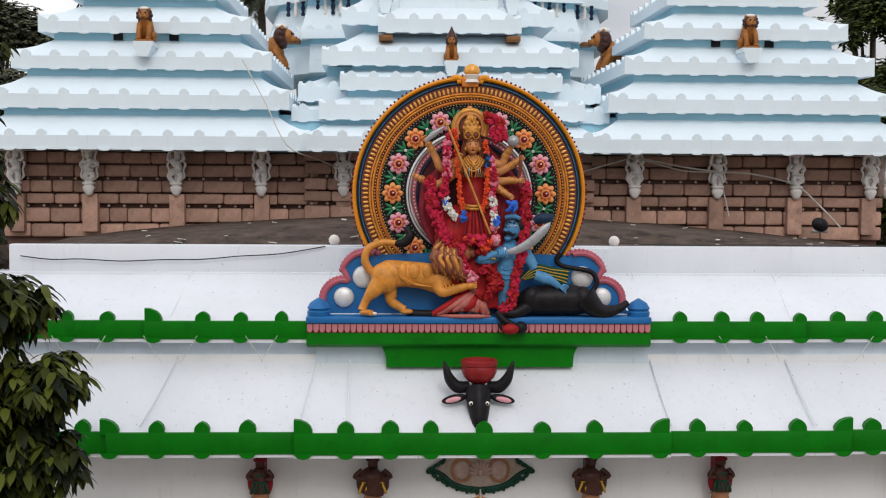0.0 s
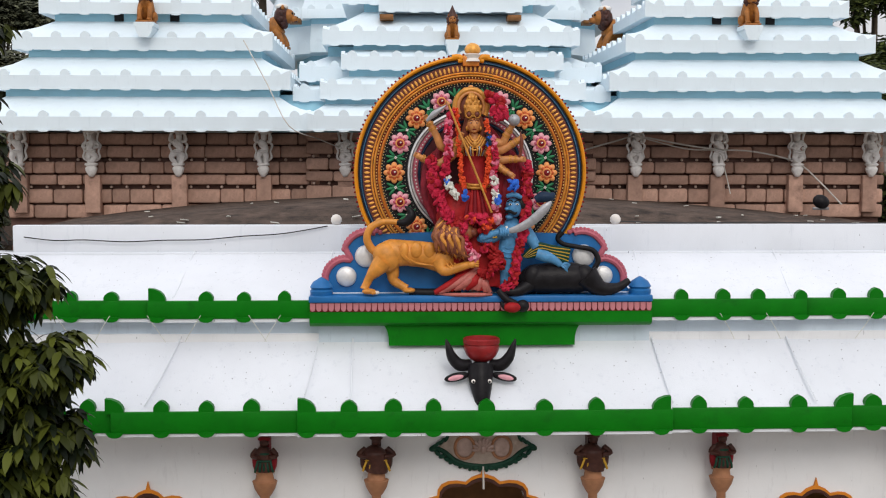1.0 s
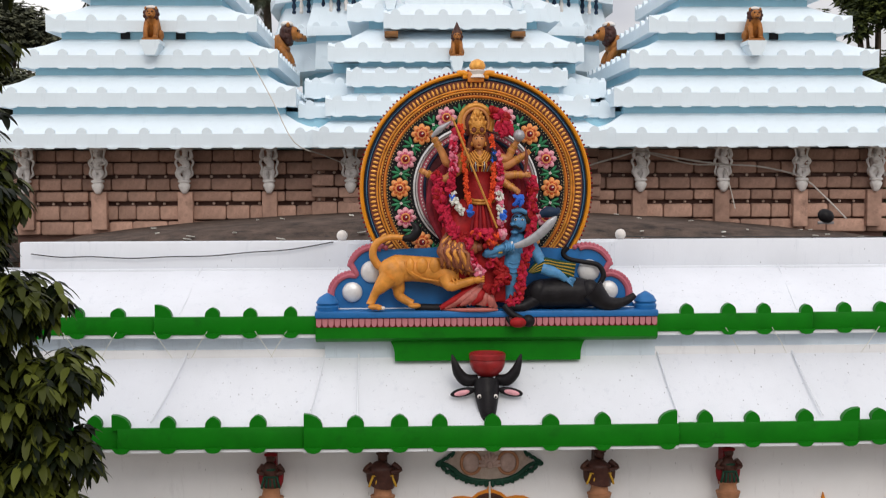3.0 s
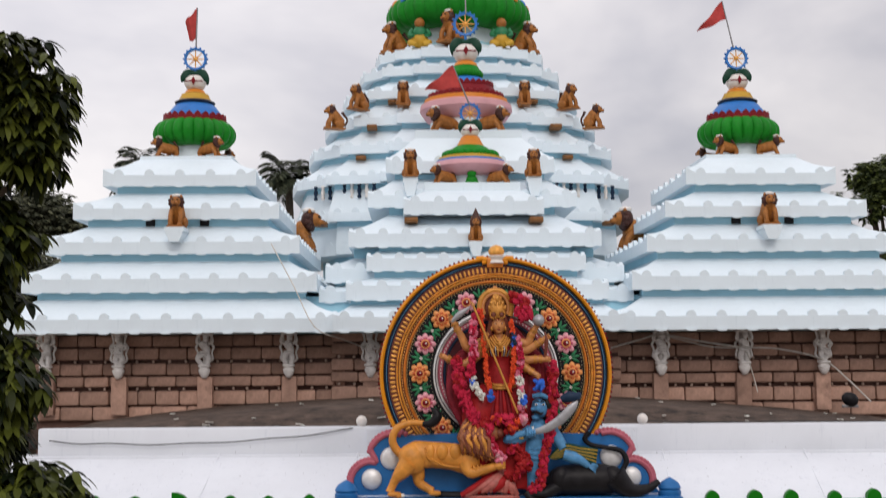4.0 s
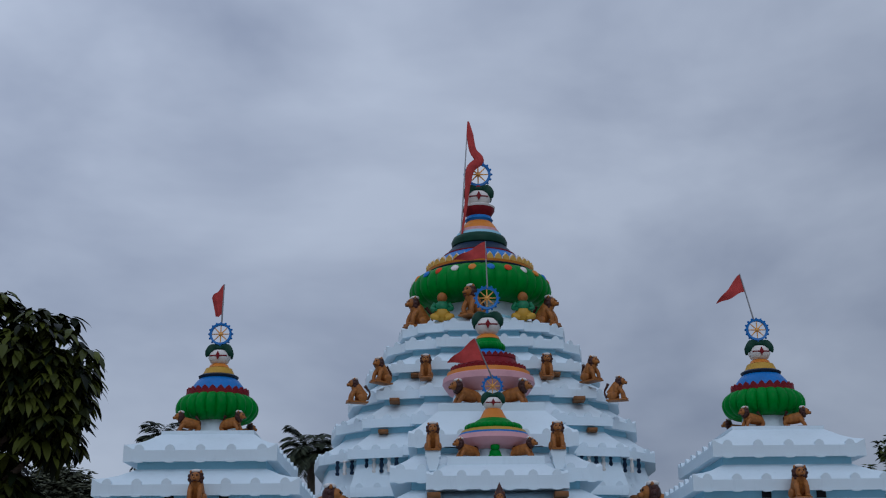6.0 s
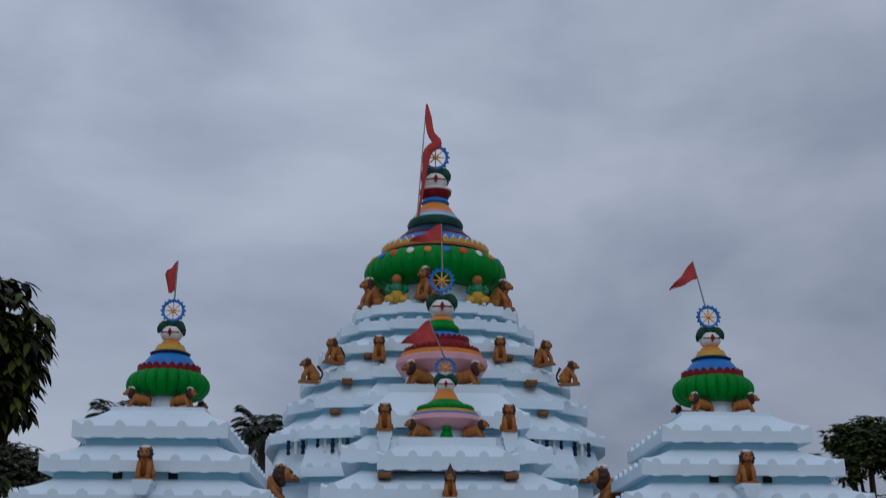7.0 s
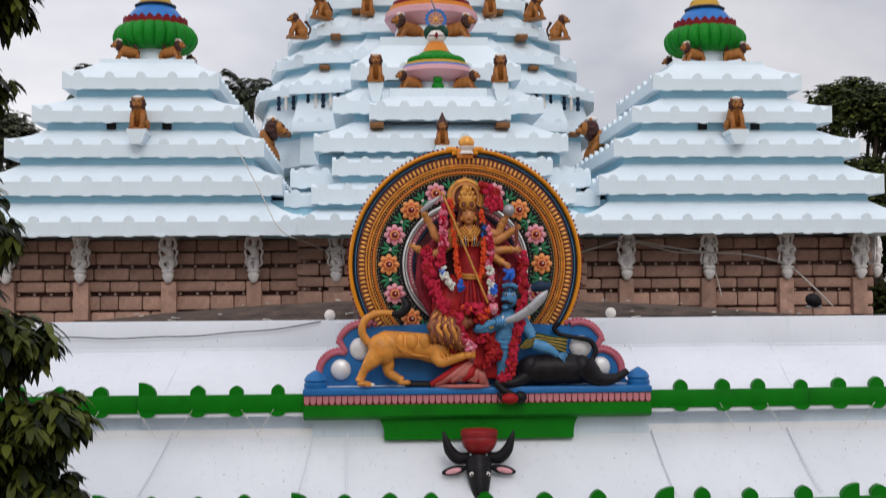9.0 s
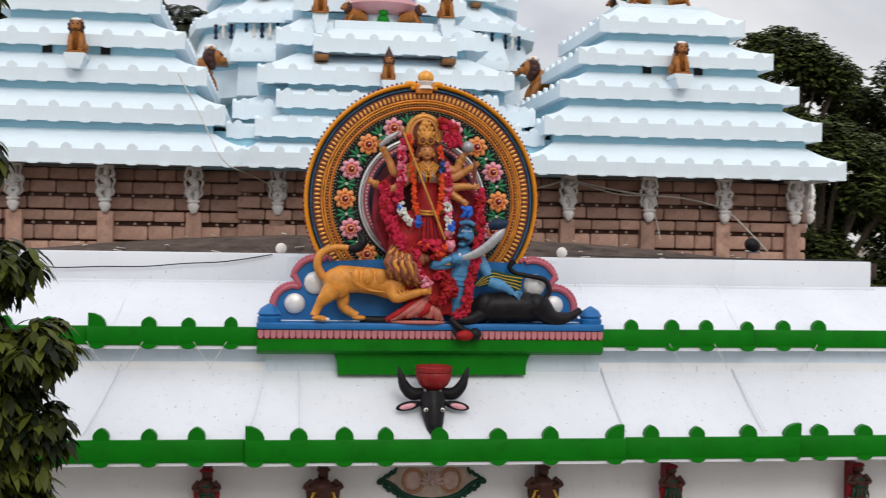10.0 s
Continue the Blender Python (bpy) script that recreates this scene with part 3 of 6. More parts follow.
for a, b, y in ((-16, -6.2, 24.32), (-6.2, -3.0, 24.26), (-3.0, 3.4, 24.2), (3.4, 16, 24.26)):
    part("riser", box(B(), a, b, y, 24.62, 5.38, 5.9), GATE_SHADE, gate, "white recessed band between the roofs, blued for shade")
# seams between the roof panels
for x0, x1 in ((-6.1, -5.65), (-3.25, -3.0), (3.6, 3.45), (6.3, 6.1), (-2.35, -2.35)):
    bm = B()
    tube(bm, [(x1, 24.2, 5.50), (x0 * 0.5 + x1 * 0.5, 23.5, 4.93), (x0, 22.95, 4.47)], 0.018, 6, 0, 0.6)
    part("roof_seam", bm, GATE_WHITE, gate)
for x0 in (-5.7, -2.9, 3.3, 6.2):
    bm = B()
    tube(bm, [(x0 + 0.1, 25.8, 7.07), (x0, 24.6, 6.53), (x0 - 0.05, 24.1, 6.31)], 0.016, 6, 0, 0.6)
    part("roof_seam", bm, GATE_WHITE, gate)
bm = B()
box(bm, -9.3, 9.8, 25.72, 25.84, 6.98, 7.05, 0, 0.015)
part("parapet_ledge", bm, GATE_WHITE, gate)
# parapet and its worn edge
bm = B()
box(bm, -9.25, 9.75, 25.8, 26.05, 6.9, 7.60, 0, 0.03)
box(bm, -2.62, 2.9, 25.74, 25.81, 6.95, 7.56, 0, 0.02)
part("parapet", bm, GATE_WHITE, gate, "white parapet with a chipped upper edge")
bm = B()
box(bm, -15.6, -9.25, 26.0, 26.4, 5.5, 7.05)
box(bm, 9.75, 15.6, 26.0, 26.4, 5.5, 7.05)
part("side_parapet", bm, GATE_WHITE, gate)
for x in (-2.73, 3.03):
    bm = B()
    lathe(bm, [(0.05, 7.60), (0.08, 7.62), (0.11, 7.67), (0.11, 7.73), (0.07, 7.79), (0.02, 7.81)], 16, 0, 0, 0, x, 25.93)
    part("ball", bm, CREAM, gate, "small white plaster ball")
# vaulted roof deck behind the parapet
bm = B()
nx, ny = 60, 24
grid = []
for i in range(nx + 1):
    x = -9.6 + 19.6 * i / nx
    col = []
    for j in range(ny + 1):
        y = 26.04 + 7.8 * j / ny
        k = min(1.0, (j / ny) * 3.0)
        arch = max(0.0, 1 - ((x + 0.1) / 9.6) ** 2)
        z = 7.40 + 0.17 * math.exp(-j * 1.2) + 0.58 * arch * math.sin(k * math.pi / 2) + 0.03 * noise.noise(Vector((x * 0.8, y * 0.8, 0)))
        col.append(bm.verts.new((x, y, z)))
    grid.append(col)
for i in range(nx):
    for j in range(ny):
        bm.faces.new((grid[i][j], grid[i + 1][j], grid[i + 1][j + 1], grid[i][j + 1]))
ext = bmesh.ops.extrude_face_region(bm, geom=list(bm.faces))
bmesh.ops.translate(bm, vec=(0, 0, -0.3), verts=[v for v in ext["geom"] if isinstance(v, bmesh.types.BMVert)])
part("roof_deck", bm, DECK, gate, "dark weathered vaulted roof deck")

# ---- the two side towers ----
CY = 36.0


def side_tower(cx, mirror):
    t = thing("side_tower", "pale white stepped temple tower with green ribbed crown", "temple tower", "side towers", (cx, 0, 0))
    tiers = [(4.30, 31.9, 40.8, 9.63, 9.98), (3.78, 32.3, 40.4, 10.68, 11.03), (3.30, 32.7, 40.0, 11.70, 12.02), (2.72, 33.1, 39.2, 12.66, 12.95), (2.05, 33.5, 38.5, 13.60, 13.90)]
    top = (1.27, 34.4, 37.4)
    for i, (hx, y0, y1, zb, zt) in enumerate(tiers):
        nxt = tiers[i + 1] if i < 4 else None
        if nxt:
            inner = rect(nxt[0] - 0.32, nxt[1] + 0.32, nxt[2] - 0.32)
            zi, rt = nxt[3] - 0.17, nxt[3] + 0.04
        else:
            inner, zi, rt = rect(*top), 14.46, 14.56
        sof = rect(hx - 0.55, y0 + 0.55, y1 - 0.55)
        roof_tier(t, rect(hx, y0, y1), inner, sof, zb, zt, zi, rt, [0, 1, 3], 0.77, riser=None if nxt else WHITE)
    for s in (-1, 1):
        # A solid dark block paints the darkness inside each vent opening
        part("vent", box(B(), s * 0.72 - 0.14, s * 0.72 + 0.10, 33.38, 33.6, 12.50, 12.68), DARK, t, "small dark square vent")
    crown = new("crown")
    crown.parent = t
    crown.matrix_basis = pose(0, CY - 0.3, 0)
    turned(crown, "neck", [(0.74, 14.52), (0.66, 14.7), (0.64, 15.2)], WHITE)
    amalaka(crown, 1.18, 14.98, 15.76, 22, depth=0.09)
    turned(crown, "petal_ring", [(0.9, 15.66), (0.9, 15.80), (0.8, 15.86)], DARK_RED)
    teeth(crown, 0.86, 15.79, 24, 0.2, 0.15, DARK_RED, "petal")
    turned(crown, "blue_bell", [(0.80, 15.84), (0.74, 16.0), (0.60, 16.18), (0.52, 16.25)], BLUE)
    turned(crown, "black_band", [(0.55, 16.25), (0.58, 16.31), (0.5, 16.36)], NAVY)
    turned(crown, "yellow_bell", [(0.47, 16.36), (0.42, 16.46), (0.38, 16.55), (0.28, 16.58)], YELLOW)
    turned(crown, "orange_collar", [(0.30, 16.58), (0.26, 16.66), (0.18, 16.7)], ORANGE)
    kalasha(crown, 0.32, 16.66)
    wheel(crown, 0.36, 17.6)
    return t


side_tower(-7.94, False)
side_tower(7.79, True)

# ---- the walls under the side towers ----
BLOCKS = []
for k, (w, h) in enumerate(((0.72, 0.32), (0.58, 0.32), (0.9, 0.32), (0.66, 0.32))):
    bm = B()
    box(bm, -w / 2, w / 2, -0.12, 0.12, -h / 2, h / 2, 0, 0.06)
    BLOCKS.append((w, mesh("stone_block", bm, STONE)))
bm = B()
blob(bm, (0, 0, 0), (0.045, 0.05, 0.04), 0, (0, 0, 0), 8)
STUD = mesh("stone_stud", bm, paint("pale_stud_stone", (0.55, 0.42, 0.35), 0.8, 0.2, 6.0, 0.3))


def block_wall(name, x0, x1, y, z0, z1, label):
    """A wall of coursed blocks before a core; the courses stand out by turns, with deep grooves between some."""
    w = solid(name, box(B(), x0 + 0.05, x1 - 0.05, y + 0.08, y + 0.9, z0 - 7.0, z1), MORTAR, label, "wall", kind="structure")
    rng = random.Random(int(abs(x0) * 100))
    z, row = z0, 0
    while z < z1 - 0.1:
        x = x0
        step, gap, tall = ((0.0, 0.03, 1.15), (-0.03, 0.10, 1.2), (-0.06, 0.03, 0.85), (-0.05, 0.09, 1.0), (0.0, 0.03, 1.0), (0.04, 0.02, 0.95))[row % 6]
        hgt = 0.32 * tall
        while x < x1 - 0.02:
            bw, me = rng.choice(BLOCKS)
            span = min(bw * rng.uniform(0.8, 1.25), x1 - x)
            if span > 0.12:
                m = Matrix.LocRotScale((x + span / 2, y + step + rng.uniform(-0.02, 0.02), z + hgt / 2 + rng.uniform(-0.006, 0.006)), Euler((0, rng.uniform(-0.012, 0.012), rng.uniform(-0.02, 0.02))), ((span - rng.uniform(0.004, 0.018)) / bw, 1, tall * 0.97))
                part("stone_block", me, None, w, m=m)
            x += span
        z += hgt + gap
        if gap > 0.05:
            for k in range(int((x1 - x0) / 0.42)):
                part("stone_stud", STUD, None, w, m=pose(x0 + 0.2 + 0.42 * k + rng.uniform(-0.03, 0.03), y - 0.02, z - gap / 2))
        row += 1
    return w


for s, nm in ((-1, "wall_west"), (1, "wall_east")):
    a, b = sorted((s * 3.5, s * 11.75))
    block_wall(nm, a, b, 33.7, 7.35, 9.62, "brown laterite block wall below the white eaves")
block_wall("wall_centre", -3.86, 3.86, 33.5, 7.45, 9.60, "brown laterite block wall of the hall")
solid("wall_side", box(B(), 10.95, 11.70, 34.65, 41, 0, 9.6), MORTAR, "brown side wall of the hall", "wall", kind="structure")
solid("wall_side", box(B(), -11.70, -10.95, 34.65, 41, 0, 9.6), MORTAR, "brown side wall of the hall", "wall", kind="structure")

# ---- the middle hall: stepped roofs ----
hall = thing("middle_hall", "pale white hall roof in many stepped tiers", "temple hall", at=(0, 0, 0))
HALL = [  # half width, front, fascia bottom and top, next riser: half width, front, slope top, riser top
    (3.72, 31.68, 9.63, 10.00, 3.3, 32.75, 10.34, 10.5),
    (4.15, 32.9, 10.42, 10.72, 3.8, 33.9, 10.9, 11.0),
    (3.42, 32.4, 10.45, 10.83, 2.7, 33.2, 11.08, 11.3),
    (4.03, 33.6, 10.98, 11.36, 3.3, 34.3, 11.68, 11.95),
    (2.90, 32.9, 11.24, 11.58, 2.6, 33.8, 11.82, 12.0),
    (3.40, 33.4, 11.92, 12.28, 2.35, 35.2, 12.98, 13.2),
    (1.93, 34.0, 12.86, 13.22, 1.35, 34.8, 13.62, 13.85),
    (2.94, 34.8, 13.15, 13.50, 2.2, 36.4, 14.16, 14.32),
    (2.46, 36.0, 14.30, 14.65, 1.6, 37.0, 15.5, 15.75),
]
for hx, y0, zb, zt, hx2, y2, zi, rt in HALL:
    roof_tier(hall, rect(hx, y0, 42.5), rect(hx2, y2, 42.0), rect(hx - 0.3, y0 + 0.35, 42.2), zb, zt, zi, rt, [0, 1, 3], 0.6, 0.07, riser=WHITE if zi in (13.62, 15.5) else None)
bm = B()
box(bm, -4.7, 4.7, 32.98, 42, 9.62, 10.58)
box(bm, -3.7, 3.7, 34.3, 42, 10.3, 11.2)
part("core", bm, RISER, hall)

# ---- the main tower behind ----
main = thing("main_tower", "tall white stepped main tower with big green ribbed crown", "temple tower", at=(0, 44.5, 0))
MT = [(5.45, 12.25, 12.6), (5.75, 13.27, 13.6), (5.85, 14.45, 14.82), (5.3, 15.5, 15.92), (4.75, 16.5, 16.95), (4.15, 17.5, 17.88), (3.55, 18.4, 18.72), (3.0, 19.1, 19.42)]
for i, (r, zb, zt) in enumerate(MT):
    if i < 7:
        nr, nzb = MT[i + 1][0], MT[i + 1][1]
        ri, zi, rt = nr - 0.34, nzb - 0.14, nzb + 0.05
    else:
        ri, zi, rt = 1.75, 19.85, 19.95
    roof_tier(main, stepped(r), stepped(ri), stepped(r - 0.45), zb, zb + 0.27, zi, rt, [0, 2, 4, 5, 14, 12, 11], 0.62, 0.05, False)
part("core", lathe(B(), [(4.9, 0), (4.9, 12.4)], 12), RISER, main)
crown = new("crown")
crown.parent = main
turned(crown, "neck", [(1.75, 19.85), (1.62, 20.0), (1.6, 20.6)], WHITE)
amalaka(crown, 2.63, 20.52, 21.8, 36, depth=0.03)
bm = B()
slab(bm, [(-0.11, 0.0), (0.11, 0.0), (0.07, 0.26), (-0.07, 0.26)], -0.05, 0.01)
PALE_PANEL = mesh("pale_panel", bm, CREAM)
BRIGHT_PETAL = paint("bright_ochre_petal_paint", (0.62, 0.36, 0.06), 0.5, 0.15, 5.0, 0.1)
MEDAL = [mesh("medallion", blob(B(), (0, 0, 0), (0.15, 0.07, 0.15), 0, (0, 0, 0), 12), c) for c in (BLUE, ORANGE, CREAM, MARIGOLD)]
for i in range(24):
    a = radians(15 * i + 7)
    part("medallion", MEDAL[(i * 3) % 4], None, crown, m=pose(2.47 * math.sin(a), -2.47 * math.cos(a), 21.52, -35, 0, math.degrees(a)))
turned(crown, "dark_ring", [(2.0, 21.78), (2.03, 21.86), (1.9, 21.94)], NAVY)
turned(crown, "orange_ring", [(1.98, 21.9), (2.0, 21.98), (1.8, 22.06)], ORANGE)
teeth(crown, 1.97, 21.98, 40, 0.27, 0.22, BRIGHT_PETAL, "petal")
teeth(crown, 1.9, 22.0, 40, 0.25, 0.27, CREAM, "petal")
turned(crown, "blue_bell", [(1.84, 22.02), (1.76, 22.16), (1.55, 22.4), (1.34, 22.56)], BLUE)
turned(crown, "red_band", [(1.36, 22.52), (1.36, 22.6), (1.2, 22.64)], DARK_RED)
turned(crown, "dark_bell", [(1.3, 22.6), (1.16, 22.78), (1.0, 22.94)], NAVY)
for i in range(12):
    a = radians(30 * i + 10)
    part("pale_panel", PALE_PANEL, None, crown, m=pose(1.13 * math.sin(a), -1.13 * math.cos(a), 22.64, -38, 0, math.degrees(a)))
turned(crown, "green_ring", [(0.9, 22.9), (1.02, 22.98), (1.05, 23.14), (0.98, 23.3), (0.86, 23.36)], DARK_GREEN)
turned(crown, "grey_ring", [(0.88, 23.34), (0.84, 23.46), (0.74, 23.5)], RISER)
turned(crown, "pink_ring", [(0.78, 23.48), (0.74, 23.6), (0.66, 23.64)], PINK)
teeth(crown, 0.72, 23.56, 18, 0.24, -0.14, YELLOW, "petal")
turned(crown, "orange_bell", [(0.72, 23.58), (0.64, 23.74), (0.54, 23.88), (0.46, 23.96)], ORANGE)
turned(crown, "blue_neck", [(0.46, 23.94), (0.53, 24.04), (0.47, 24.16)], BLUE)
turned(crown, "dark_red_pot", [(0.42, 24.14), (0.5, 24.26), (0.6, 24.42), (0.6, 24.5)], DARK_RED)
turned(crown, "white_lip", [(0.6, 24.49), (0.62, 24.55), (0.5, 24.62)], CREAM, "white lip")
kalasha(crown, 0.46, 24.56)
turned(crown, "red_stem", [(0.16, 25.3), (0.13, 25.4), (0.08, 25.46)], DARK_RED)
wheel(crown, 0.54, 25.92)

# ---- the two spires on the hall ----
spire = thing("hall_spire", "painted hall spire with pink bowl and wheel", "spire", "hall spires", (0, 38.6, 0))
turned(spire, "base", [(1.25, 15.5), (1.2, 15.7), (1.1, 16.3)], WHITE)
turned(spire, "pink_bowl", [(0.9, 16.15), (1.25, 16.3), (1.45, 16.6), (1.42, 16.78), (1.3, 16.84)], PINK, "pink painted bowl")
turned(spire, "orange_ring", [(1.32, 16.8), (1.3, 16.95), (1.1, 17.02)], ORANGE)
teeth(spire, 1.16, 16.98, 34, 0.22, 0.16, DARK_RED, "petal")
turned(spire, "red_ring", [(1.16, 16.9), (1.14, 17.1), (1.0, 17.15)], DARK_RED)
turned(spire, "red_bell", [(0.98, 17.12), (0.9, 17.3), (0.82, 17.4)], DARK_RED)
teeth(spire, 0.84, 17.36, 28, 0.2, 0.15, DARK_RED, "petal")
turned(spire, "blue_bell", [(0.72, 17.38), (0.66, 17.55), (0.5, 17.66)], BLUE)
amalaka(spire, 0.56, 17.64, 17.92, 20)
turned(spire, "green_cap", [(0.46, 17.9), (0.4, 18.02), (0.3, 18.08)], BULB_GREEN)
turned(spire, "orange_collar", [(0.38, 18.05), (0.34, 18.15), (0.25, 18.2)], ORANGE)
kalasha(spire, 0.40, 18.18)
wheel(spire, 0.42, 19.42)
porch = thing("porch_spire", "small painted porch spire with pink bowl and wheel", "spire", "hall spires", (0, 35.9, 0))
turned(porch, "base", [(0.62, 13.75), (0.62, 14.2)], WHITE)
turned(porch, "pink_bowl", [(0.7, 14.14), (0.95, 14.24), (1.08, 14.42), (1.02, 14.56), (0.9, 14.6)], PINK, "pink painted bowl")
turned(porch, "blue_line", [(1.0, 14.56), (0.98, 14.62), (0.9, 14.64)], BLUE)
turned(porch, "yellow_ring", [(0.95, 14.62), (0.92, 14.70), (0.8, 14.74)], YELLOW)
amalaka(porch, 0.84, 14.68, 14.9, 24)
turned(porch, "green_bell", [(0.70, 14.84), (0.5, 15.0), (0.36, 15.08)], BULB_GREEN)
turned(porch, "orange_bell", [(0.4, 15.06), (0.34, 15.16), (0.26, 15.32), (0.2, 15.36)], ORANGE)
kalasha(porch, 0.28, 15.30)
wheel(porch, 0.32, 16.03)


# ---- the sculpture group over the gate ----
def G(u, v, y):
    """A place in the relief: u to the right, v down, in steps of about 11 mm from the middle of the disc; y in metres."""
    return Vector((-0.066 + 0.01087 * u, y, 8.748 - 0.01087 * v))


K = 0.01087
GILT = paint("golden_skin_paint", (0.54, 0.23, 0.08), 0.38, 0.25, 9.0, 0.3, (0.28, 0.09, 0.025), 0.55, fine=22.0)
CRIMSON = paint("crimson_garland", (0.46, 0.012, 0.045), 0.8, 0.4, 14.0, 0.6)
ROYAL = paint("royal_blue_rosette", (0.02, 0.12, 0.55), 0.7, 0.3, 12.0, 0.5)
PALE = paint("white_rosette", (0.66, 0.66, 0.60), 0.7, 0.3, 12.0, 0.5)
PINKISH = paint("pink_rosette", (0.66, 0.16, 0.24), 0.7, 0.3, 12.0, 0.5)
LEAFY = paint("relief_green_paint", (0.02, 0.19, 0.08), 0.45, 0.3, 8.0, 0.1)
PETAL_PINK = paint("petal_pink_paint", (0.70, 0.33, 0.38), 0.45, 0.2, 8.0, 0.1)
PETAL_ORANGE = paint("petal_orange_paint", (0.74, 0.30, 0.10), 0.45, 0.2, 8.0, 0.1)
BASE_BLUE = paint("pedestal_blue_paint", (0.012, 0.135, 0.37), 0.42, 0.18, 2.5, 0.12, (0.01, 0.05, 0.14), 0.5)
LION_GOLD = paint("lion_golden_paint", (0.64, 0.26, 0.045), 0.42, 0.3, 5.0, 0.35, (0.26, 0.07, 0.02), 0.7, fine=18.0)

BRIGHT_GILT = paint("bright_gilt_paint", (0.88, 0.60, 0.22), 0.3, 0.2, 9.0, 0.1, metal=0.15)
COPPER_GOLD = paint("copper_gold_paint", (0.60, 0.19, 0.035), 0.34, 0.25, 6.0, 0.2, (0.78, 0.38, 0.08), 0.5, metal=0.2)
PALE_DOT = paint("pale_dot_paint", (0.42, 0.40, 0.30), 0.5, 0.2, 9.0, 0.1)
INNER_CLOTH = paint("deep_crimson_cloth_paint", (0.22, 0.012, 0.025), 0.7, 0.4, 7.0, 0.4)
# Red darkened for the shade inside the disc; the shade is in the colour
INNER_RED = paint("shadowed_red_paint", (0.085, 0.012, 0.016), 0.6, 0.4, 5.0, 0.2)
PETAL_DEEP = paint("petal_deep_orange_paint", (0.50, 0.09, 0.02), 0.45, 0.2, 8.0, 0.1)
PETAL_ROSE = paint("petal_deep_rose_paint", (0.48, 0.08, 0.14), 0.45, 0.2, 8.0, 0.1)
STATUE_GOLD = paint("statue_gold_paint", (0.56, 0.25, 0.05), 0.34, 0.3, 8.0, 0.25, (0.24, 0.07, 0.015), 0.7, metal=0.25)
BLADE = paint("grey_blade_paint", (0.34, 0.34, 0.36), 0.36, 0.2, 6.0, 0.2, (0.16, 0.15, 0.15), 0.6, metal=0.4)
SKIRT = paint("rosy_brown_cloth_paint", (0.44, 0.13, 0.11), 0.4, 0.35, 7.0, 0.25, (0.17, 0.03, 0.03), 0.7, fine=20.0)
MANE = paint("mane_brown_paint", (0.26, 0.085, 0.035), 0.42, 0.35, 9.0, 0.25, (0.52, 0.23, 0.08), 0.7)

# pedestal
ped = thing("pedestal", "blue pedestal with rose rim on a green plinth", "pedestal", at=(0, 0, 0))


def strip(name, u0, u1, v0, v1, y0, y1, material, bevel=0.015):
    a, b = G(u0, v1, y0), G(u1, v0, y1)
    return part(name, box(B(), a.x, b.x, a.y, b.y, a.z, b.z, 0, bevel), material, ped)


side = [(182 + 9 * (1 - t) ** 3, 272 + 37 * t) for t in (0, 0.12, 0.25, 0.4, 0.6, 1.0)]
outline = [(p.x, p.z) for p in [G(u, v, 0) for u, v in side] + [G(36 - u, v, 0) for u, v in side[::-1]]]
part("plinth", slab(B(), outline, 23.98, 24.6), GREEN, ped)
bm = B()
prof = [(23.80, 247), (23.80, 266), (23.86, 270), (23.98, 274)]
for (ya, va), (yb, vb) in zip(prof, prof[1:]):
    v = [bm.verts.new(p) for p in (G(-284, va, ya), G(316, va, ya), G(316, vb, yb), G(-284, vb, yb))]
    bm.faces.new(v)
box(bm, G(-284, 0, 0).x, G(316, 0, 0).x, 23.81, 24.5, G(0, 265, 0).z, G(0, 247, 0).z)
box(bm, G(-284, 0, 0).x, G(316, 0, 0).x, 23.99, 24.5, G(0, 274, 0).z, G(0, 264, 0).z)
part("green_course", bm, GREEN, ped, "bright green moulded course")
strip("rose_backing", -283, 315, 231, 247, 23.83, 24.5, DARK_RED, 0.0)
bm = B()
slab(bm, [(-0.062, 0.085), (0.062, 0.085), (0.062, -0.02), (0.045, -0.065), (0, -0.085), (-0.045, -0.065), (-0.062, -0.02)], -0.03, 0.03)
petal = mesh("rose_petal", bm, paint("petal_row_paint", (0.46, 0.17, 0.19), 0.5, 0.2, 6.0, 0.2, (0.2, 0.05, 0.06), 0.5))
for i in range(56):
    part("rose_petal", petal, None, ped, m=Matrix.Translation(G(-278 + 588 * i / 55, 239, 23.81)) @ Matrix.Diagonal((0.8, 1, 0.92, 1)))
strip("blue_step", -285, 317, 219, 231, 23.78, 24.6, BASE_BLUE, 0.03)
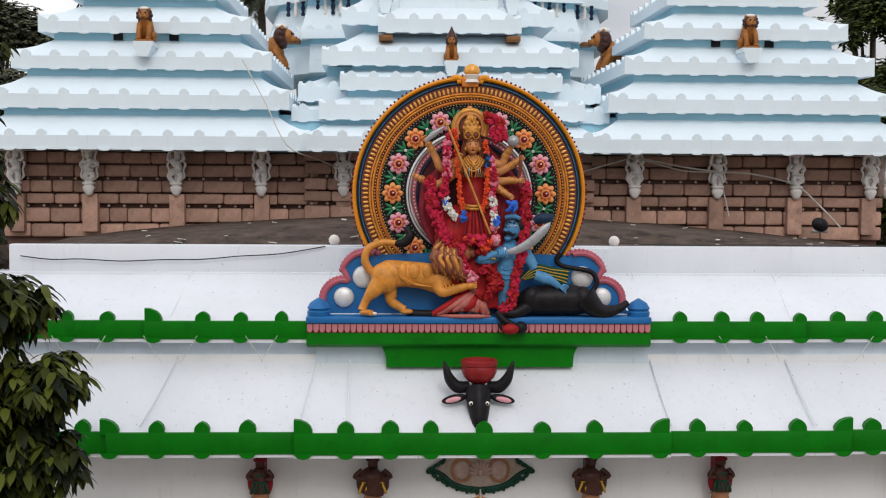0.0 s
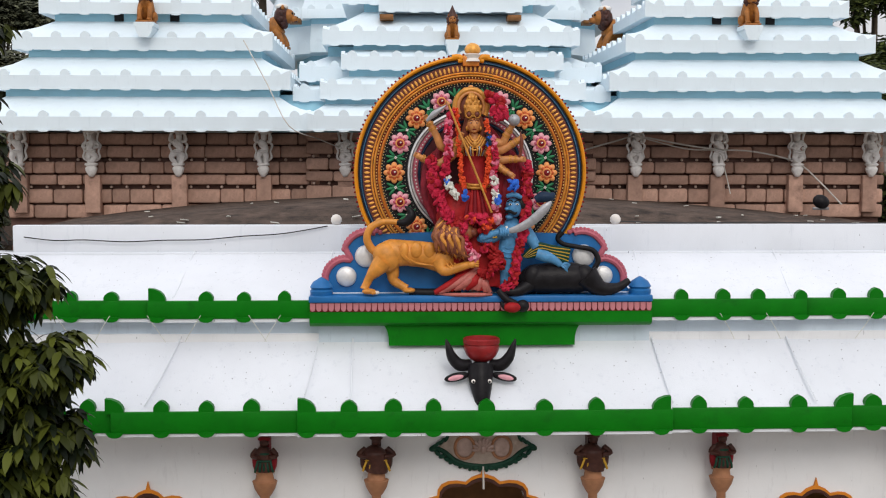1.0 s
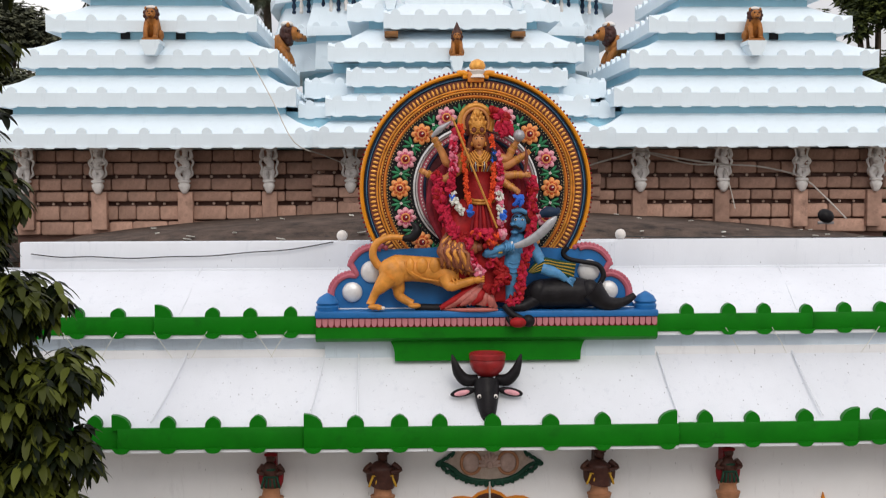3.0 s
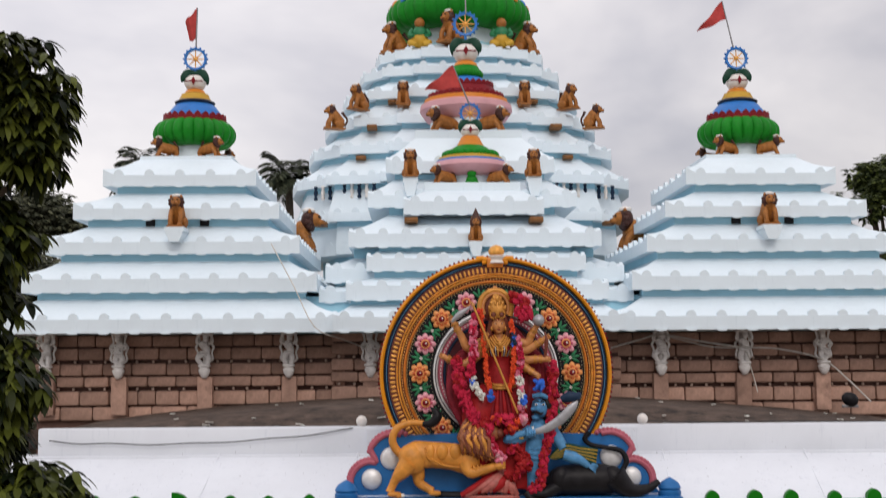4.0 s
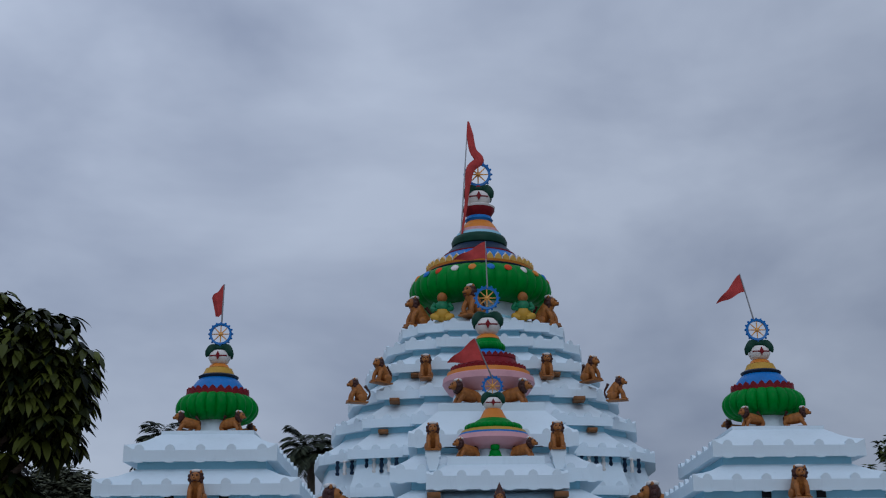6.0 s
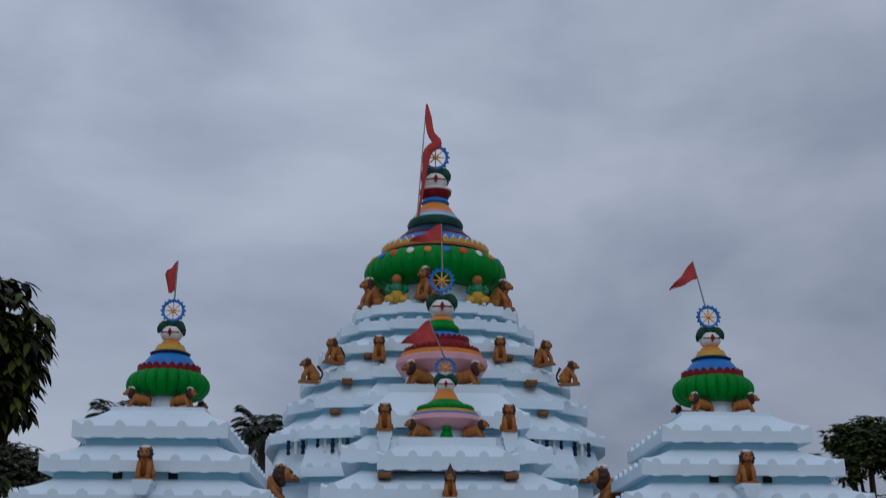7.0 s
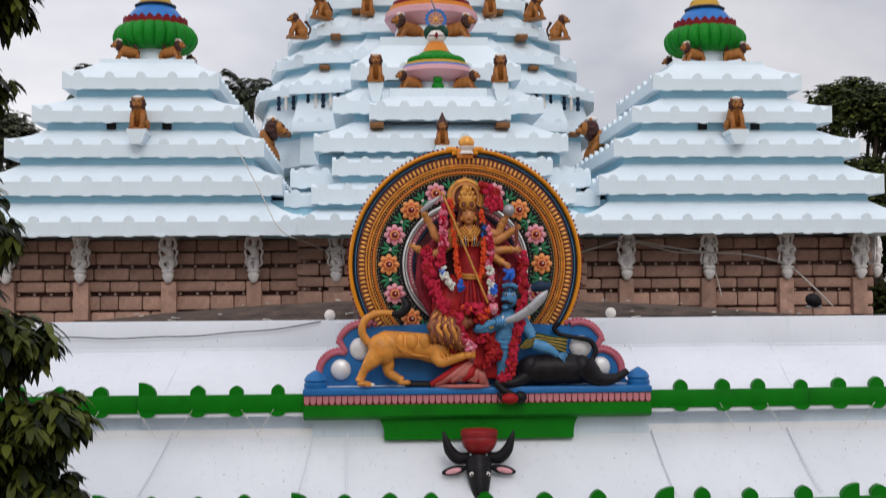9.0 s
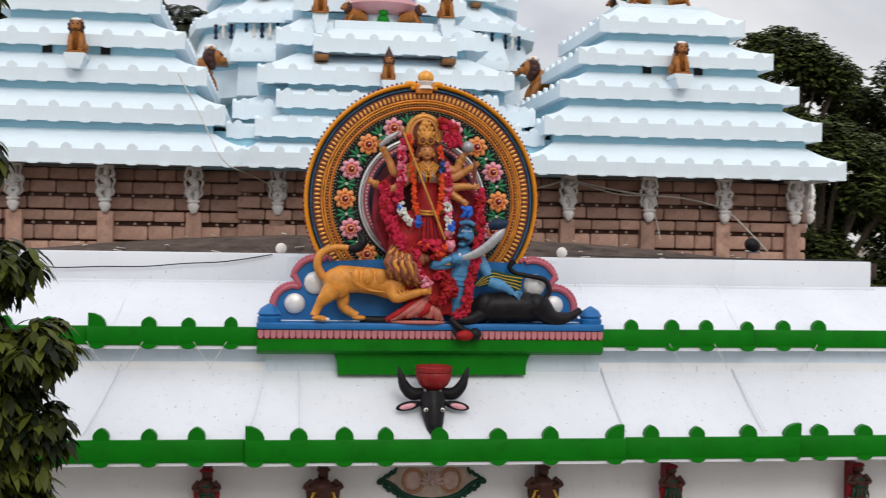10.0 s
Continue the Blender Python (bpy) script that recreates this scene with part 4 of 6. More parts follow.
# scalloped back plate with its rose rim
for s in (-1, 1):
    def U(u):
        return u if s > 0 else 14 - u
    lobe = []
    for cx, cv, r, a0, a1 in ((234, 196, 38, -8, 100), (197, 152, 42, 10, 118)):
        for k in range(13):
            a = radians(a0 + (a1 - a0) * k / 12)
            lobe.append((cx + r * math.cos(a), cv - r * math.sin(a)))
    low = [(p[0], p[1]) for p in lobe]
    outline = [(295 if s > 0 else 275, 226)] + low + [(60, 110), (17, 110), (17, 226)]
    bm = B()
    pts = [(G(U(u), v, 0).x, G(U(u), v, 0).z) for u, v in (outline if s > 0 else outline[::-1])]
    slab(bm, pts, 24.28, 24.5)
    part("back_plate", bm, BASE_BLUE, ped, "blue scalloped back plate")
    bm = B()
    tube(bm, [G(U(u), v, 24.27) for u, v in low[::2]], 0.058, 8, 0)
    for u, v in low[::1]:
        blob(bm, G(U(u + 0.06 * (u - 215)), v - 4, 24.27), 0.05, 0, (0, 0, 0), 6)
    part("rose_rim", bm, ROSE, ped, "rose red beaded rim")
    for cu, cv, r in ((235, 189, 18), (200, 153, 20)):
        bm = B()
        blob(bm, G(U(cu), cv, 24.26), (r * K, 0.09, r * K), 0, (0, 0, 0), 20)
        part("silver_boss", bm, SILVER, ped, "round silver-white boss")
    bm = B()
    c = G(298 if s > 0 else -264, 0, 24.05)
    zb = G(0, 221, 0).z
    lathe(bm, [(0.10, zb), (0.21, zb + 0.02), (0.22, zb + 0.10), (0.19, zb + 0.13), (0.22, zb + 0.17), (0.16, zb + 0.27), (0.05, zb + 0.34), (0.01, zb + 0.36)], 20, 0, 0, 0, c.x, c.y)
    part("bud", bm, BASE_BLUE, ped, "blue lotus bud knob")

# the great disc
disc = thing("halo_disc", "carved golden halo disc with painted flowers", "sculpture", at=(0, 0, 0))
disc.matrix_world = Matrix.Translation(G(0, 6, 24.55)) @ pose(0, 0, 0, 90, 0, 0)


def ring(name, r0, r1, z, h, material, label="", round_=True):
    """A ring between two radii, in relief steps, raised by h from z."""
    a, b = r0 * K, r1 * K
    prof = [(a, z), (a + (b - a) * 0.15, z + h * 0.8), ((a + b) / 2, z + h), (b - (b - a) * 0.15, z + h * 0.8), (b, z)] if round_ else [(a, z), (a, z + h), (b, z + h), (b, z)]
    bm = B()
    n = 96
    rows = []
    for r, zz in prof:
        rows.append([bm.verts.new((r * math.cos(2 * math.pi * i / n), r * math.sin(2 * math.pi * i / n), zz)) for i in range(n)])
    for p, q in zip(rows, rows[1:] + rows[:1]):
        for i in range(n):
            bm.faces.new((p[i], p[(i + 1) % n], q[(i + 1) % n], q[i]))
    return part(name, bm, material, disc, label)


def beads(name, r, z, count, size, material, label="", long=1.0, kind=""):
    bm = B()
    for i in range(count):
        a = 2 * math.pi * i / count
        c = bmesh.ops.create_icosphere(bm, subdivisions=1, radius=size * K)
        bmesh.ops.transform(bm, matrix=Matrix.Translation((r * K * math.cos(a), r * K * math.sin(a), z)) @ Matrix.Rotation(a, 4, "Z") @ Matrix.Diagonal((long, 1, 1, 1)), verts=c["verts"])
    ob = part(name, bm, material, disc, label)
    ob["kind"] = "stuff"
    return ob


part("backing", lathe(B(), [(2.19, -0.12), (2.19, 0.0)], 96), NAVY, disc, "dark backing disc")
ring("outer_ring", 200, 208, 0.0, 0.11, SAFFRON, "glossy saffron outer ring")
beads("bead_row", 209, 0.03, 150, 2.3, DARK_RED, "small dark red beads along the rim")
ring("navy_ring", 191.5, 200, 0.0, 0.04, NAVY, "navy blue ring")
ring("white_line", 194.5, 196, 0.03, 0.035, SKIN_BLUE, "thin pale blue line")
ring("gold_bed", 177, 192, 0.0, 0.02, MAROON, "dark gilded bed", False)
beads("tooth_band", 184.5, 0.035, 148, 2.5, GOLD, "gilded tooth ornament", 2.5)
ring("gold_ring", 174.5, 178.5, 0.0, 0.075, GOLD)
ring("gold_ring", 169.5, 174, 0.0, 0.10, GOLD, "gilded moulded ring")
ring("red_line", 166, 169.5, 0.0, 0.05, DARK_RED)
beads("bead_row", 167.6, 0.06, 190, 1.5, BRIGHT_GILT, "fine bright gilt beads")
ring("gold_ring", 159.5, 166, 0.0, 0.09, COPPER_GOLD, "reddish gilded moulded ring")
beads("bead_row", 158.6, 0.05, 190, 1.25, BRIGHT_GILT, "fine bright gilt beads")
ring("flower_field", 112, 158, 0.0, 0.02, BLACK, "black field", False)
for rr, nn in ((155, 150), (148, 96), (124, 80), (117.5, 110)):
    beads("bead_row", rr, 0.026, nn, 1.0, PALE_DOT)
ring("silver_ring", 103.5, 113, 0.0, 0.08, SILVER, "silver-white inner ring")
ring("silver_line", 107, 109.5, 0.06, 0.035, STEEL)
ring("rose_ring", 94, 103.5, 0.0, 0.04, ROSE, "rose inner ring")
beads("bead_row", 98.5, 0.045, 96, 1.7, CREAM)
ring("dark_ring", 89, 94, 0.0, 0.05, NAVY)
part("inner_field", lathe(B(), [(0.985, 0.002), (0.985, 0.012)], 64), INNER_RED, disc, "inner field in shade-darkened red")
for s in (-1, 1):  # the outer ring ends in a curl beside the crest
    bm = B()
    tube(bm, [(s * 0.36, 206 * K - 0.02, 0.05), (s * 0.22, 204 * K, 0.07), (s * 0.17, 199 * K, 0.08), (s * 0.25, 197 * K, 0.08)], [0.05, 0.06, 0.05, 0.04], 10)
    part("curl", bm, SAFFRON, disc, "saffron curl beside the crest")
part("crest_block", box(B(), -0.16, 0.16, 188 * K, 206 * K, 0.02, 0.13, 0, 0.02), COPPER_GOLD, disc, "reddish gilded crest block")


def flower(owner, a, r, petal_material):
    m = Matrix.Translation((r * K * math.sin(a), r * K * math.cos(a), 0.03)) @ Matrix.Diagonal((1.08, 1.08, 1.1, 1))
    f = new("flower")
    f.parent = owner
    f.matrix_basis = m
    bm = B()
    lathe(bm, [(0.20, -0.025), (0.20, -0.012), (0.18, 0.0)], 16)
    part("rim", bm, BLACK, f)
    bm = B()
    for k in range(8):
        t = math.pi * k / 4
        blob(bm, (0.122 * math.cos(t), 0.122 * math.sin(t), 0.03), (0.074, 0.056, 0.035), 0, (0, 0, math.degrees(t)), 10)
        blob(bm, (0.095 * math.cos(t), 0.095 * math.sin(t), 0.048), (0.05, 0.036, 0.024), 1, (0, 0, math.degrees(t)), 8)
    part("petals", bm, petal_material, f)
    bm = B()
    lathe(bm, [(0.083, 0.02), (0.085, 0.07), (0.07, 0.082), (0.055, 0.075)], 16)
    part("eye_ring", bm, PETAL_ORANGE, f, "orange ring round the eye")
    bm = B()
    lathe(bm, [(0.058, 0.02), (0.056, 0.085), (0.03, 0.098)], 14)
    part("eye", bm, DARK_RED, f)
    bm = B()
    blob(bm, (0.012, 0.012, 0.098), (0.02, 0.014, 0.012), 0, (0, 0, 35), 8)
    part("pip", bm, CREAM, f)


for i in range(16):
    a = 2 * math.pi * i / 16
    flower(disc, a, 136, (PETAL_ORANGE, PETAL_DEEP) if i % 2 == 0 else (PETAL_PINK, PETAL_ROSE))
    bm = B()
    t = a + math.pi / 16
    for s in (-1, 1):
        for k in (-38, 0, 38):
            e = Vector((math.sin(t) * 136 * K, math.cos(t) * 136 * K, 0.045))
            tip = math.atan2(math.cos(t), math.sin(t)) + (0 if s > 0 else math.pi) + radians(k)
            blob(bm, e + Vector((math.cos(tip), math.sin(tip), 0)) * 0.105, (0.095, 0.03, 0.03), 0, (0, 0, math.degrees(tip)), 8)
    for k in range(4):
        q = math.pi * k / 2 + t
        blob(bm, (math.sin(t) * 136 * K + 0.018 * math.cos(q), math.cos(t) * 136 * K + 0.018 * math.sin(q), 0.07), 0.016, 1, (0, 0, 0), 6)
    part("leaf_spray", bm, [LEAFY, CREAM], disc, "green leaf spray")
knob = thing("top_knob", "gilded round knob on the disc's crest", "ornament", at=G(3, -205, 24.5))
part("knob_ball", lathe(B(), [(0.10, -0.02), (0.15, 0.02), (0.16, 0.08), (0.12, 0.15), (0.05, 0.19), (0.01, 0.20)], 20), GOLD, knob)
part("knob_base", lathe(B(), [(0.16, -0.16), (0.13, -0.10), (0.17, -0.03), (0.10, 0.0)], 20), CREAM, knob, "pale cream collar")

# goddess statue, one plain sculpted mesh
bm = B()
SK, RD, GD, DR, SV, MR, CR, SKT = 0, 1, 2, 3, 4, 5, 6, 7
Y0 = 24.15


def limb(bm, places, radii, mi, n=10, flat=1.0):
    """A smooth limb through places of the relief (u, v, y)."""
    return tube(bm, [G(*p) for p in places], radii, n, mi, flat)


# robe: torso, thighs, drapes behind the arms, folds
limb(bm, [(5, -58, Y0 + 0.1), (4, -40, Y0 + 0.06), (4, -12, Y0 + 0.06), (6, 24, Y0 + 0.02), (10, 66, Y0), (16, 130, Y0), (22, 205, Y0)], [0.2, 0.27, 0.23, 0.30, 0.42, 0.48, 0.40], RD, 22, 0.6)
limb(bm, [(-8, 40, Y0 - 0.05), (-36, 84, Y0 - 0.15), (-24, 146, Y0 - 0.2), (-8, 198, Y0 - 0.15)], [0.28, 0.30, 0.22, 0.15], RD, 14, 0.8)
limb(bm, [(20, 60, Y0), (44, 130, Y0 - 0.05), (52, 205, Y0)], [0.3, 0.26, 0.2], RD, 14, 0.8)
for s in (-1, 1):
    for k in range(6):
        q = 5 * k
        limb(bm, [(4 + s * (26 + q), -74 + 2 * q, Y0 + 0.14), (4 + s * (46 + 1.3 * q), -40 + q, Y0 + 0.16), (4 + s * (48 + 1.5 * q), 20 + q, Y0 + 0.12), (4 + s * (38 + q), 100, Y0 + 0.06)], [0.05, 0.085, 0.085, 0.05], CR if k % 2 else DR, 8)
for k in range(9):
    limb(bm, [(-12 + 4 * k, 30, Y0 - 0.22 + 0.008 * (k - 4) ** 2), (-24 + 7 * k, 64, Y0 - 0.3 + 0.008 * (k - 4) ** 2), (-36 + 10 * k, 112, Y0 - 0.32 + 0.01 * (k - 4) ** 2)], [0.02, 0.045, 0.05], RD if k % 2 else DR, 7)
# skirt fanned out over the pedestal
for k in range(15):
    a = k / 14
    limb(bm, [(4 + 22 * a, 172 + 6 * a, Y0 - 0.24), (-24 + 46 * a, 190 + 6 * a, Y0 - 0.34 + 0.03 * math.sin(k * 2.2)), (-66 + 96 * a, 214 - 7 * math.sin(a * 3.1), Y0 - 0.34)], [0.05, 0.085 + 0.02 * math.sin(k * 1.7), 0.05], SKT if k % 4 else RD, 10)
limb(bm, [(-66, 216, Y0 - 0.3), (-30, 217, Y0 - 0.38), (10, 217, Y0 - 0.4), (34, 217, Y0 - 0.36)], [0.02, 0.035, 0.04, 0.02], SKT, 8)
# jewelled bodice and necklaces
blob(bm, G(4, -46, Y0 - 0.04), (0.23, 0.17, 0.11), SK)
for s in (-1, 1):
    blob(bm, G(4 + 9 * s, -36, Y0 - 0.12), (0.10, 0.08, 0.09), DR, (0, 0, 0), 12)
    for k in range(5):
        limb(bm, [(4 + s * (3 + 4 * k), -44 + k, Y0 - 0.2 + 0.01 * k * k), (4 + s * (4 + 4 * k), -34, Y0 - 0.26 + 0.012 * k * k), (4 + s * (3 + 3.4 * k), -24, Y0 - 0.22 + 0.012 * k * k)], 0.013, SV if k % 2 else GD, 6)
for k in range(4):
    w = 9 + 3.5 * k
    limb(bm, [(4 - w, -60 + 2 * k, Y0 - 0.1), (4 - w * 0.5, -52 + 4.5 * k, Y0 - 0.2), (4, -49 + 5 * k, Y0 - 0.23), (4 + w * 0.5, -52 + 4.5 * k, Y0 - 0.2), (4 + w, -60 + 2 * k, Y0 - 0.1)], 0.02, GD, 8)
blob(bm, G(4, -44, Y0 - 0.24), (0.05, 0.04, 0.06), GD)
for v, w in ((22, 0.30), (27, 0.32)):
    limb(bm, [(6 - w * 90, v, Y0 - 0.02), (6 - w * 45, v + 4, Y0 - 0.22), (6, v + 5, Y0 - 0.27), (6 + w * 45, v + 4, Y0 - 0.22), (6 + w * 90, v, Y0 - 0.02)], 0.028, GD, 6)
# head
limb(bm, [(3, -66, Y0 + 0.02), (4, -54, Y0 + 0.02)], [0.075, 0.10], SK, 12)
blob(bm, G(3, -78, Y0 - 0.03), (0.135, 0.14, 0.17), SK, (0, 0, 0), 20)
blob(bm, G(3, -67, Y0 - 0.09), (0.06, 0.07, 0.045), SK, (0, 0, 0), 12)
blob(bm, G(3, -70, Y0 - 0.155), (0.034, 0.02, 0.012), DR, (0, 0, 0), 8)
blob(bm, G(3, -76, Y0 - 0.16), (0.018, 0.028, 0.038), SK, (0, 0, 0), 8)
blob(bm, G(3, -87, Y0 - 0.15), (0.012, 0.015, 0.024), DR, (0, 0, 0), 6)
for s in (-1, 1):
    blob(bm, G(3 + 4.6 * s, -81, Y0 - 0.14), (0.03, 0.02, 0.014), SV, (0, 6 * s, 0), 10)
    blob(bm, G(3 + 4.6 * s, -81, Y0 - 0.158), (0.014, 0.01, 0.013), MR, (0, 0, 0), 8)
    limb(bm, [(3 + 1.5 * s, -84, Y0 - 0.152), (3 + 5 * s, -86, Y0 - 0.148), (3 + 9 * s, -84, Y0 - 0.115)], 0.008, MR, 6)
    limb(bm, [(3 + 10 * s, -92, Y0 - 0.03), (3 + 13.5 * s, -78, Y0), (3 + 16 * s, -60, Y0 + 0.02), (3 + 17 * s, -44, Y0 + 0.03)], [0.05, 0.055, 0.06, 0.03], MR, 8)
    blob(bm, G(3 + 12 * s, -72, Y0 - 0.05), (0.03, 0.035, 0.05), GD, (0, 0, 0), 8)
    # two dark oval jewels in gold rims on the brow of the crown
    for k in range(12):
        a = math.pi * k / 6
        blob(bm, G(1 + 7.2 * s + 5.6 * math.cos(a), -96 + 6.2 * math.sin(a), Y0 - 0.165), 0.017, GD, (0, 0, 0), 6)
    blob(bm, G(1 + 7.2 * s, -96, Y0 - 0.15), (0.05, 0.03, 0.055), MR, (0, 0, 0), 10)
# crown and arched hood
limb(bm, [(2, -92, Y0 + 0.0), (1, -106, Y0), (0, -120, Y0 + 0.01), (-1, -134, Y0 + 0.03)], [0.155, 0.165, 0.13, 0.03], GD, 18)
for row, (v, w, n) in enumerate(((-108, 13, 5), (-116, 9.5, 4), (-124, 5, 3))):
    for k in range(n):
        q = (k - (n - 1) / 2) / max(1, (n - 1) / 2)
        blob(bm, G(1 + w * q, v, Y0 - 0.13 + 0.06 * q * q), (0.034, 0.035, 0.06), GD, (0, 20 * q, 0), 8)
arch = [G(-1 + 28 * math.cos(radians(a)), -110 - 30 * math.sin(radians(a)), Y0 + 0.1) for a in range(-30, 211, 15)]
tube(bm, arch, 0.055, 10, GD)
tube(bm, [G(-1 + 22.5 * math.cos(radians(a)), -110 - 24.5 * math.sin(radians(a)), Y0 + 0.08) for a in range(-30, 211, 15)], 0.035, 8, SK)
blob(bm, G(-1, -108, Y0 + 0.14), (0.24, 0.04, 0.27), MR, (0, 0, 0), 20)
# arms with bangles
ARMS = [[(-20, -52), (-50, -38), (-62, -58), (-78, -86)], [(-22, -38), (-52, -12), (-72, -13), (-93, -23)], [(-16, -50), (-38, -22), (-31, -36), (-22, -56)],
        [(26, -52), (52, -46), (60, -60), (68, -74)], [(28, -44), (46, -33), (66, -42), (84, -54)], [(28, -38), (46, -18), (66, -18), (84, -18)], [(26, -34), (42, -10), (54, 0), (66, 8)]]
for i, arm in enumerate(ARMS):
    pts = [G(u, v, Y0 - 0.02 - (0.07 if i == 2 else 0.045) * k) for k, (u, v) in enumerate(arm)]
    tube(bm, pts, [0.10, 0.085, 0.07, 0.05], 12, SK)
    d = (pts[-2] - pts[-1]).normalized()
    blob(bm, pts[-1] - d * 0.02, (0.062, 0.055, 0.062), SK, (0, 0, 0), 10)
    side = d.cross(Vector((0, 1, 0))).normalized()
    for k in range(4):
        tube(bm, [pts[-1] - d * 0.03 + side * 0.025 * (k - 1.5), pts[-1] - d * 0.10 + side * 0.022 * (k - 1.5) + Vector((0, -0.04, 0))], [0.018, 0.012], 6, SK)
    for k in (0.06, 0.09, 0.16, 0.19):
        tube(bm, [pts[-1] + d * k, pts[-1] + d * (k + 0.02)], 0.072 + 0.05 * k, 12, GD)
    upper = (pts[1] - pts[0])
    tube(bm, [pts[0] + upper * 0.5, pts[0] + upper * 0.56], 0.105, 12, GD)
# weapons
limb(bm, [(-43, -114, Y0 - 0.3), (32, 74, Y0 - 0.46)], 0.022, GD, 8)
limb(bm, [(-46, -119, Y0 - 0.3), (-42, -112, Y0 - 0.3)], [0.012, 0.045], SK, 8)
blob(bm, G(72, -86, Y0 - 0.24), 0.115, SV, (0, 0, 0), 14)
for k in range(9):
    a = 2.4 * k
    blob(bm, G(72 + 1.1 * k ** 0.9 * math.cos(a), -86 + 1.1 * k ** 0.9 * math.sin(a), Y0 - 0.335 + 0.003 * k), 0.016, MR if k % 2 else SV, (0, 0, 0), 6)
limb(bm, [(-80, -84, Y0 - 0.2), (-66, -97, Y0 - 0.22), (-46, -111, Y0 - 0.22)], [0.025, 0.06, 0.01], SV, 8, 0.4)
limb(bm, [(83, -66, Y0 - 0.18), (86, -50, Y0 - 0.2), (84, -30, Y0 - 0.18), (80, -14, Y0 - 0.16)], [0.01, 0.035, 0.03, 0.01], MR, 8)
solid("goddess_statue", bm, [GILT, RED, STATUE_GOLD, DARK_RED, BLADE, MAROON, INNER_CLOTH, SKIRT], "painted goddess statue in red robe with golden crown", "statue", angle=60)


# garlands, each a string of small ruffled blossoms
def garland(label, path, size, materials, step=0.05, seed=1, ruffle=5):
    rng = random.Random(seed)
    bm = B()
    pts = [G(*p) for p in path]
    for a, b in zip(pts, pts[1:]):
        n = max(1, int((b - a).length / step))
        for k in range(n):
            p = a + (b - a) * (k / n)
            mi = rng.randrange(len(materials))
            for q in range(ruffle):
                o = Vector((rng.uniform(-1, 1), rng.uniform(-1, 0.4), rng.uniform(-1, 1))) * size * 0.6
                c = bmesh.ops.create_icosphere(bm, subdivisions=1, radius=size * rng.uniform(0.5, 0.8))
                bmesh.ops.transform(bm, matrix=Matrix.Translation(p + o) @ Euler((rng.uniform(0, 3), rng.uniform(0, 3), rng.uniform(0, 3))).to_matrix().to_4x4() @ Matrix.Diagonal((1, 0.42, 0.85, 1)), verts=c["verts"])
                for f in {f for v in c["verts"] for f in v.link_faces}:
                    f.material_index = mi
    g = thing("garland", label, "garland", "garlands on the statue", tuple(pts[0]))
    bmesh.ops.translate(bm, vec=-pts[0], verts=bm.verts)
    part("blossoms", bm, materials, g, angle=20)["kind"] = "stuff"
    return g


garland("orange-red marigold garland hanging on the statue", [(-29, -103, 24.04), (-26, -70, 23.95), (-23, -30, 23.88), (-20, 10, 23.84), (-14, 34, 23.82)], 0.06, [MARIGOLD], 0.04, 2)
garland("orange-red and blue garland hanging on the statue", [(24, -84, 24.02), (28, -60, 23.96)], 0.06, [MARIGOLD], 0.04, 3)
garland("blue and orange-red garland length on the statue", [(28, -60, 23.95), (28, -40, 23.92)], 0.065, [ROYAL, ROYAL, NAVY], 0.04, 33)
garland("orange-red garland hanging down the robe", [(28, -38, 23.92), (27, 0, 23.88), (20, 40, 23.84)], 0.06, [MARIGOLD], 0.04, 34)
garland("crimson petal garland on the statue's shoulder", [(-38, -98, 24.02), (-42, -72, 23.94), (-42, -40, 23.88), (-44, -6, 23.85), (-54, 14, 23.85)], 0.095, [CRIMSON, CRIMSON, PINKISH], 0.05, 4)
garland("crimson petal garland behind the statue's crown", [(30, -130, 24.16), (46, -118, 24.08), (56, -98, 24.04), (46, -92, 24.04), (38, -108, 24.1)], 0.12, [CRIMSON, CRIMSON, RED], 0.05, 5)
garland("crimson petal strand beside the robe", [(37, -53, 23.96), (39, -20, 23.92), (36, 10, 23.88), (40, 34, 23.86)], 0.085, [CRIMSON, CRIMSON, PINKISH], 0.05, 35)
garland("thick crimson garland across the statue's knees", [(-72, -20, 24.0), (-68, 20, 23.9), (-54, 62, 23.82), (-34, 88, 23.76), (-12, 96, 23.74)], 0.13, [CRIMSON, CRIMSON, RED], 0.05, 6)
garland("crimson garland falling to the statue's feet", [(-24, 96, 23.76), (-16, 122, 23.72), (-8, 142, 23.7), (2, 152, 23.7)], 0.12, [CRIMSON, CRIMSON, PINKISH], 0.05, 7)
garland("pink rosette at the end of a garland", [(0, 148, 23.66), (6, 152, 23.66), (2, 158, 23.66)], 0.09, [PINKISH, PETAL_PINK], 0.05, 36)
garland("crimson garland falling beside the fallen figure", [(97, -10, 24.06), (96, 40, 24.0), (92, 86, 23.9), (84, 122, 23.82), (78, 160, 23.8), (68, 196, 23.78), (52, 206, 23.78)], 0.115, [CRIMSON, RED, CRIMSON], 0.05, 8)
garland("white rosette garland on the lap", [(-44, 18, 23.82), (-38, 34, 23.78), (-24, 50, 23.75)], 0.09, [PALE, PALE, LEAFY], 0.06, 9)
garland("royal blue rosette on the lap", [(-46, 22, 23.78), (-44, 28, 23.78)], 0.085, [ROYAL], 0.04, 37)
garland("royal blue rosette on the lap", [(-14, 44, 23.72), (-8, 48, 23.72)], 0.11, [ROYAL], 0.04, 38)
garland("white and pink rosettes hanging down", [(36, 8, 23.8), (38, 34, 23.78), (40, 60, 23.74), (40, 74, 23.74)], 0.085, [PALE, PALE, PINKISH], 0.06, 10)
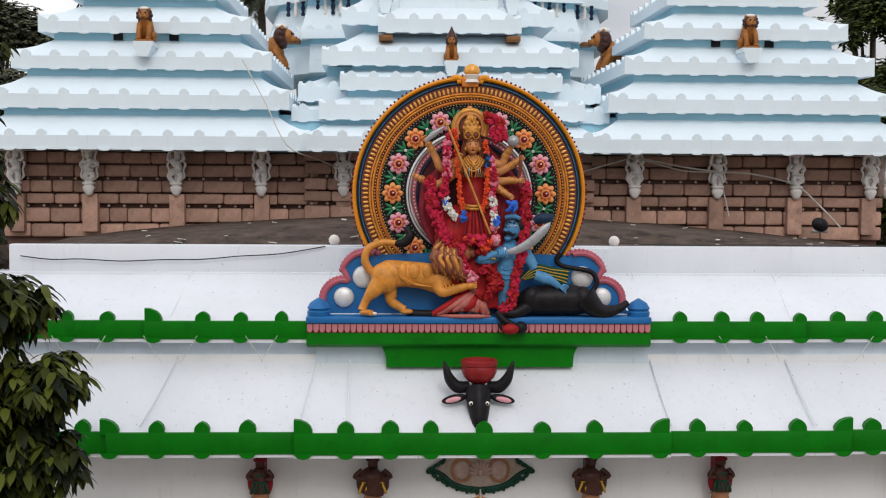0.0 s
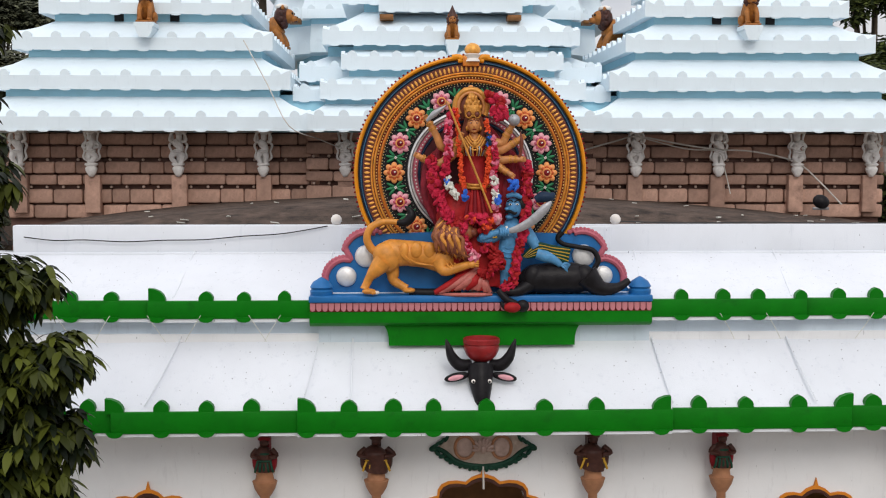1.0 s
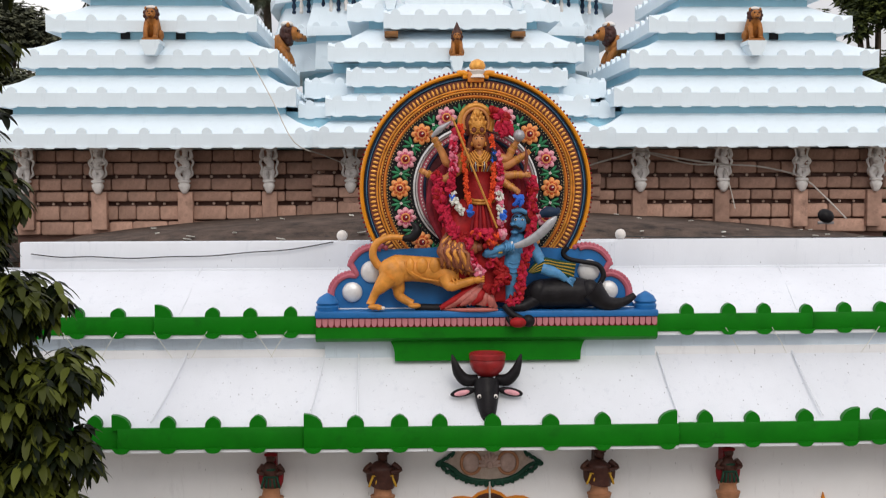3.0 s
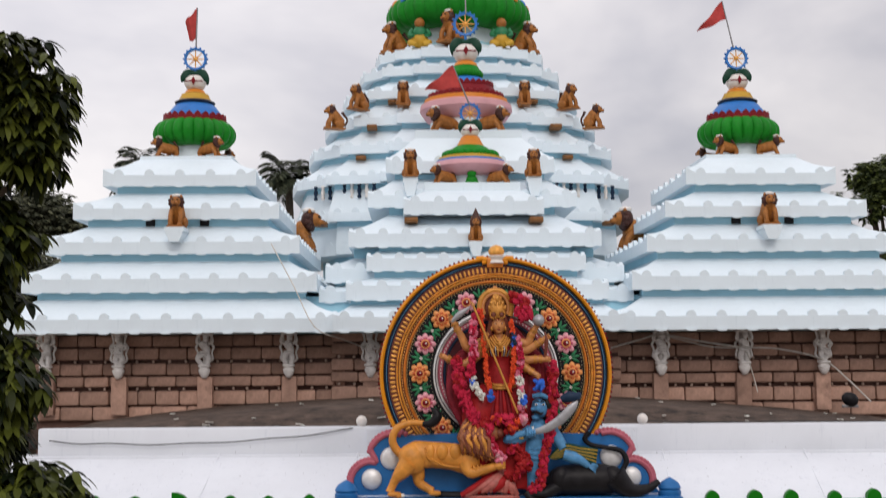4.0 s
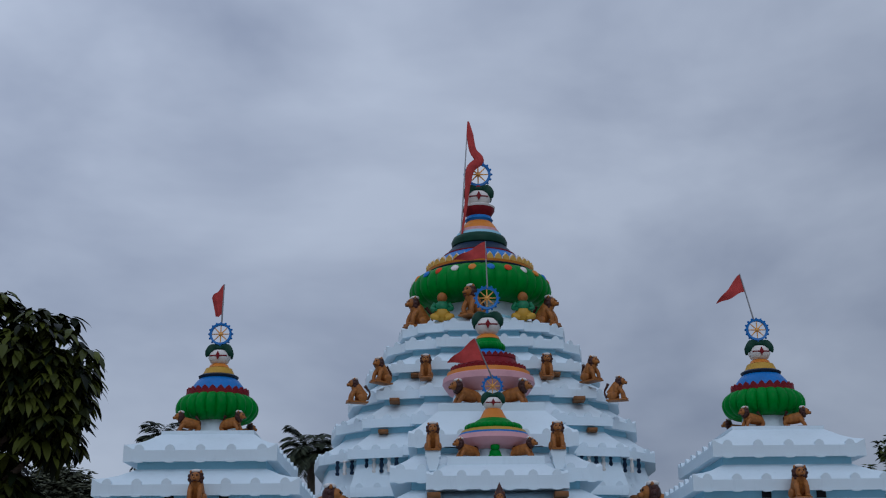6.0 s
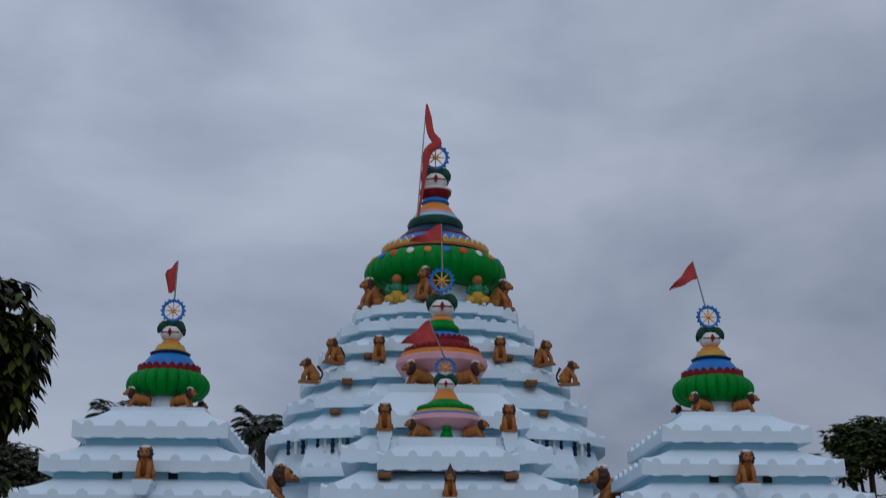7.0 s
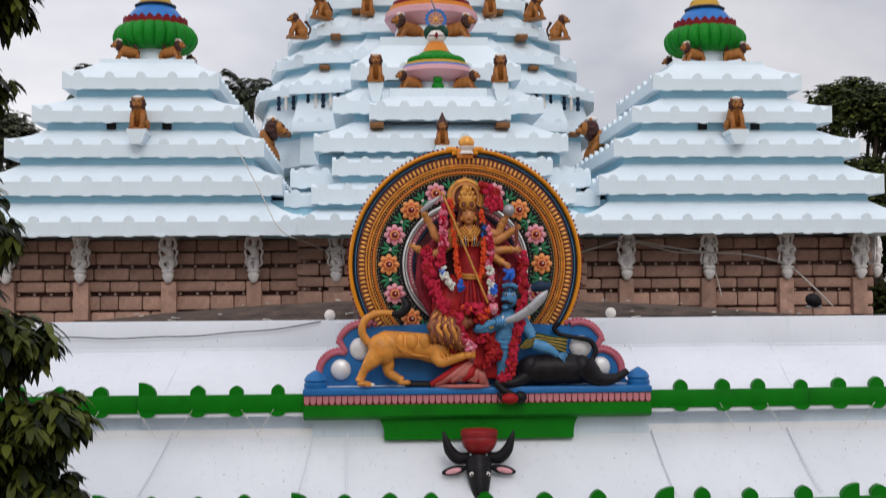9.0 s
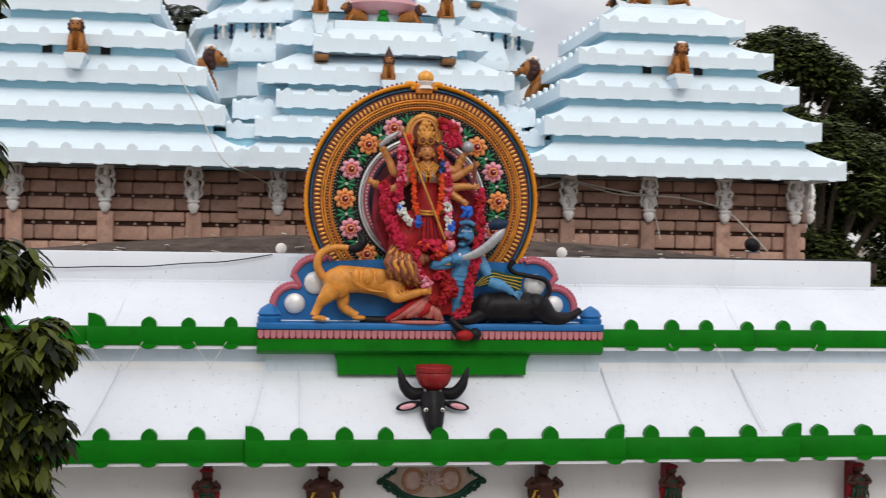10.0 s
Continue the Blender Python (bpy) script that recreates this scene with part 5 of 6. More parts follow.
garland("pink rosettes below the white ones", [(40, 82, 23.72), (46, 90, 23.72)], 0.11, [PINKISH, PETAL_PINK], 0.05, 39)
garland("royal blue rosette beside the robe", [(40, 50, 23.70), (45, 53, 23.70)], 0.11, [ROYAL], 0.04, 11)
garland("royal blue rosette above the fallen figure", [(68, 24, 23.78), (73, 30, 23.78)], 0.12, [ROYAL], 0.04, 40)
garland("red and orange flower heap at the knees", [(-8, 84, 23.70), (10, 82, 23.68), (28, 92, 23.70), (14, 104, 23.68)], 0.12, [MARIGOLD, RED, RED, CRIMSON], 0.045, 12)
garland("crimson flower heap below the fallen figure", [(20, 130, 23.78), (34, 140, 23.78), (46, 164, 23.78), (30, 176, 23.78), (14, 186, 23.76)], 0.13, [CRIMSON, RED, RED], 0.05, 41)

# the lion below
bm = B()
LY = 24.02
limb(bm, [(-160, 150, LY), (-142, 146, LY - 0.02), (-114, 146, LY), (-82, 149, LY), (-56, 154, LY), (-38, 152, LY)], [0.20, 0.27, 0.245, 0.25, 0.28, 0.24], 0, 20, 0.8)
# near hind leg: haunch, hock, paw
blob(bm, G(-150, 152, LY - 0.12), (0.25, 0.17, 0.29), 0, (0, -28, 0), 18)
limb(bm, [(-156, 160, LY - 0.14), (-170, 176, LY - 0.17), (-179, 187, LY - 0.16), (-185, 199, LY - 0.16), (-189, 208, LY - 0.18)], [0.20, 0.135, 0.085, 0.075, 0.08], 0, 14)
blob(bm, G(-180, 211, LY - 0.22), (0.14, 0.11, 0.055), 0, (0, 0, 0), 12)
for k in range(4):
    blob(bm, G(-174 + 2.6 * k, 213, LY - 0.29 + 0.02 * k), (0.045, 0.05, 0.035), 4 if k > 1 else 0, (0, 0, 0), 8)
# far hind leg
limb(bm, [(-146, 160, LY + 0.04), (-139, 180, LY + 0.02), (-138, 193, LY), (-124, 203, LY - 0.02), (-114, 208, LY - 0.04)], [0.2, 0.125, 0.095, 0.08, 0.075], 0, 12)
blob(bm, G(-111, 211, LY - 0.06), (0.13, 0.11, 0.055), 0)
# flank muscles and ribs
for u, w in ((-98, 0.118), (-75, 0.118), (-119, 0.09)):
    blob(bm, G(u, 140, LY - 0.17), (w, 0.07, 0.155), 0, (0, 4, 0), 16)
for k in range(5):
    limb(bm, [(-128 + 3 * k, 132 + 5 * k, LY - 0.2), (-122 + 6 * k, 150 + 3 * k, LY - 0.215), (-104 + 10 * k, 163 + k, LY - 0.19)], [0.012, 0.022, 0.01], 0, 6)
# shoulder and reaching foreleg
blob(bm, G(-50, 156, LY - 0.13), (0.21, 0.15, 0.25), 0, (0, 18, 0), 16)
limb(bm, [(-56, 160, LY - 0.16), (-50, 175, LY - 0.24), (-30, 171, LY - 0.28), (-8, 164, LY - 0.3)], [0.16, 0.105, 0.085, 0.075], 0, 14)
for k in range(4):
    limb(bm, [(-46 + 7 * k, 160 + k, LY - 0.26), (-42 + 8 * k, 168, LY - 0.335), (-34 + 8 * k, 175 - 2 * k, LY - 0.33)], 0.018, 0, 6)
blob(bm, G(-2, 163, LY - 0.32), (0.11, 0.09, 0.08), 0)
for k in range(3):
    blob(bm, G(6, 158 + 4 * k, LY - 0.35), (0.05, 0.05, 0.03), 0, (0, 0, 0), 8)
# tail with its black tuft
limb(bm, [(-164, 146, LY), (-176, 138, LY), (-184, 120, LY - 0.02), (-176, 100, LY - 0.02), (-154, 91, LY), (-128, 92, LY)], [0.085, 0.08, 0.075, 0.07, 0.06, 0.055], 0, 12)
limb(bm, [(-132, 92, LY - 0.01), (-116, 92, LY), (-106, 80, LY), (-110, 70, LY), (-118, 64, LY)], [0.05, 0.085, 0.095, 0.06, 0.01], 2, 12)
# long wavy mane, lock by lock
for k in range(36):
    a = (k % 12) / 11
    layer = k // 12
    w = 4 * math.sin(k * 2.3)
    y = LY - 0.22 - 0.12 * a - 0.05 * layer
    limb(bm, [(-46 + 20 * a, 74 + 18 * a + 7 * layer, y + 0.1), (-60 + 32 * a + w, 92 + 8 * a + 6 * layer, y), (-67 + 44 * a - w, 114 + 5 * a, y - 0.05), (-60 + 44 * a + w, 134 + 10 * a, y - 0.05), (-64 + 54 * a - w, 146 + 14 * a - 5 * layer, y + 0.03)], [0.012, 0.035, 0.042, 0.036, 0.008], (1, 0, 3)[k % 3] if k % 5 else 1, 8)
blob(bm, G(-34, 112, LY - 0.1), (0.24, 0.15, 0.32), 3, (0, 14, 0), 14)
# head under the garlands
blob(bm, G(-10, 108, LY - 0.2), (0.15, 0.15, 0.15), 1)
blob(bm, G(0, 108, LY - 0.24), (0.1, 0.1, 0.09), 3)
solid("lion_statue", bm, [LION_GOLD, MANE, BLACK, MAROON, CREAM], "golden orange lion statue with maroon mane, crouching on the pedestal", "statue", angle=60)

# the fallen figure and the buffalo
bm = B()
limb(bm, [(72, 86, 24.05), (68, 110, 23.98), (62, 138, 23.96), (62, 166, 23.98), (64, 204, 24.0)], [0.10, 0.22, 0.19, 0.16, 0.16], 0, 16, 0.8)
for s in (-1, 1):
    blob(bm, G(67 + 9 * s, 116, 23.86), (0.10, 0.07, 0.085), 0, (0, 0, 0), 12)
for k in range(3):
    limb(bm, [(52, 134 + 8 * k, 23.84), (62, 137 + 8 * k, 23.81), (74, 134 + 8 * k, 23.84)], 0.016, 0, 6)
# head turned up: face, brow, eye, moustache, hair
blob(bm, G(72, 66, 23.93), (0.15, 0.16, 0.19), 0, (0, -14, 0), 18)
blob(bm, G(60, 68, 23.86), (0.05, 0.06, 0.04), 0, (0, 0, 0), 10)
blob(bm, G(64, 82, 23.88), (0.08, 0.07, 0.05), 0, (0, 0, 0), 10)
blob(bm, G(84, 62, 24.02), (0.17, 0.16, 0.20), 1, (0, 0, 0), 14)
blob(bm, G(90, 80, 24.02), (0.13, 0.12, 0.16), 1, (0, 0, 0), 12)
limb(bm, [(56, 75, 23.82), (64, 72, 23.77), (72, 76, 23.79), (78, 72, 23.82)], [0.012, 0.03, 0.03, 0.012], 1, 8)
for u in (65, 77):
    blob(bm, G(u, 60, 23.785), (0.032, 0.02, 0.018), 6, (0, 0, 0), 8)
    blob(bm, G(u, 60, 23.77), (0.014, 0.012, 0.014), 1, (0, 0, 0), 6)
    limb(bm, [(u - 5, 56, 23.79), (u, 53, 23.775), (u + 5, 55, 23.80)], 0.012, 1, 6)
limb(bm, [(60, 46, 23.86), (72, 43, 23.8), (84, 48, 23.86)], [0.04, 0.05, 0.04], 0, 8)
# sword arm and sword
limb(bm, [(56, 104, 23.92), (34, 118, 23.84), (14, 119, 23.8), (30, 112, 23.74), (46, 107, 23.7)], [0.115, 0.105, 0.085, 0.075, 0.06], 0, 12)
blob(bm, G(52, 106, 23.68), (0.085, 0.075, 0.075), 0)
for k in range(4):
    limb(bm, [(47 + 4 * k, 101, 23.65), (48 + 4 * k, 108, 23.60), (46 + 4 * k, 113, 23.64)], 0.022, 0, 6)
for k in range(2):
    limb(bm, [(34 + 4 * k, 103, 23.73), (36 + 4 * k, 118, 23.70)], 0.022, 5, 8)
limb(bm, [(57, 97, 23.66), (59, 106, 23.65), (60, 113, 23.66)], [0.02, 0.03, 0.02], 6, 8)
limb(bm, [(59, 106, 23.64), (80, 100, 23.63), (104, 86, 23.63), (124, 66, 23.64), (135, 54, 23.66)], [0.04, 0.075, 0.09, 0.085, 0.02], 2, 12, 0.35)
limb(bm, [(108, 52, 23.72), (120, 47, 23.7), (134, 46, 23.7), (140, 40, 23.72)], [0.06, 0.11, 0.09, 0.03], 7, 12)
# resting arm
limb(bm, [(86, 96, 24.0), (100, 116, 23.95), (112, 136, 23.9)], [0.13, 0.12, 0.10], 0, 12)
limb(bm, [(112, 146, 23.84), (128, 151, 23.82), (142, 157, 23.82), (154, 166, 23.82)], [0.10, 0.11, 0.08, 0.055], 0, 12)
for k in range(4):
    limb(bm, [(154 + 2 * k, 166 - k, 23.8), (160 + 3 * k, 171 - 2 * k, 23.77), (166 - k, 178 - 2 * k, 23.78)], [0.026, 0.022, 0.012], 0, 6)
# striped sash
for k in range(13):
    a = k / 12
    limb(bm, [(88 + 8 * a, 152 - 12 * a + 14 * a, 23.93 - 0.03 * a), (112 + 10 * a, 130 + 20 * a, 23.86), (140 + 10 * a, 134 + 22 * a, 23.86), (172 - 4 * a, 138 + 26 * a, 23.9)], [0.02, 0.032, 0.032, 0.012], 5 if k % 3 == 1 else 4, 7)
solid("demon_statue", bm, [SKIN_BLUE, BLACK, BLADE, NAVY, DARK_GREEN, YELLOW, CREAM, NAVY], "blue demon statue with curved silver sword", "statue", angle=60)
bm = B()
limb(bm, [(90, 206, 24.06), (108, 193, 24.02), (140, 190, 24.0), (180, 190, 24.0), (206, 196, 24.0), (216, 208, 24.0)], [0.18, 0.28, 0.29, 0.29, 0.24, 0.14], 0, 18, 0.9)
blob(bm, G(106, 188, 23.9), (0.19, 0.14, 0.24), 0, (0, 12, 0), 14)
blob(bm, G(198, 188, 23.88), (0.20, 0.15, 0.25), 0, (0, -16, 0), 14)
tube(bm, [G(200, 186, 23.9), G(226, 208, 23.86), G(256, 206, 23.86), G(276, 194, 23.9)], [0.26, 0.15, 0.09, 0.06], 12, 0)
tube(bm, [G(104, 200, 23.95), G(76, 212, 23.8), G(46, 210, 23.78)], [0.16, 0.10, 0.07], 10, 0)
tube(bm, [G(46, 210, 23.78), G(58, 224, 23.7), G(76, 232, 23.68)], [0.07, 0.07, 0.05], 10, 0)
limb(bm, [(216, 176, 24.06), (224, 160, 24.08), (214, 142, 24.1), (186, 136, 24.1), (162, 131, 24.1), (152, 121, 24.1), (160, 110, 24.1)], [0.05, 0.055, 0.05, 0.045, 0.045, 0.05, 0.06], 0, 10)
tube(bm, [G(-110, 214, 24.0), G(-60, 216, 23.95), G(-20, 214, 23.95)], [0.07, 0.09, 0.06], 8, 0)
blob(bm, G(68, 238, 23.62), (0.17, 0.12, 0.10), 1)
blob(bm, G(86, 236, 23.66), (0.13, 0.10, 0.12), 0)
tube(bm, [G(48, 228, 23.64), G(56, 240, 23.62), G(66, 232, 23.60)], [0.03, 0.04, 0.02], 6, 0)
solid("buffalo_statue", bm, [BLACK, RED], "fallen black buffalo statue with severed red neck", "statue", angle=60)

DARK_BOWL = paint("dark_red_bowl_paint", (0.25, 0.014, 0.016), 0.4, 0.3, 4.0, 0.2, (0.10, 0.006, 0.01), 0.6)

# buffalo head with a red bowl, on the lower roof
bm = B()


def H(u, v, y):
    return Vector((0.055 + 0.0106 * u, y, 5.03 - 0.0108 * v))


blob(bm, H(0, 8, 23.35), (0.24, 0.24, 0.26), 0, (0, 0, 0), 18)
tube(bm, [H(0, -6, 23.35), H(0, 24, 23.2), H(1, 46, 23.1), H(1, 60, 23.1)], [0.25, 0.21, 0.15, 0.12], 16, 0)
blob(bm, H(1, 58, 23.06), (0.14, 0.12, 0.09), 0)
for s in (-1, 1):
    tube(bm, [H(16 * s, -8, 23.4), H(36 * s, -8, 23.36), H(50 * s, -22, 23.32), H(58 * s, -44, 23.3), H(61 * s, -54, 23.3)], [0.10, 0.12, 0.10, 0.05, 0.01], 12, 0)
    blob(bm, H(42 * s, 12, 23.3), (0.24, 0.05, 0.085), 0, (0, 12 * s, 0), 12)
    blob(bm, H(44 * s, 12.5, 23.25), (0.15, 0.03, 0.05), 1, (0, 12 * s, 0), 12)
    blob(bm, H(14 * s, 16, 23.07), (0.045, 0.03, 0.04), 2, (0, 0, 0), 10)
    blob(bm, H(14 * s, 16.5, 23.045), (0.02, 0.02, 0.024), 0, (0, 0, 0), 8)
    blob(bm, H(7 * s, 52, 22.97), (0.03, 0.03, 0.035), 0, (0, 0, 0), 8)
solid("buffalo_bust", bm, [BLACK, PETAL_PINK, CREAM], "black buffalo head statue with curved horns on the white roof", "statue", angle=60)
bowl = solid("red_bowl", lathe(B(), [(0.10, -0.02), (0.2, 0.03), (0.28, 0.11), (0.325, 0.21), (0.335, 0.31), (0.325, 0.325), (0.345, 0.34), (0.345, 0.42), (0.32, 0.44), (0.28, 0.42), (0.22, 0.34), (0.05, 0.3)], 36), DARK_BOWL, "dark red round bowl on the buffalo head", "bowl", m=Matrix.Translation(H(2, -14, 23.42)))


# ---- guardian lions and small figures on the roofs ----
def lion_mesh(name, seated=True):
    """A small painted guardian lion, 1 m high, facing -y, its base at z = 0."""
    bm = B()
    box(bm, -0.24, 0.24, -0.42, 0.42, 0, 0.06, 0, 0.01)
    if seated:
        tube(bm, [(0, 0.28, 0.22), (0, 0.12, 0.38), (0, -0.02, 0.6), (0, -0.08, 0.72)], [0.22, 0.24, 0.22, 0.18], 14, 0)
        for s in (-1, 1):
            tube(bm, [(0.13 * s, -0.10, 0.52), (0.15 * s, -0.24, 0.3), (0.14 * s, -0.26, 0.08)], [0.10, 0.075, 0.07], 8, 0)
            blob(bm, (0.14 * s, -0.32, 0.09), (0.08, 0.11, 0.05), 0)
            blob(bm, (0.2 * s, 0.16, 0.2), (0.11, 0.22, 0.17), 0)
        hz, hy = 0.78, -0.16
    else:
        tube(bm, [(0, 0.45, 0.34), (0, 0.2, 0.38), (0, -0.1, 0.42), (0, -0.25, 0.5)], [0.18, 0.22, 0.23, 0.2], 14, 0)
        for s in (-1, 1):
            tube(bm, [(0.13 * s, -0.18, 0.36), (0.15 * s, -0.3, 0.2), (0.15 * s, -0.36, 0.06)], [0.10, 0.08, 0.07], 8, 0)
            tube(bm, [(0.13 * s, 0.36, 0.34), (0.17 * s, 0.44, 0.18), (0.15 * s, 0.34, 0.06)], [0.14, 0.09, 0.07], 8, 0)
        hz, hy = 0.66, -0.36
    blob(bm, (0, hy + 0.05, hz), (0.23, 0.17, 0.22), 1)
    for k in range(11):
        a = math.pi * 2 * k / 11
        blob(bm, (0.19 * math.cos(a), hy + 0.02, hz + 0.19 * math.sin(a)), (0.07, 0.07, 0.07), 1, (0, 0, 0), 6)
    blob(bm, (0, hy - 0.08, hz + 0.01), (0.15, 0.13, 0.15), 0)
    blob(bm, (0, hy - 0.2, hz - 0.05), (0.09, 0.09, 0.07), 0)
    blob(bm, (0, hy - 0.23, hz - 0.10), (0.06, 0.05, 0.02), 1)
    blob(bm, (0, hy - 0.26, hz - 0.02), (0.035, 0.03, 0.025), 3, (0, 0, 0), 6)
    for s in (-1, 1):
        blob(bm, (0.065 * s, hy - 0.18, hz + 0.06), (0.03, 0.025, 0.03), 3, (0, 0, 0), 6)
        blob(bm, (0.15 * s, hy + 0.0, hz + 0.17), (0.05, 0.04, 0.06), 0, (0, 0, 0), 6)
    blob(bm, (0, hy + 0.06, hz + 0.2), (0.17, 0.14, 0.07), 2)
    tube(bm, [(0, 0.42, 0.15), (0.05, 0.52, 0.4), (0, 0.4, 0.62), (-0.04, 0.34, 0.72)], [0.05, 0.04, 0.05, 0.07], 8, 1)
    return mesh(name, bm, [OCHRE, BROWN_FIGURE, CREAM, BLACK], 60)


SEATED, STANDING = lion_mesh("seated_lion"), lion_mesh("standing_lion", False)


def lion(label, x, y, z, h, turn=0, me=None, group="guardian lions"):
    ob = new("guardian_lion", me or SEATED)
    ob.matrix_world = pose(x, y, z, 0, 0, turn) @ Matrix.Diagonal((h, h, h, 1))
    return tagged(ob, label, "statue", group)


def bracket_block(label, x, y, z, w, d, h):
    bm = B()
    slab(bm, [(-w / 2, h), (w / 2, h), (w / 2, h * 0.72), (w * 0.42, h * 0.68), (w * 0.42, h * 0.5), (w * 0.25, 0.0), (-w * 0.25, 0.0), (-w * 0.42, h * 0.5), (-w * 0.42, h * 0.68), (-w / 2, h * 0.72)], -d / 2, d / 2)
    return solid("stone_bracket", bm, WHITE, label, "bracket", "lion brackets", m=pose(x, y, z))


for s in (-1, 1):
    lion("ochre seated lion statue on the tower roof", s * 7.80 - 0.05, 32.75, 12.38, 0.86)
    bracket_block("pale white bracket under a roof lion", s * 7.80 - 0.05, 32.72, 12.0, 0.5, 0.7, 0.38)
    lion("brown seated lion statue beside the porch spire", s * 1.74, 34.95, 14.0, 0.80)
    bracket_block("pale white bracket under a porch lion", s * 1.74, 34.98, 13.45, 0.42, 0.6, 0.55)
    for q in (-1, 1):
        lion("ochre crouching lion statue under the green crown", s * 7.86 - 0.08 + q * 0.62, 34.72, 14.55, 0.66, q * 68, STANDING)
        lion("ochre crouching lion statue under the green crown", s * 7.86 - 0.08 + q * 0.62, 36.6, 14.55, 0.66, q * 112, STANDING)
    lion("ochre seated lion statue on the main tower", s * 4.2, 39.9, 16.3, 0.80, s * 70, SEATED)
    lion("ochre seated lion statue on the main tower", s * 3.45, 40.35, 17.02, 0.85, s * 40, SEATED)
    lion("dark ochre seated lion statue on the main tower", s * 1.98, 40.1, 17.1, 0.80, 0, SEATED)
    lion("ochre lion statue carrying the main crown", s * 2.3, 43.1, 19.55, 1.12, s * 60, SEATED)
    lion("ochre crouching lion statue under the pink bowl", s * 0.74, 37.45, 15.70, 0.92, s * 62, STANDING)
    lion("ochre crouching lion statue under the porch bowl", s * 0.80, 35.15, 13.80, 0.68, s * 62, STANDING)
    lion("large ochre lion statue between the roofs", s * 5.3, 38.2, 12.2, 1.45, -s * 80, STANDING)
lion("ochre lion statue carrying the main crown", -0.35, 42.2, 19.70, 1.15, -40, SEATED)
lion("dark brown pointed lion statue on the hall roof", 0.0, 33.15, 12.02, 0.66, 0)
solid("pointed_cap", lathe(B(), [(0.13, 0.0), (0.11, 0.08), (0.05, 0.2), (0.01, 0.3)], 14), BROWN_FIGURE, "dark brown pointed cap on the hall lion", "ornament", m=pose(0.0, 33.08, 12.62))
bracket_block("pale white bracket under the hall lion", 0.0, 33.12, 11.62, 0.36, 0.5, 0.40)
for s in (-1, 1):  # squat bearers in green coats
    bm = B()
    blob(bm, (0, 0, 0.22), (0.26, 0.2, 0.22), 1)
    blob(bm, (0, 0, 0.46), (0.22, 0.17, 0.2), 0)
    blob(bm, (0, -0.02, 0.74), (0.16, 0.15, 0.16), 2)
    for q in (-1, 1):
        tube(bm, [(0.2 * q, 0, 0.55), (0.3 * q, -0.02, 0.4), (0.18 * q, -0.16, 0.34)], [0.08, 0.07, 0.05], 8, 0)
        tube(bm, [(0.1 * q, -0.05, 0.15), (0.28 * q, -0.16, 0.12), (0.1 * q, -0.24, 0.06)], [0.12, 0.10, 0.06], 8, 1)
    solid("bearer_statue", bm, [LEAFY, YELLOW, OCHRE], "squat bearer statue in green coat below the crown", "statue", "bearers", m=pose(s * 1.42, 42.45, 19.62) @ Matrix.Diagonal((1.15, 1.1, 1.18, 1)), angle=60)
bm = B()
blob(bm, (0, 0, 0.16), (0.17, 0.12, 0.17), 0)
blob(bm, (0, -0.03, 0.36), (0.13, 0.11, 0.12), 0)
for s in (-1, 1):
    blob(bm, (0.13 * s, -0.03, 0.1), (0.07, 0.1, 0.06), 0)
solid("green_figure", bm, BULB_GREEN, "small green seated figure under the porch bowl", "statue", m=pose(0, 35.12, 13.78), angle=60)
# small carved posts, dark and pale by turns, in a recess of the main tower
POSTS = [mesh("carved_post", lathe(B(), [(0.05, 0), (0.07, 0.06), (0.04, 0.12), (0.075, 0.24), (0.04, 0.36), (0.07, 0.42), (0.05, 0.46)], 8), m) for m in (NAVY, CREAM)]
for s in (-1, 1):
    for i in range(9):
        ob = new("carved_post", POSTS[i % 2])
        ob.matrix_world = pose(s * (2.9 + 0.24 * i), 39.25 + 0.115 * i, 14.02)
        tagged(ob, "small carved post in a recess of the tower", "post", "carved posts")
# brown timber ends set in the recesses of the roofs
TIMBER = mesh("timber_end", box(B(), -0.27, 0.27, -0.1, 0.1, -0.11, 0.11, 0, 0.01), BROWN_BEAM)
for x, y, z, k in ((-3.62, 40.2, 14.35, 1.15), (3.45, 40.2, 14.35, 0.9), (-1.72, 34.28, 12.72, 0.8), (1.72, 34.28, 12.72, 0.8), (-4.6, 39.75, 13.2, 0.8), (4.6, 39.75, 13.2, 0.7),
                   (-3.0, 40.25, 16.42, 0.7), (3.0, 40.25, 16.42, 0.8), (-3.35, 40.1, 15.38, 0.7), (3.35, 40.1, 15.38, 0.7), (-2.35, 41.0, 17.4, 0.6), (2.35, 41.0, 17.4, 0.6)):
    ob = new("timber_end", TIMBER)
    ob.matrix_world = pose(x, y, z) @ Matrix.Diagonal((k * 0.85, 3, k * 0.8, 1))
    tagged(ob, "short ochre-brown timber end in a roof recess", "beam", "timber ends")


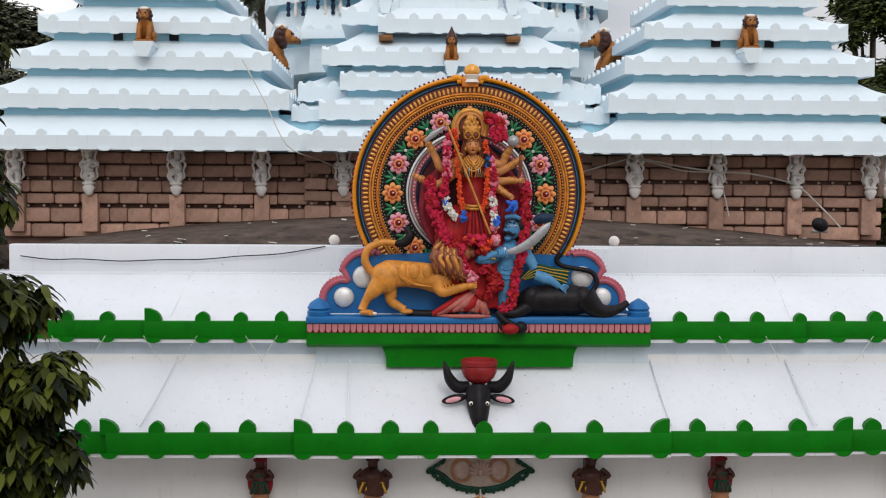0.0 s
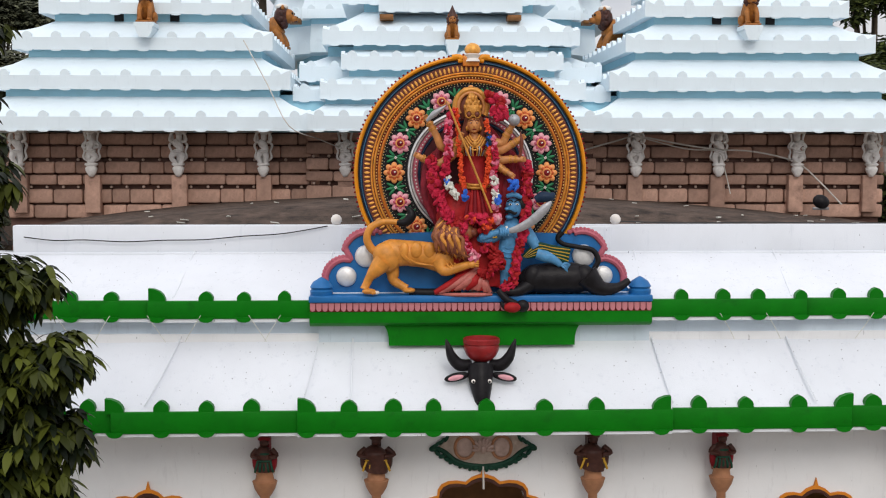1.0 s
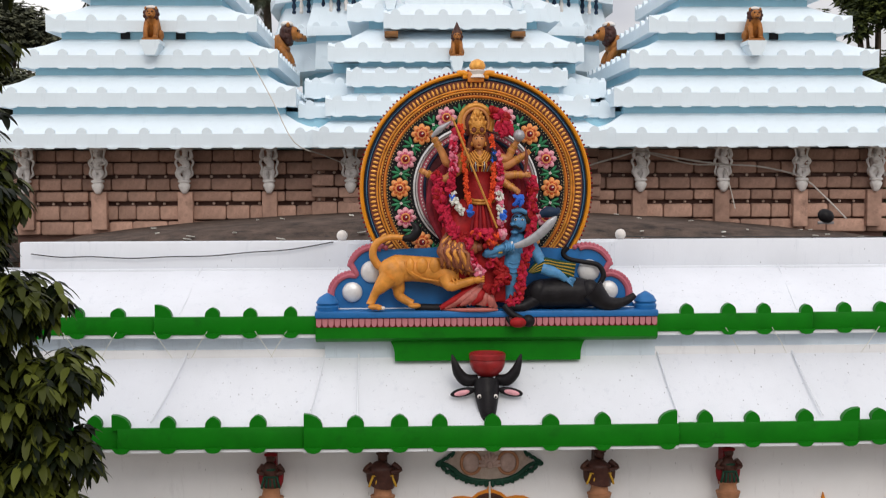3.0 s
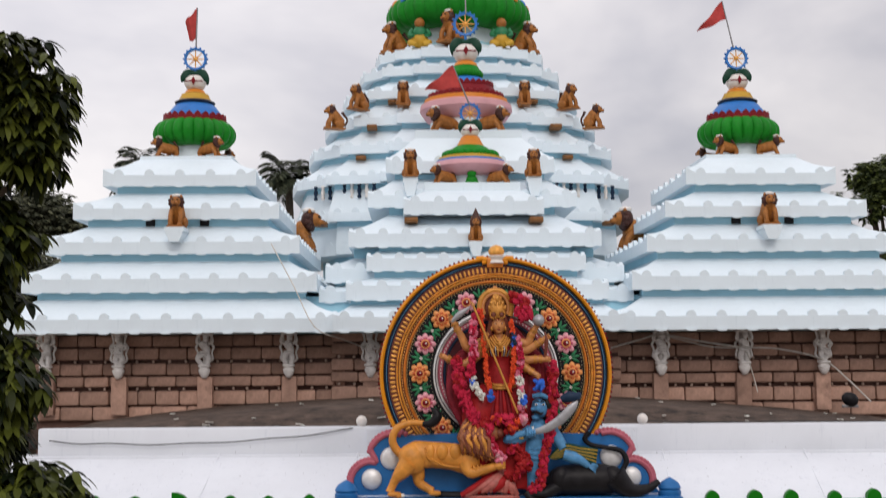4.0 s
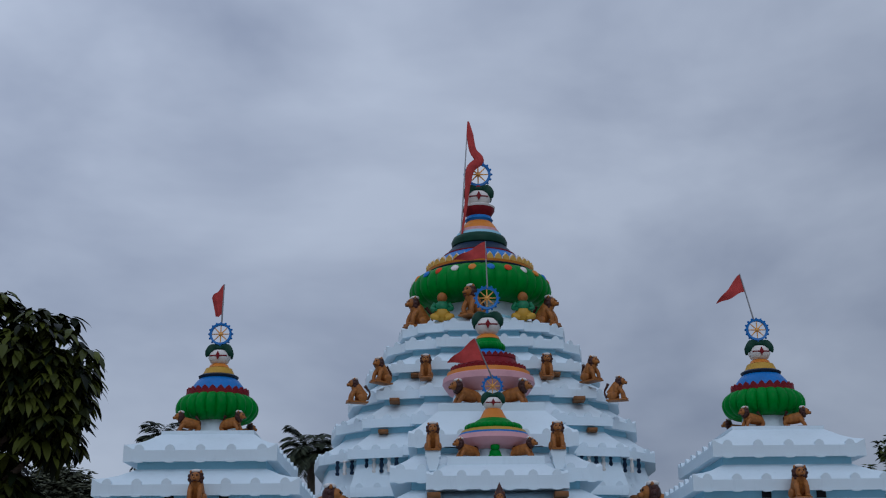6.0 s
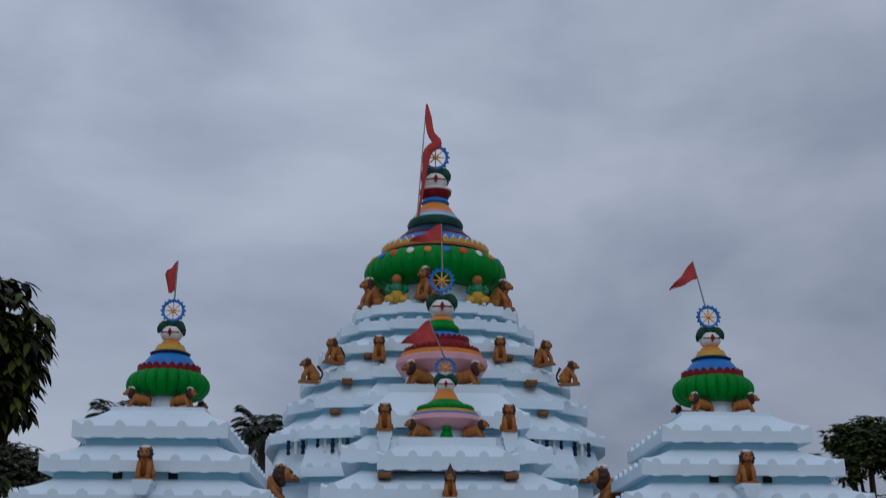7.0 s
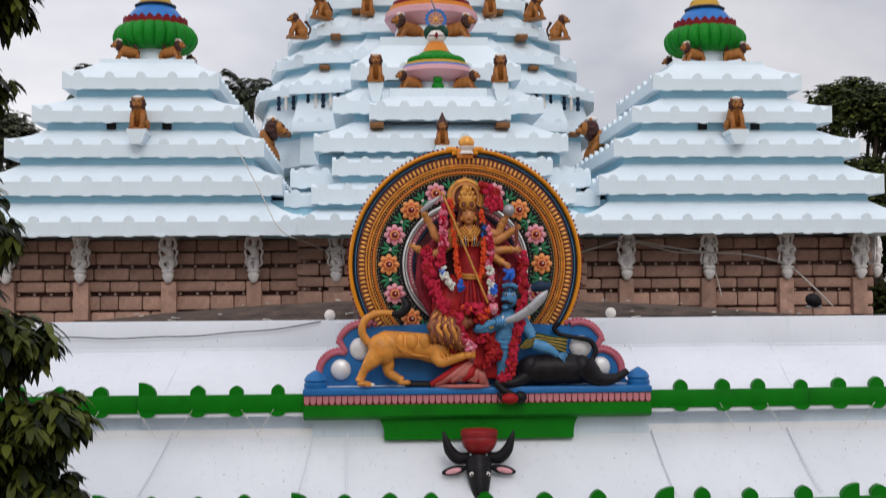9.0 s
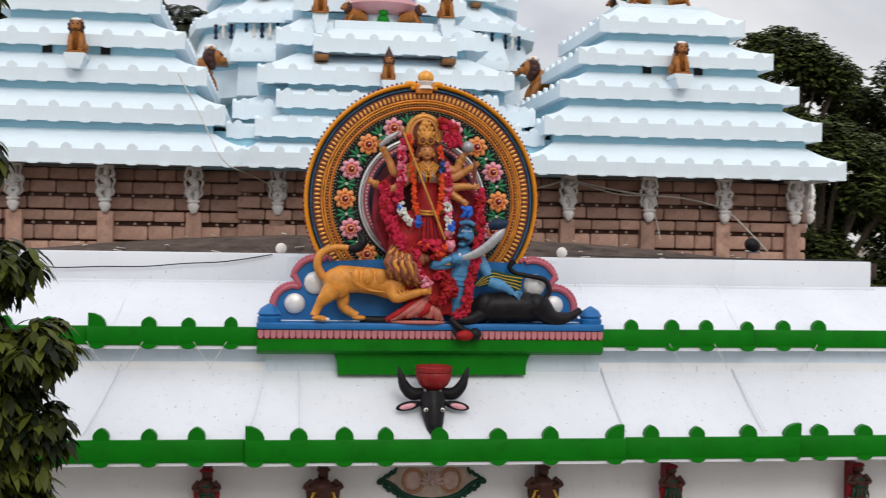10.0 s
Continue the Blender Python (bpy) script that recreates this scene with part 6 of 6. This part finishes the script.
# ---- bracket figures under the eaves ----
def dancer_mesh(name, sway, mats, arms_up=True):
    """A slim bracket figure, 1 m high with its base, facing -y."""
    bm = B()
    lathe(bm, [(0.05, -0.04), (0.09, 0.02), (0.13, 0.1), (0.14, 0.16), (0.10, 0.2), (0.15, 0.23), (0.15, 0.26), (0.12, 0.28)], 14, 1, 10, 0.12)
    tube(bm, [(0.05, 0, 0.28), (0.07 * sway, -0.02, 0.42), (0.03, 0, 0.54)], [0.05, 0.06, 0.08], 8, 0)
    tube(bm, [(-0.06, 0, 0.28), (-0.10 * sway, -0.05, 0.42), (-0.03, 0, 0.54)], [0.05, 0.06, 0.08], 8, 0)
    tube(bm, [(0, 0, 0.52), (0.04 * sway, -0.02, 0.62), (-0.02 * sway, -0.02, 0.74), (0, 0, 0.8)], [0.10, 0.075, 0.10, 0.05], 10, 0)
    blob(bm, (0.02 * sway, -0.03, 0.87), (0.065, 0.07, 0.08), 0)
    blob(bm, (0.02 * sway, 0.0, 0.95), (0.08, 0.07, 0.05), 0)
    for s in (-1, 1):
        if arms_up:
            tube(bm, [(0.09 * s, 0, 0.76), (0.17 * s, -0.02, 0.8), (0.13 * s, -0.02, 0.96), (0.04 * s, -0.02, 1.0)], [0.035, 0.035, 0.03, 0.03], 8, 0)
        else:
            tube(bm, [(0.09 * s, 0, 0.76), (0.17 * s, -0.03, 0.66), (0.08 * s, -0.1, 0.62)], [0.035, 0.035, 0.03], 8, 0)
    for s in (-1, 1):  # scrolls beside the figure, open between
        tube(bm, [(0.05 * s, 0.06, 0.3), (0.17 * s, 0.04, 0.4), (0.15 * s, 0.04, 0.55), (0.19 * s, 0.04, 0.68), (0.12 * s, 0.05, 0.8), (0.15 * s, 0.05, 0.98)], [0.02, 0.03, 0.022, 0.03, 0.022, 0.03], 7, 0)
        blob(bm, (0.05 * s, -0.08, 0.7), 0.04, 0, (0, 0, 0), 8)
    tube(bm, [(-0.1, -0.08, 0.56), (0, -0.11, 0.53), (0.1, -0.08, 0.56)], 0.025, 6, 0)
    box(bm, -0.16, 0.16, -0.06, 0.3, 0.97, 1.03, 0, 0.01)
    box(bm, -0.045, 0.045, 0.04, 0.34, 0.1, 1.0, 0)
    return mesh(name, bm, mats, 60)


DANCERS = [dancer_mesh("dancer", w, [FIGURE, FIGURE], up) for w, up in ((1, True), (-1, False), (1.4, True))]
for i, x in enumerate((-11.35, -9.45, -7.19, -4.97, -2.82, 4.92, 7.15, 9.28, 11.3)):
    ob = new("bracket_statue", DANCERS[i % 3])
    ob.matrix_world = pose(x, 33.3, 8.5) @ Matrix.Diagonal((1.22, 1.1, 1.14, 1))
    tagged(ob, "whitewashed dancing figure bracket under the eaves", "statue", "eave bracket figures")
    bm = B()
    box(bm, x - 0.2, x + 0.2, 33.36, 33.66, 7.5, 8.5, 0, 0.03)
    solid("stone_pilaster", bm, STONE, "brown stone pilaster below a bracket figure", "pilaster", "wall pilasters")
ob = new("bracket_statue", DANCERS[0])
ob.matrix_world = pose(11.98, 33.9, 8.55, 0, 22, 60) @ Matrix.Diagonal((1.22, 1.1, 1.12, 1))
tagged(ob, "whitewashed leaning figure bracket at the wall's corner", "statue", "eave bracket figures")

COURT = []
for k, (w, mats) in enumerate(((1.0, (BROWN_FIGURE, TERRACOTTA, DARK_RED, DARK_GREEN)), (1.5, (BROWN_FIGURE, TERRACOTTA, BROWN_FIGURE, YELLOW)))):
    bm = B()
    lathe(bm, [(0.05, -1.25), (0.09, -1.1), (0.09, -0.32), (0.13, -0.26), (0.2, -0.12), (0.24, 0.04), (0.18, 0.06), (0.16, 0.2), (0.2, 0.26)], 18, 1)
    blob(bm, (0, 0, 0.42), (0.16 * w, 0.14, 0.2), 0)
    tube(bm, [(0, 0, 0.25), (0.02, -0.02, 0.45), (-0.02, -0.02, 0.68), (0, -0.02, 0.82)], [0.15 * w, 0.14 * w, 0.16 * w, 0.07], 12, 0)
    blob(bm, (0, -0.05, 0.92), (0.09, 0.09, 0.10), 0)
    blob(bm, (0, -0.02, 0.99), (0.13, 0.10, 0.06), 2)
    for s in (-1, 1):
        tube(bm, [(0.13 * w * s, -0.02, 0.76), (0.22 * w * s, -0.05, 0.62), (0.10 * w * s, -0.16, 0.6)], [0.06, 0.055, 0.045], 8, 0)
        blob(bm, (0.15 * w * s, 0.02, 0.5), (0.09, 0.08, 0.26), 2, (0, 0, 0), 8)
    for q in range(5):
        tube(bm, [((q - 2) * 0.06 * w, -0.13, 0.5), ((q - 2) * 0.075 * w, -0.16, 0.38), ((q - 2) * 0.085 * w, -0.12, 0.27)], 0.022, 6, 3)
    blob(bm, (0, -0.14, 0.68), (0.10 * w, 0.05, 0.035), 3, (0, 0, 0), 8)
    blob(bm, (0, -0.15, 0.52), (0.15 * w, 0.05, 0.025), 3, (0, 0, 0), 8)
    box(bm, -0.09, 0.09, 0.05, 0.5, 0.1, 1.0, 2)
    COURT.append(mesh("bearer_figure", bm, mats, 60))
for x, k in ((-4.02, 0), (-1.9, 1), (2.26, 1), (4.76, 0), (8.55, 0)):
    ob = new("bracket_bearer", COURT[k])
    ob.matrix_world = pose(x, 23.8, 2.80) @ Matrix.Diagonal((1.0, 0.9, 0.86, 1))
    tagged(ob, "dark painted bearer figure on a terracotta corbel", "statue", "gate bracket figures")

# carved panel over the middle door
# Crest colours are darkened to hold the shadow under the eave
CREST_SHADED = paint("shade_dulled_pink_paint", (0.46, 0.33, 0.29), 0.6, 0.25, 6.0, 0.2, (0.3, 0.16, 0.12), 0.5)
lotus = thing("door_crest", "painted lotus crest with green leaf scrolls over the door", "relief", at=(0.17, 24.16, 3.33))
bm = B()
slab(bm, [(-0.66, 0.27), (0.66, 0.27), (0.78, 0.10), (0.95, 0.0), (0.74, -0.08), (0.56, -0.24), (0.3, -0.32), (0, -0.34), (-0.3, -0.32), (-0.56, -0.24), (-0.74, -0.08), (-0.95, 0.0), (-0.78, 0.10)], 0.0, 0.04)
part("panel", bm, paint("shade_dulled_tan_paint", (0.40, 0.32, 0.27), 0.6, 0.25, 5.0, 0.2, (0.2, 0.13, 0.1), 0.6), lotus, "tan panel darkened for eave shade")
for s in (-1, 1):
    bm = B()
    tube(bm, [(s * (0.36 + 0.19 * math.cos(radians(a))), -0.01, 0.03 + 0.22 * math.sin(radians(a))) for a in range(0, 361, 30)], 0.03, 8)
    part("petal_outline", bm, TERRACOTTA, lotus, "orange petal outline darkened for eave shade")
    bm = B()
    blob(bm, (s * 0.36, 0.0, 0.03), (0.15, 0.03, 0.19), 0, (0, 0, 0), 14)
    part("petal", bm, CREST_SHADED, lotus, "pale petal darkened for eave shade")
    bm = B()
    tube(bm, [(0, 0, -0.33), (s * 0.3, -0.01, -0.31), (s * 0.55, -0.01, -0.22), (s * 0.74, -0.01, -0.06), (s * 0.9, -0.01, 0.02), (s * 1.05, 0, 0.02)], [0.03, 0.045, 0.05, 0.045, 0.04, 0.01], 8)
    for k in range(11):
        t = k / 10
        c = Vector((s * (0.06 + 0.92 * t), -0.02, -0.36 + 0.38 * t ** 2.0))
        blob(bm, c + Vector((0, 0, -0.02)), (0.075, 0.035, 0.045), 0, (0, s * (50 - 75 * t + 30 * (-1) ** k), 0), 8)
    for k in range(4):
        blob(bm, (s * (0.98 - 0.09 * k), -0.02, 0.05 + 0.055 * k), (0.085, 0.03, 0.035), 0, (0, s * (35 + 10 * k), 0), 8)
    part("leaf_scroll", bm, DARK_GREEN, lotus, "dark green leaf scroll")
bm = B()
for k in range(9):
    a = radians(22.5 * k)
    blob(bm, (0.13 * math.cos(a), -0.03, -0.02 + 0.15 * math.sin(a)), (0.10, 0.04, 0.04), 0, (0, -math.degrees(a), 0), 8)
blob(bm, (0, -0.06, 0.0), (0.06, 0.05, 0.08), 0)
part("lotus", bm, CREST_SHADED, lotus, "pink lotus darkened for eave shade")
bm = B()
tube(bm, [(0, -0.02, -0.34), (0.01, -0.03, -0.79)], [0.022, 0.02], 6)
part("stem", bm, ROPE, lotus)

# ---- ropes and cables ----
def cord(name, label, pts, r, material):
    return solid(name, tube(B(), pts, r, 6), material, label, "rope", "ropes and cables")


cord("rope", "pale rope slung between the bracket figures", [(3.3, 33.25, 9.1), (4.35, 33.2, 9.4), (4.95, 33.2, 9.52), (6.2, 33.2, 9.3), (7.15, 33.2, 9.18), (8.1, 33.2, 9.12), (9.2, 33.2, 8.85), (9.8, 33.1, 8.35), (10.4, 33.0, 7.72)], 0.022, ROPE)
cord("rope", "pale rope slung between the bracket figures", [(4.95, 33.22, 9.52), (6.2, 33.2, 9.2), (7.1, 33.2, 9.12), (7.3, 33.2, 8.6), (7.45, 33.2, 8.0)], 0.016, ROPE)
cord("rope", "pale rope hanging from the roof", [(-5.3, 32.0, 11.9), (-4.7, 31.8, 10.8), (-4.15, 31.6, 9.75), (-3.5, 32.4, 9.45), (-2.9, 33.3, 9.2)], 0.014, ROPE)
cord("cable", "thin black cable sagging along the parapet", [(-9.0, 25.72, 7.37), (-8.4, 25.72, 7.30), (-7.8, 25.72, 7.31), (-7.0, 25.72, 7.27), (-6.2, 25.72, 7.30), (-5.4, 25.72, 7.31), (-4.6, 25.72, 7.38), (-3.8, 25.72, 7.43), (-2.9, 25.75, 7.58)], 0.012, WIRE)
cord("cable", "black cable lying on the parapet", [(3.1, 25.9, 7.66), (4.5, 25.85, 7.63), (6.0, 25.9, 7.64), (7.5, 25.85, 7.62), (9.6, 25.9, 7.63)], 0.012, WIRE)
rng = random.Random(5)
for i in range(9):
    x = (-7.9, -6.9, -6.2, -5.2, -4.3, -3.7, 5.6, 7.7, 4.7)[i]
    cord("thread", "thin white thread hung under the green eave", [(x, 23.88, 6.0), (x + 0.18 * (-1) ** i, 23.9, 5.72), (x + 0.32 * (-1) ** i, 23.98, 5.48)], 0.006, PALE)
# floodlight on the roof deck
lampx = thing("floodlight", "small black floodlight lying on the roof deck", "lamp", at=(8.85, 30.2, 7.70))
part("housing", blob(B(), (0, 0, 0.2), (0.21, 0.15, 0.17), 0, (0, 25, 0), 16), BLACK, lampx, "round black lamp housing")
part("bracket", box(B(), -0.2, 0.2, -0.03, 0.03, 0.0, 0.07, 0, 0.01), STEEL, lampx)
# flakes of plaster on the deck
FLAKE = mesh("flake", box(B(), -0.14, 0.14, -0.1, 0.1, 0, 0.035, 0, 0.01), PALE)
for i in range(46):
    ob = new("plaster_flake", FLAKE)
    x, y = rng.uniform(-7.5, 9), 26.25 + 5 * rng.random() ** 1.8
    ob.matrix_world = pose(x, y, 7.45 + 0.58 * max(0, 1 - ((x + 0.1) / 9.6) ** 2) * math.sin(min(1, (y - 26.04) / 7.8 * 3) * math.pi / 2), rng.uniform(-9, 9), rng.uniform(-9, 9), rng.uniform(0, 180)) @ Matrix.Diagonal((rng.uniform(0.15, 0.75), rng.uniform(0.2, 0.6), 0.5, 1))
    tagged(ob, "flake of white plaster on the roof deck", "debris", "plaster flakes")

# ---- flags ----
flag("faded red and white pennant on a thin pole", (-7.93, 35.7, 17.9), (-7.9, 35.7, 19.12), [(0, 0), (-0.02, -0.95), (-0.22, -1.0), (-0.36, -0.42)])
flag("faded red triangular pennant on a leaning pole", (7.72, 35.7, 17.9), (7.42, 35.7, 19.32), [(0, 0), (0.12, -0.55), (-0.74, -0.92), (-0.74, -0.88)])
flag("red triangular pennant on a leaning pole", (0.0, 35.85, 16.25), (-0.50, 35.7, 17.42), [(0, 0), (0.24, -0.68), (-0.82, -0.74), (-0.80, -0.70)])
flag("red triangular pennant on an upright pole", (0.02, 38.55, 19.75), (-0.02, 38.5, 21.3), [(0, 0), (0.06, -0.6), (-1.05, -0.62), (-1.02, -0.58)])
big = thing("flag", "long dark red flag twisted round its pole", "flag", "temple flags", (-0.72, 43.9, 22.9))
part("pole", tube(B(), [(0, 0, 0), (0.34, 0, 4.9)], [0.03, 0.02], 6), STEEL, big, "thin grey metal pole")
bm = B()
tube(bm, [(0.36, -0.03, 4.95), (0.42, -0.03, 4.4), (0.52, -0.05, 3.75), (0.75, -0.05, 3.35), (0.42, -0.05, 3.0), (0.30, -0.05, 2.3), (0.22, -0.05, 1.5), (0.02, -0.04, 0.1)], [0.03, 0.13, 0.14, 0.19, 0.17, 0.10, 0.06, 0.02], 10, 0, 0.35)
part("cloth", bm, FLAG_RED, big)


# ---- trees ----
def leaf_card(bm_lists, p, d, n, length, width):
    """Adds one folded leaf of six corners from p along d."""
    verts, faces = bm_lists
    s = d.cross(n).normalized() * width / 2
    k = len(verts)
    q = p + d * length * 0.45
    verts += [p, q + s - n * width * 0.25, p + d * length - n * length * 0.18, q - s - n * width * 0.25, q]
    faces += [(k, k + 1, k + 4), (k + 1, k + 2, k + 4), (k + 2, k + 3, k + 4), (k + 3, k, k + 4)]


def long_leaf(lists, p, d, n, length, width):
    """Adds one long pointed leaf, folded on its midrib and bent down to its tip."""
    verts, faces = lists
    side = d.cross(n).normalized()
    k = len(verts)
    for t, w in ((0.0, 0.06), (0.22, 0.42), (0.5, 0.5), (0.78, 0.34), (1.0, 0.03)):
        c = p + d * length * t - n * length * 0.34 * t * t
        verts += [c + side * width * w + n * width * 0.16 * w, c, c - side * width * w + n * width * 0.16 * w]
    for i in range(4):
        a = k + 3 * i
        faces += [(a, a + 3, a + 4, a + 1), (a + 1, a + 4, a + 5, a + 2)]


def crown_mesh(name, volumes, count, length, width, per, material, seed, droop=0.6, card=leaf_card):
    """Whorls of leaves at twig ends, in the shells of uneven lumps."""
    rng = random.Random(seed)
    verts, faces = [], []
    total = sum(v[1][0] * v[1][1] + v[1][2] * v[1][0] for v in volumes)
    for c, r in volumes:
        c = Vector(c)
        for _ in range(int(count * (r[0] * r[1] + r[2] * r[0]) / total)):
            d = Vector((rng.gauss(0, 1), rng.gauss(0, 1), rng.gauss(0, 1))).normalized()
            k = rng.uniform(0.25, 1.0) ** 0.6 * (0.92 + 0.4 * noise.noise(d * 2.3 + c))
            tip = c + Vector((d.x * r[0], d.y * r[1], d.z * r[2])) * k
            spin = rng.uniform(0, 6.28)
            for i in range(per):
                a = spin + 6.283 * i / per + rng.uniform(-0.25, 0.25)
                out = (Vector((math.cos(a), math.sin(a), -droop + rng.uniform(-0.35, 0.35))) + d * 0.35).normalized()
                n = (Vector((0, 0, 1)) - out * out.z).normalized()
                ln = length * rng.uniform(0.65, 1.15)
                card((verts, faces), tip + Vector((rng.uniform(-1, 1), rng.uniform(-1, 1), rng.uniform(-1, 1))) * length * 0.15, out, n, ln, width * rng.uniform(0.8, 1.2))
    me = bpy.data.meshes.new(name)
    me.from_pydata(verts, [], faces)
    me.materials.append(material)
    me.shade_smooth()
    return me


near_tree = thing("mango_tree", "dark green broadleaf tree with drooping glossy leaves", "tree", at=(0, 0, 0))
VOL = [((-6.4, 14, 11.95), (0.9, 0.8, 0.75)), ((-7.4, 14, 12.0), (1.0, 1.0, 0.8)), ((-5.8, 13.9, 11.75), (0.42, 0.5, 0.4)), ((-5.75, 13.8, 11.25), (0.28, 0.4, 0.2)), ((-6.6, 14, 10.6), (0.62, 0.7, 0.6)), ((-6.15, 14, 10.3), (0.34, 0.4, 0.3)), ((-6.6, 14, 9.6), (0.6, 0.7, 0.6)),
       ((-6.15, 13.9, 8.8), (0.5, 0.5, 0.4)), ((-6.4, 14, 8.25), (0.62, 0.7, 0.5)), ((-5.72, 13.9, 7.65), (0.42, 0.5, 0.26)), ((-6.4, 14, 7.3), (0.72, 0.8, 0.55)), ((-5.28, 13.9, 6.82), (0.42, 0.5, 0.24)), ((-6.0, 14, 6.5), (0.72, 0.8, 0.45)), ((-5.35, 13.9, 6.0), (0.40, 0.5, 0.36)),
       ((-6.1, 14, 5.6), (0.85, 0.9, 0.55)), ((-5.5, 14, 5.15), (0.44, 0.5, 0.4)), ((-6.2, 14, 4.4), (0.95, 1.0, 0.8)), ((-8.6, 14, 10.0), (1.2, 1.1, 1.6)), ((-8.6, 14, 6.5), (1.4, 1.1, 1.8))]
bm = B()
tube(bm, [(-7.9, 14.2, -0.1), (-7.8, 14.1, 3), (-7.6, 14.2, 6), (-7.5, 14.1, 9), (-7.3, 14, 12.2)], [0.3, 0.26, 0.2, 0.14, 0.05], 10)
for c, r in VOL:
    b = Vector(c)
    a = Vector((-7.65, 14.1, max(2.5, b.z - 1.6)))
    tube(bm, [a, a.lerp(b, 0.5) + Vector((0, 0, -0.15)), b + Vector((r[0] * 0.5, 0, 0))], [0.09, 0.055, 0.012], 7)
part("trunk", bm, BARK, near_tree, "grey-brown trunk and limbs")
part("crown", crown_mesh("crown", [(c, (r[0] + 0.1, r[1] + 0.14, r[2] + 0.1)) for c, r in VOL], 5200, 0.25, 0.085, 8, LEAF, 3, 0.6, long_leaf), None, near_tree, "dense crown of long pointed leaves")


def far_tree(label, x, y, h, lumps, seed, spread, leaf=None):
    t = thing("broadleaf_tree", label, "tree", "trees behind the temple", (x, y, 0))
    rng = random.Random(seed)
    bm = B()
    tube(bm, [(0, 0, -0.1), (0.1, 0, h * 0.35), (0, 0.1, h * 0.7)], [0.45, 0.34, 0.15], 10)
    vols = []
    for i in range(lumps):
        a, q = rng.uniform(0, 6.283), math.sqrt(rng.random()) * 0.92
        r = spread * rng.uniform(0.2, 0.34)
        top = (h - r) * (0.62 + 0.38 * math.sqrt(1 - q * q))
        c = Vector((q * spread * math.cos(a), q * spread * 0.7 * math.sin(a), top if i % 2 else h * rng.uniform(0.3, 0.75)))
        vols.append((tuple(c), (r, r, r * 0.75)))
        tube(bm, [(0.1, 0, h * 0.35), tuple(Vector((0, 0, h * 0.45)).lerp(c, 0.6)), tuple(c)], [0.16, 0.1, 0.03], 6)
    part("trunk", bm, BARK, t, "grey-brown trunk and limbs")
    part("crown", crown_mesh("crown", vols, 9000, 0.36, 0.2, 3, leaf or FAR_LEAF, seed, 0.3), None, t, "uneven dark green crown")


far_tree("large dark green tree behind the temple", 20.3, 56, 18.5, 42, 11, 4.3)
far_tree("large dark green tree behind the temple", 27.8, 57, 18.1, 42, 12, 4.6)
far_tree("dark green tree beside the hall", 18.6, 48, 13.6, 50, 13, 4.0)
far_tree("dark green tree beside the hall", 25.0, 47, 13.6, 50, 14, 4.6)
far_tree("green tree behind the temple, greyed for haze", -19.6, 58, 17.4, 42, 15, 4.4, HAZE_LEAF)
far_tree("green tree behind the temple, greyed for haze", -30.0, 60, 17.5, 38, 16, 5.2, HAZE_LEAF)
far_tree("green tree beside the hall, greyed for haze", -16.9, 48, 13.6, 36, 17, 3.8, HAZE_LEAF)


def palm(label, x, y, h, seed):
    t = thing("palm_tree", label, "tree", "palms", (x, y, 0))
    rng = random.Random(seed)
    part("trunk", tube(B(), [(0, 0, -0.1), (0.15, 0, h * 0.5), (0, 0, h)], [0.25, 0.2, 0.16], 10), BARK, t, "slim ringed palm trunk")
    verts, faces = [], []
    for i in range(44):
        a = 6.283 * i / 44 + rng.uniform(-0.2, 0.2)
        up = rng.uniform(0.2, 1.9)
        pts = []
        for k in range(25):
            s = k / 24
            r = 1.7 * s
            pts.append(Vector((math.cos(a) * r * (1 - 0.2 * up), math.sin(a) * r * (1 - 0.2 * up), h + up * 1.35 * s - 1.2 * s * s)))
        for k in range(3, 25):
            d = (pts[k] - pts[k - 1]).normalized()
            side = d.cross(Vector((0, 0, 1))).normalized()
            for q in (-1, 1):
                out = (side * q + d * 0.7 + Vector((0, 0, -0.35 + rng.uniform(-0.15, 0.15)))).normalized()
                leaf_card((verts, faces), pts[k], out, Vector((0, 0, 1)), 0.62 * (1 - 0.5 * abs(k / 24 - 0.45)), 0.09)
    me = bpy.data.meshes.new("fronds")
    me.from_pydata(verts, [], faces)
    me.materials.append(PALM_LEAF)
    ob = part("fronds", me, None, t, "ragged dark green fronds")


palm("dark palm tree behind the roofs", -7.2, 55, 16.75, 21)
palm("dark palm tree behind the tower", -13.5, 55, 17.1, 22)
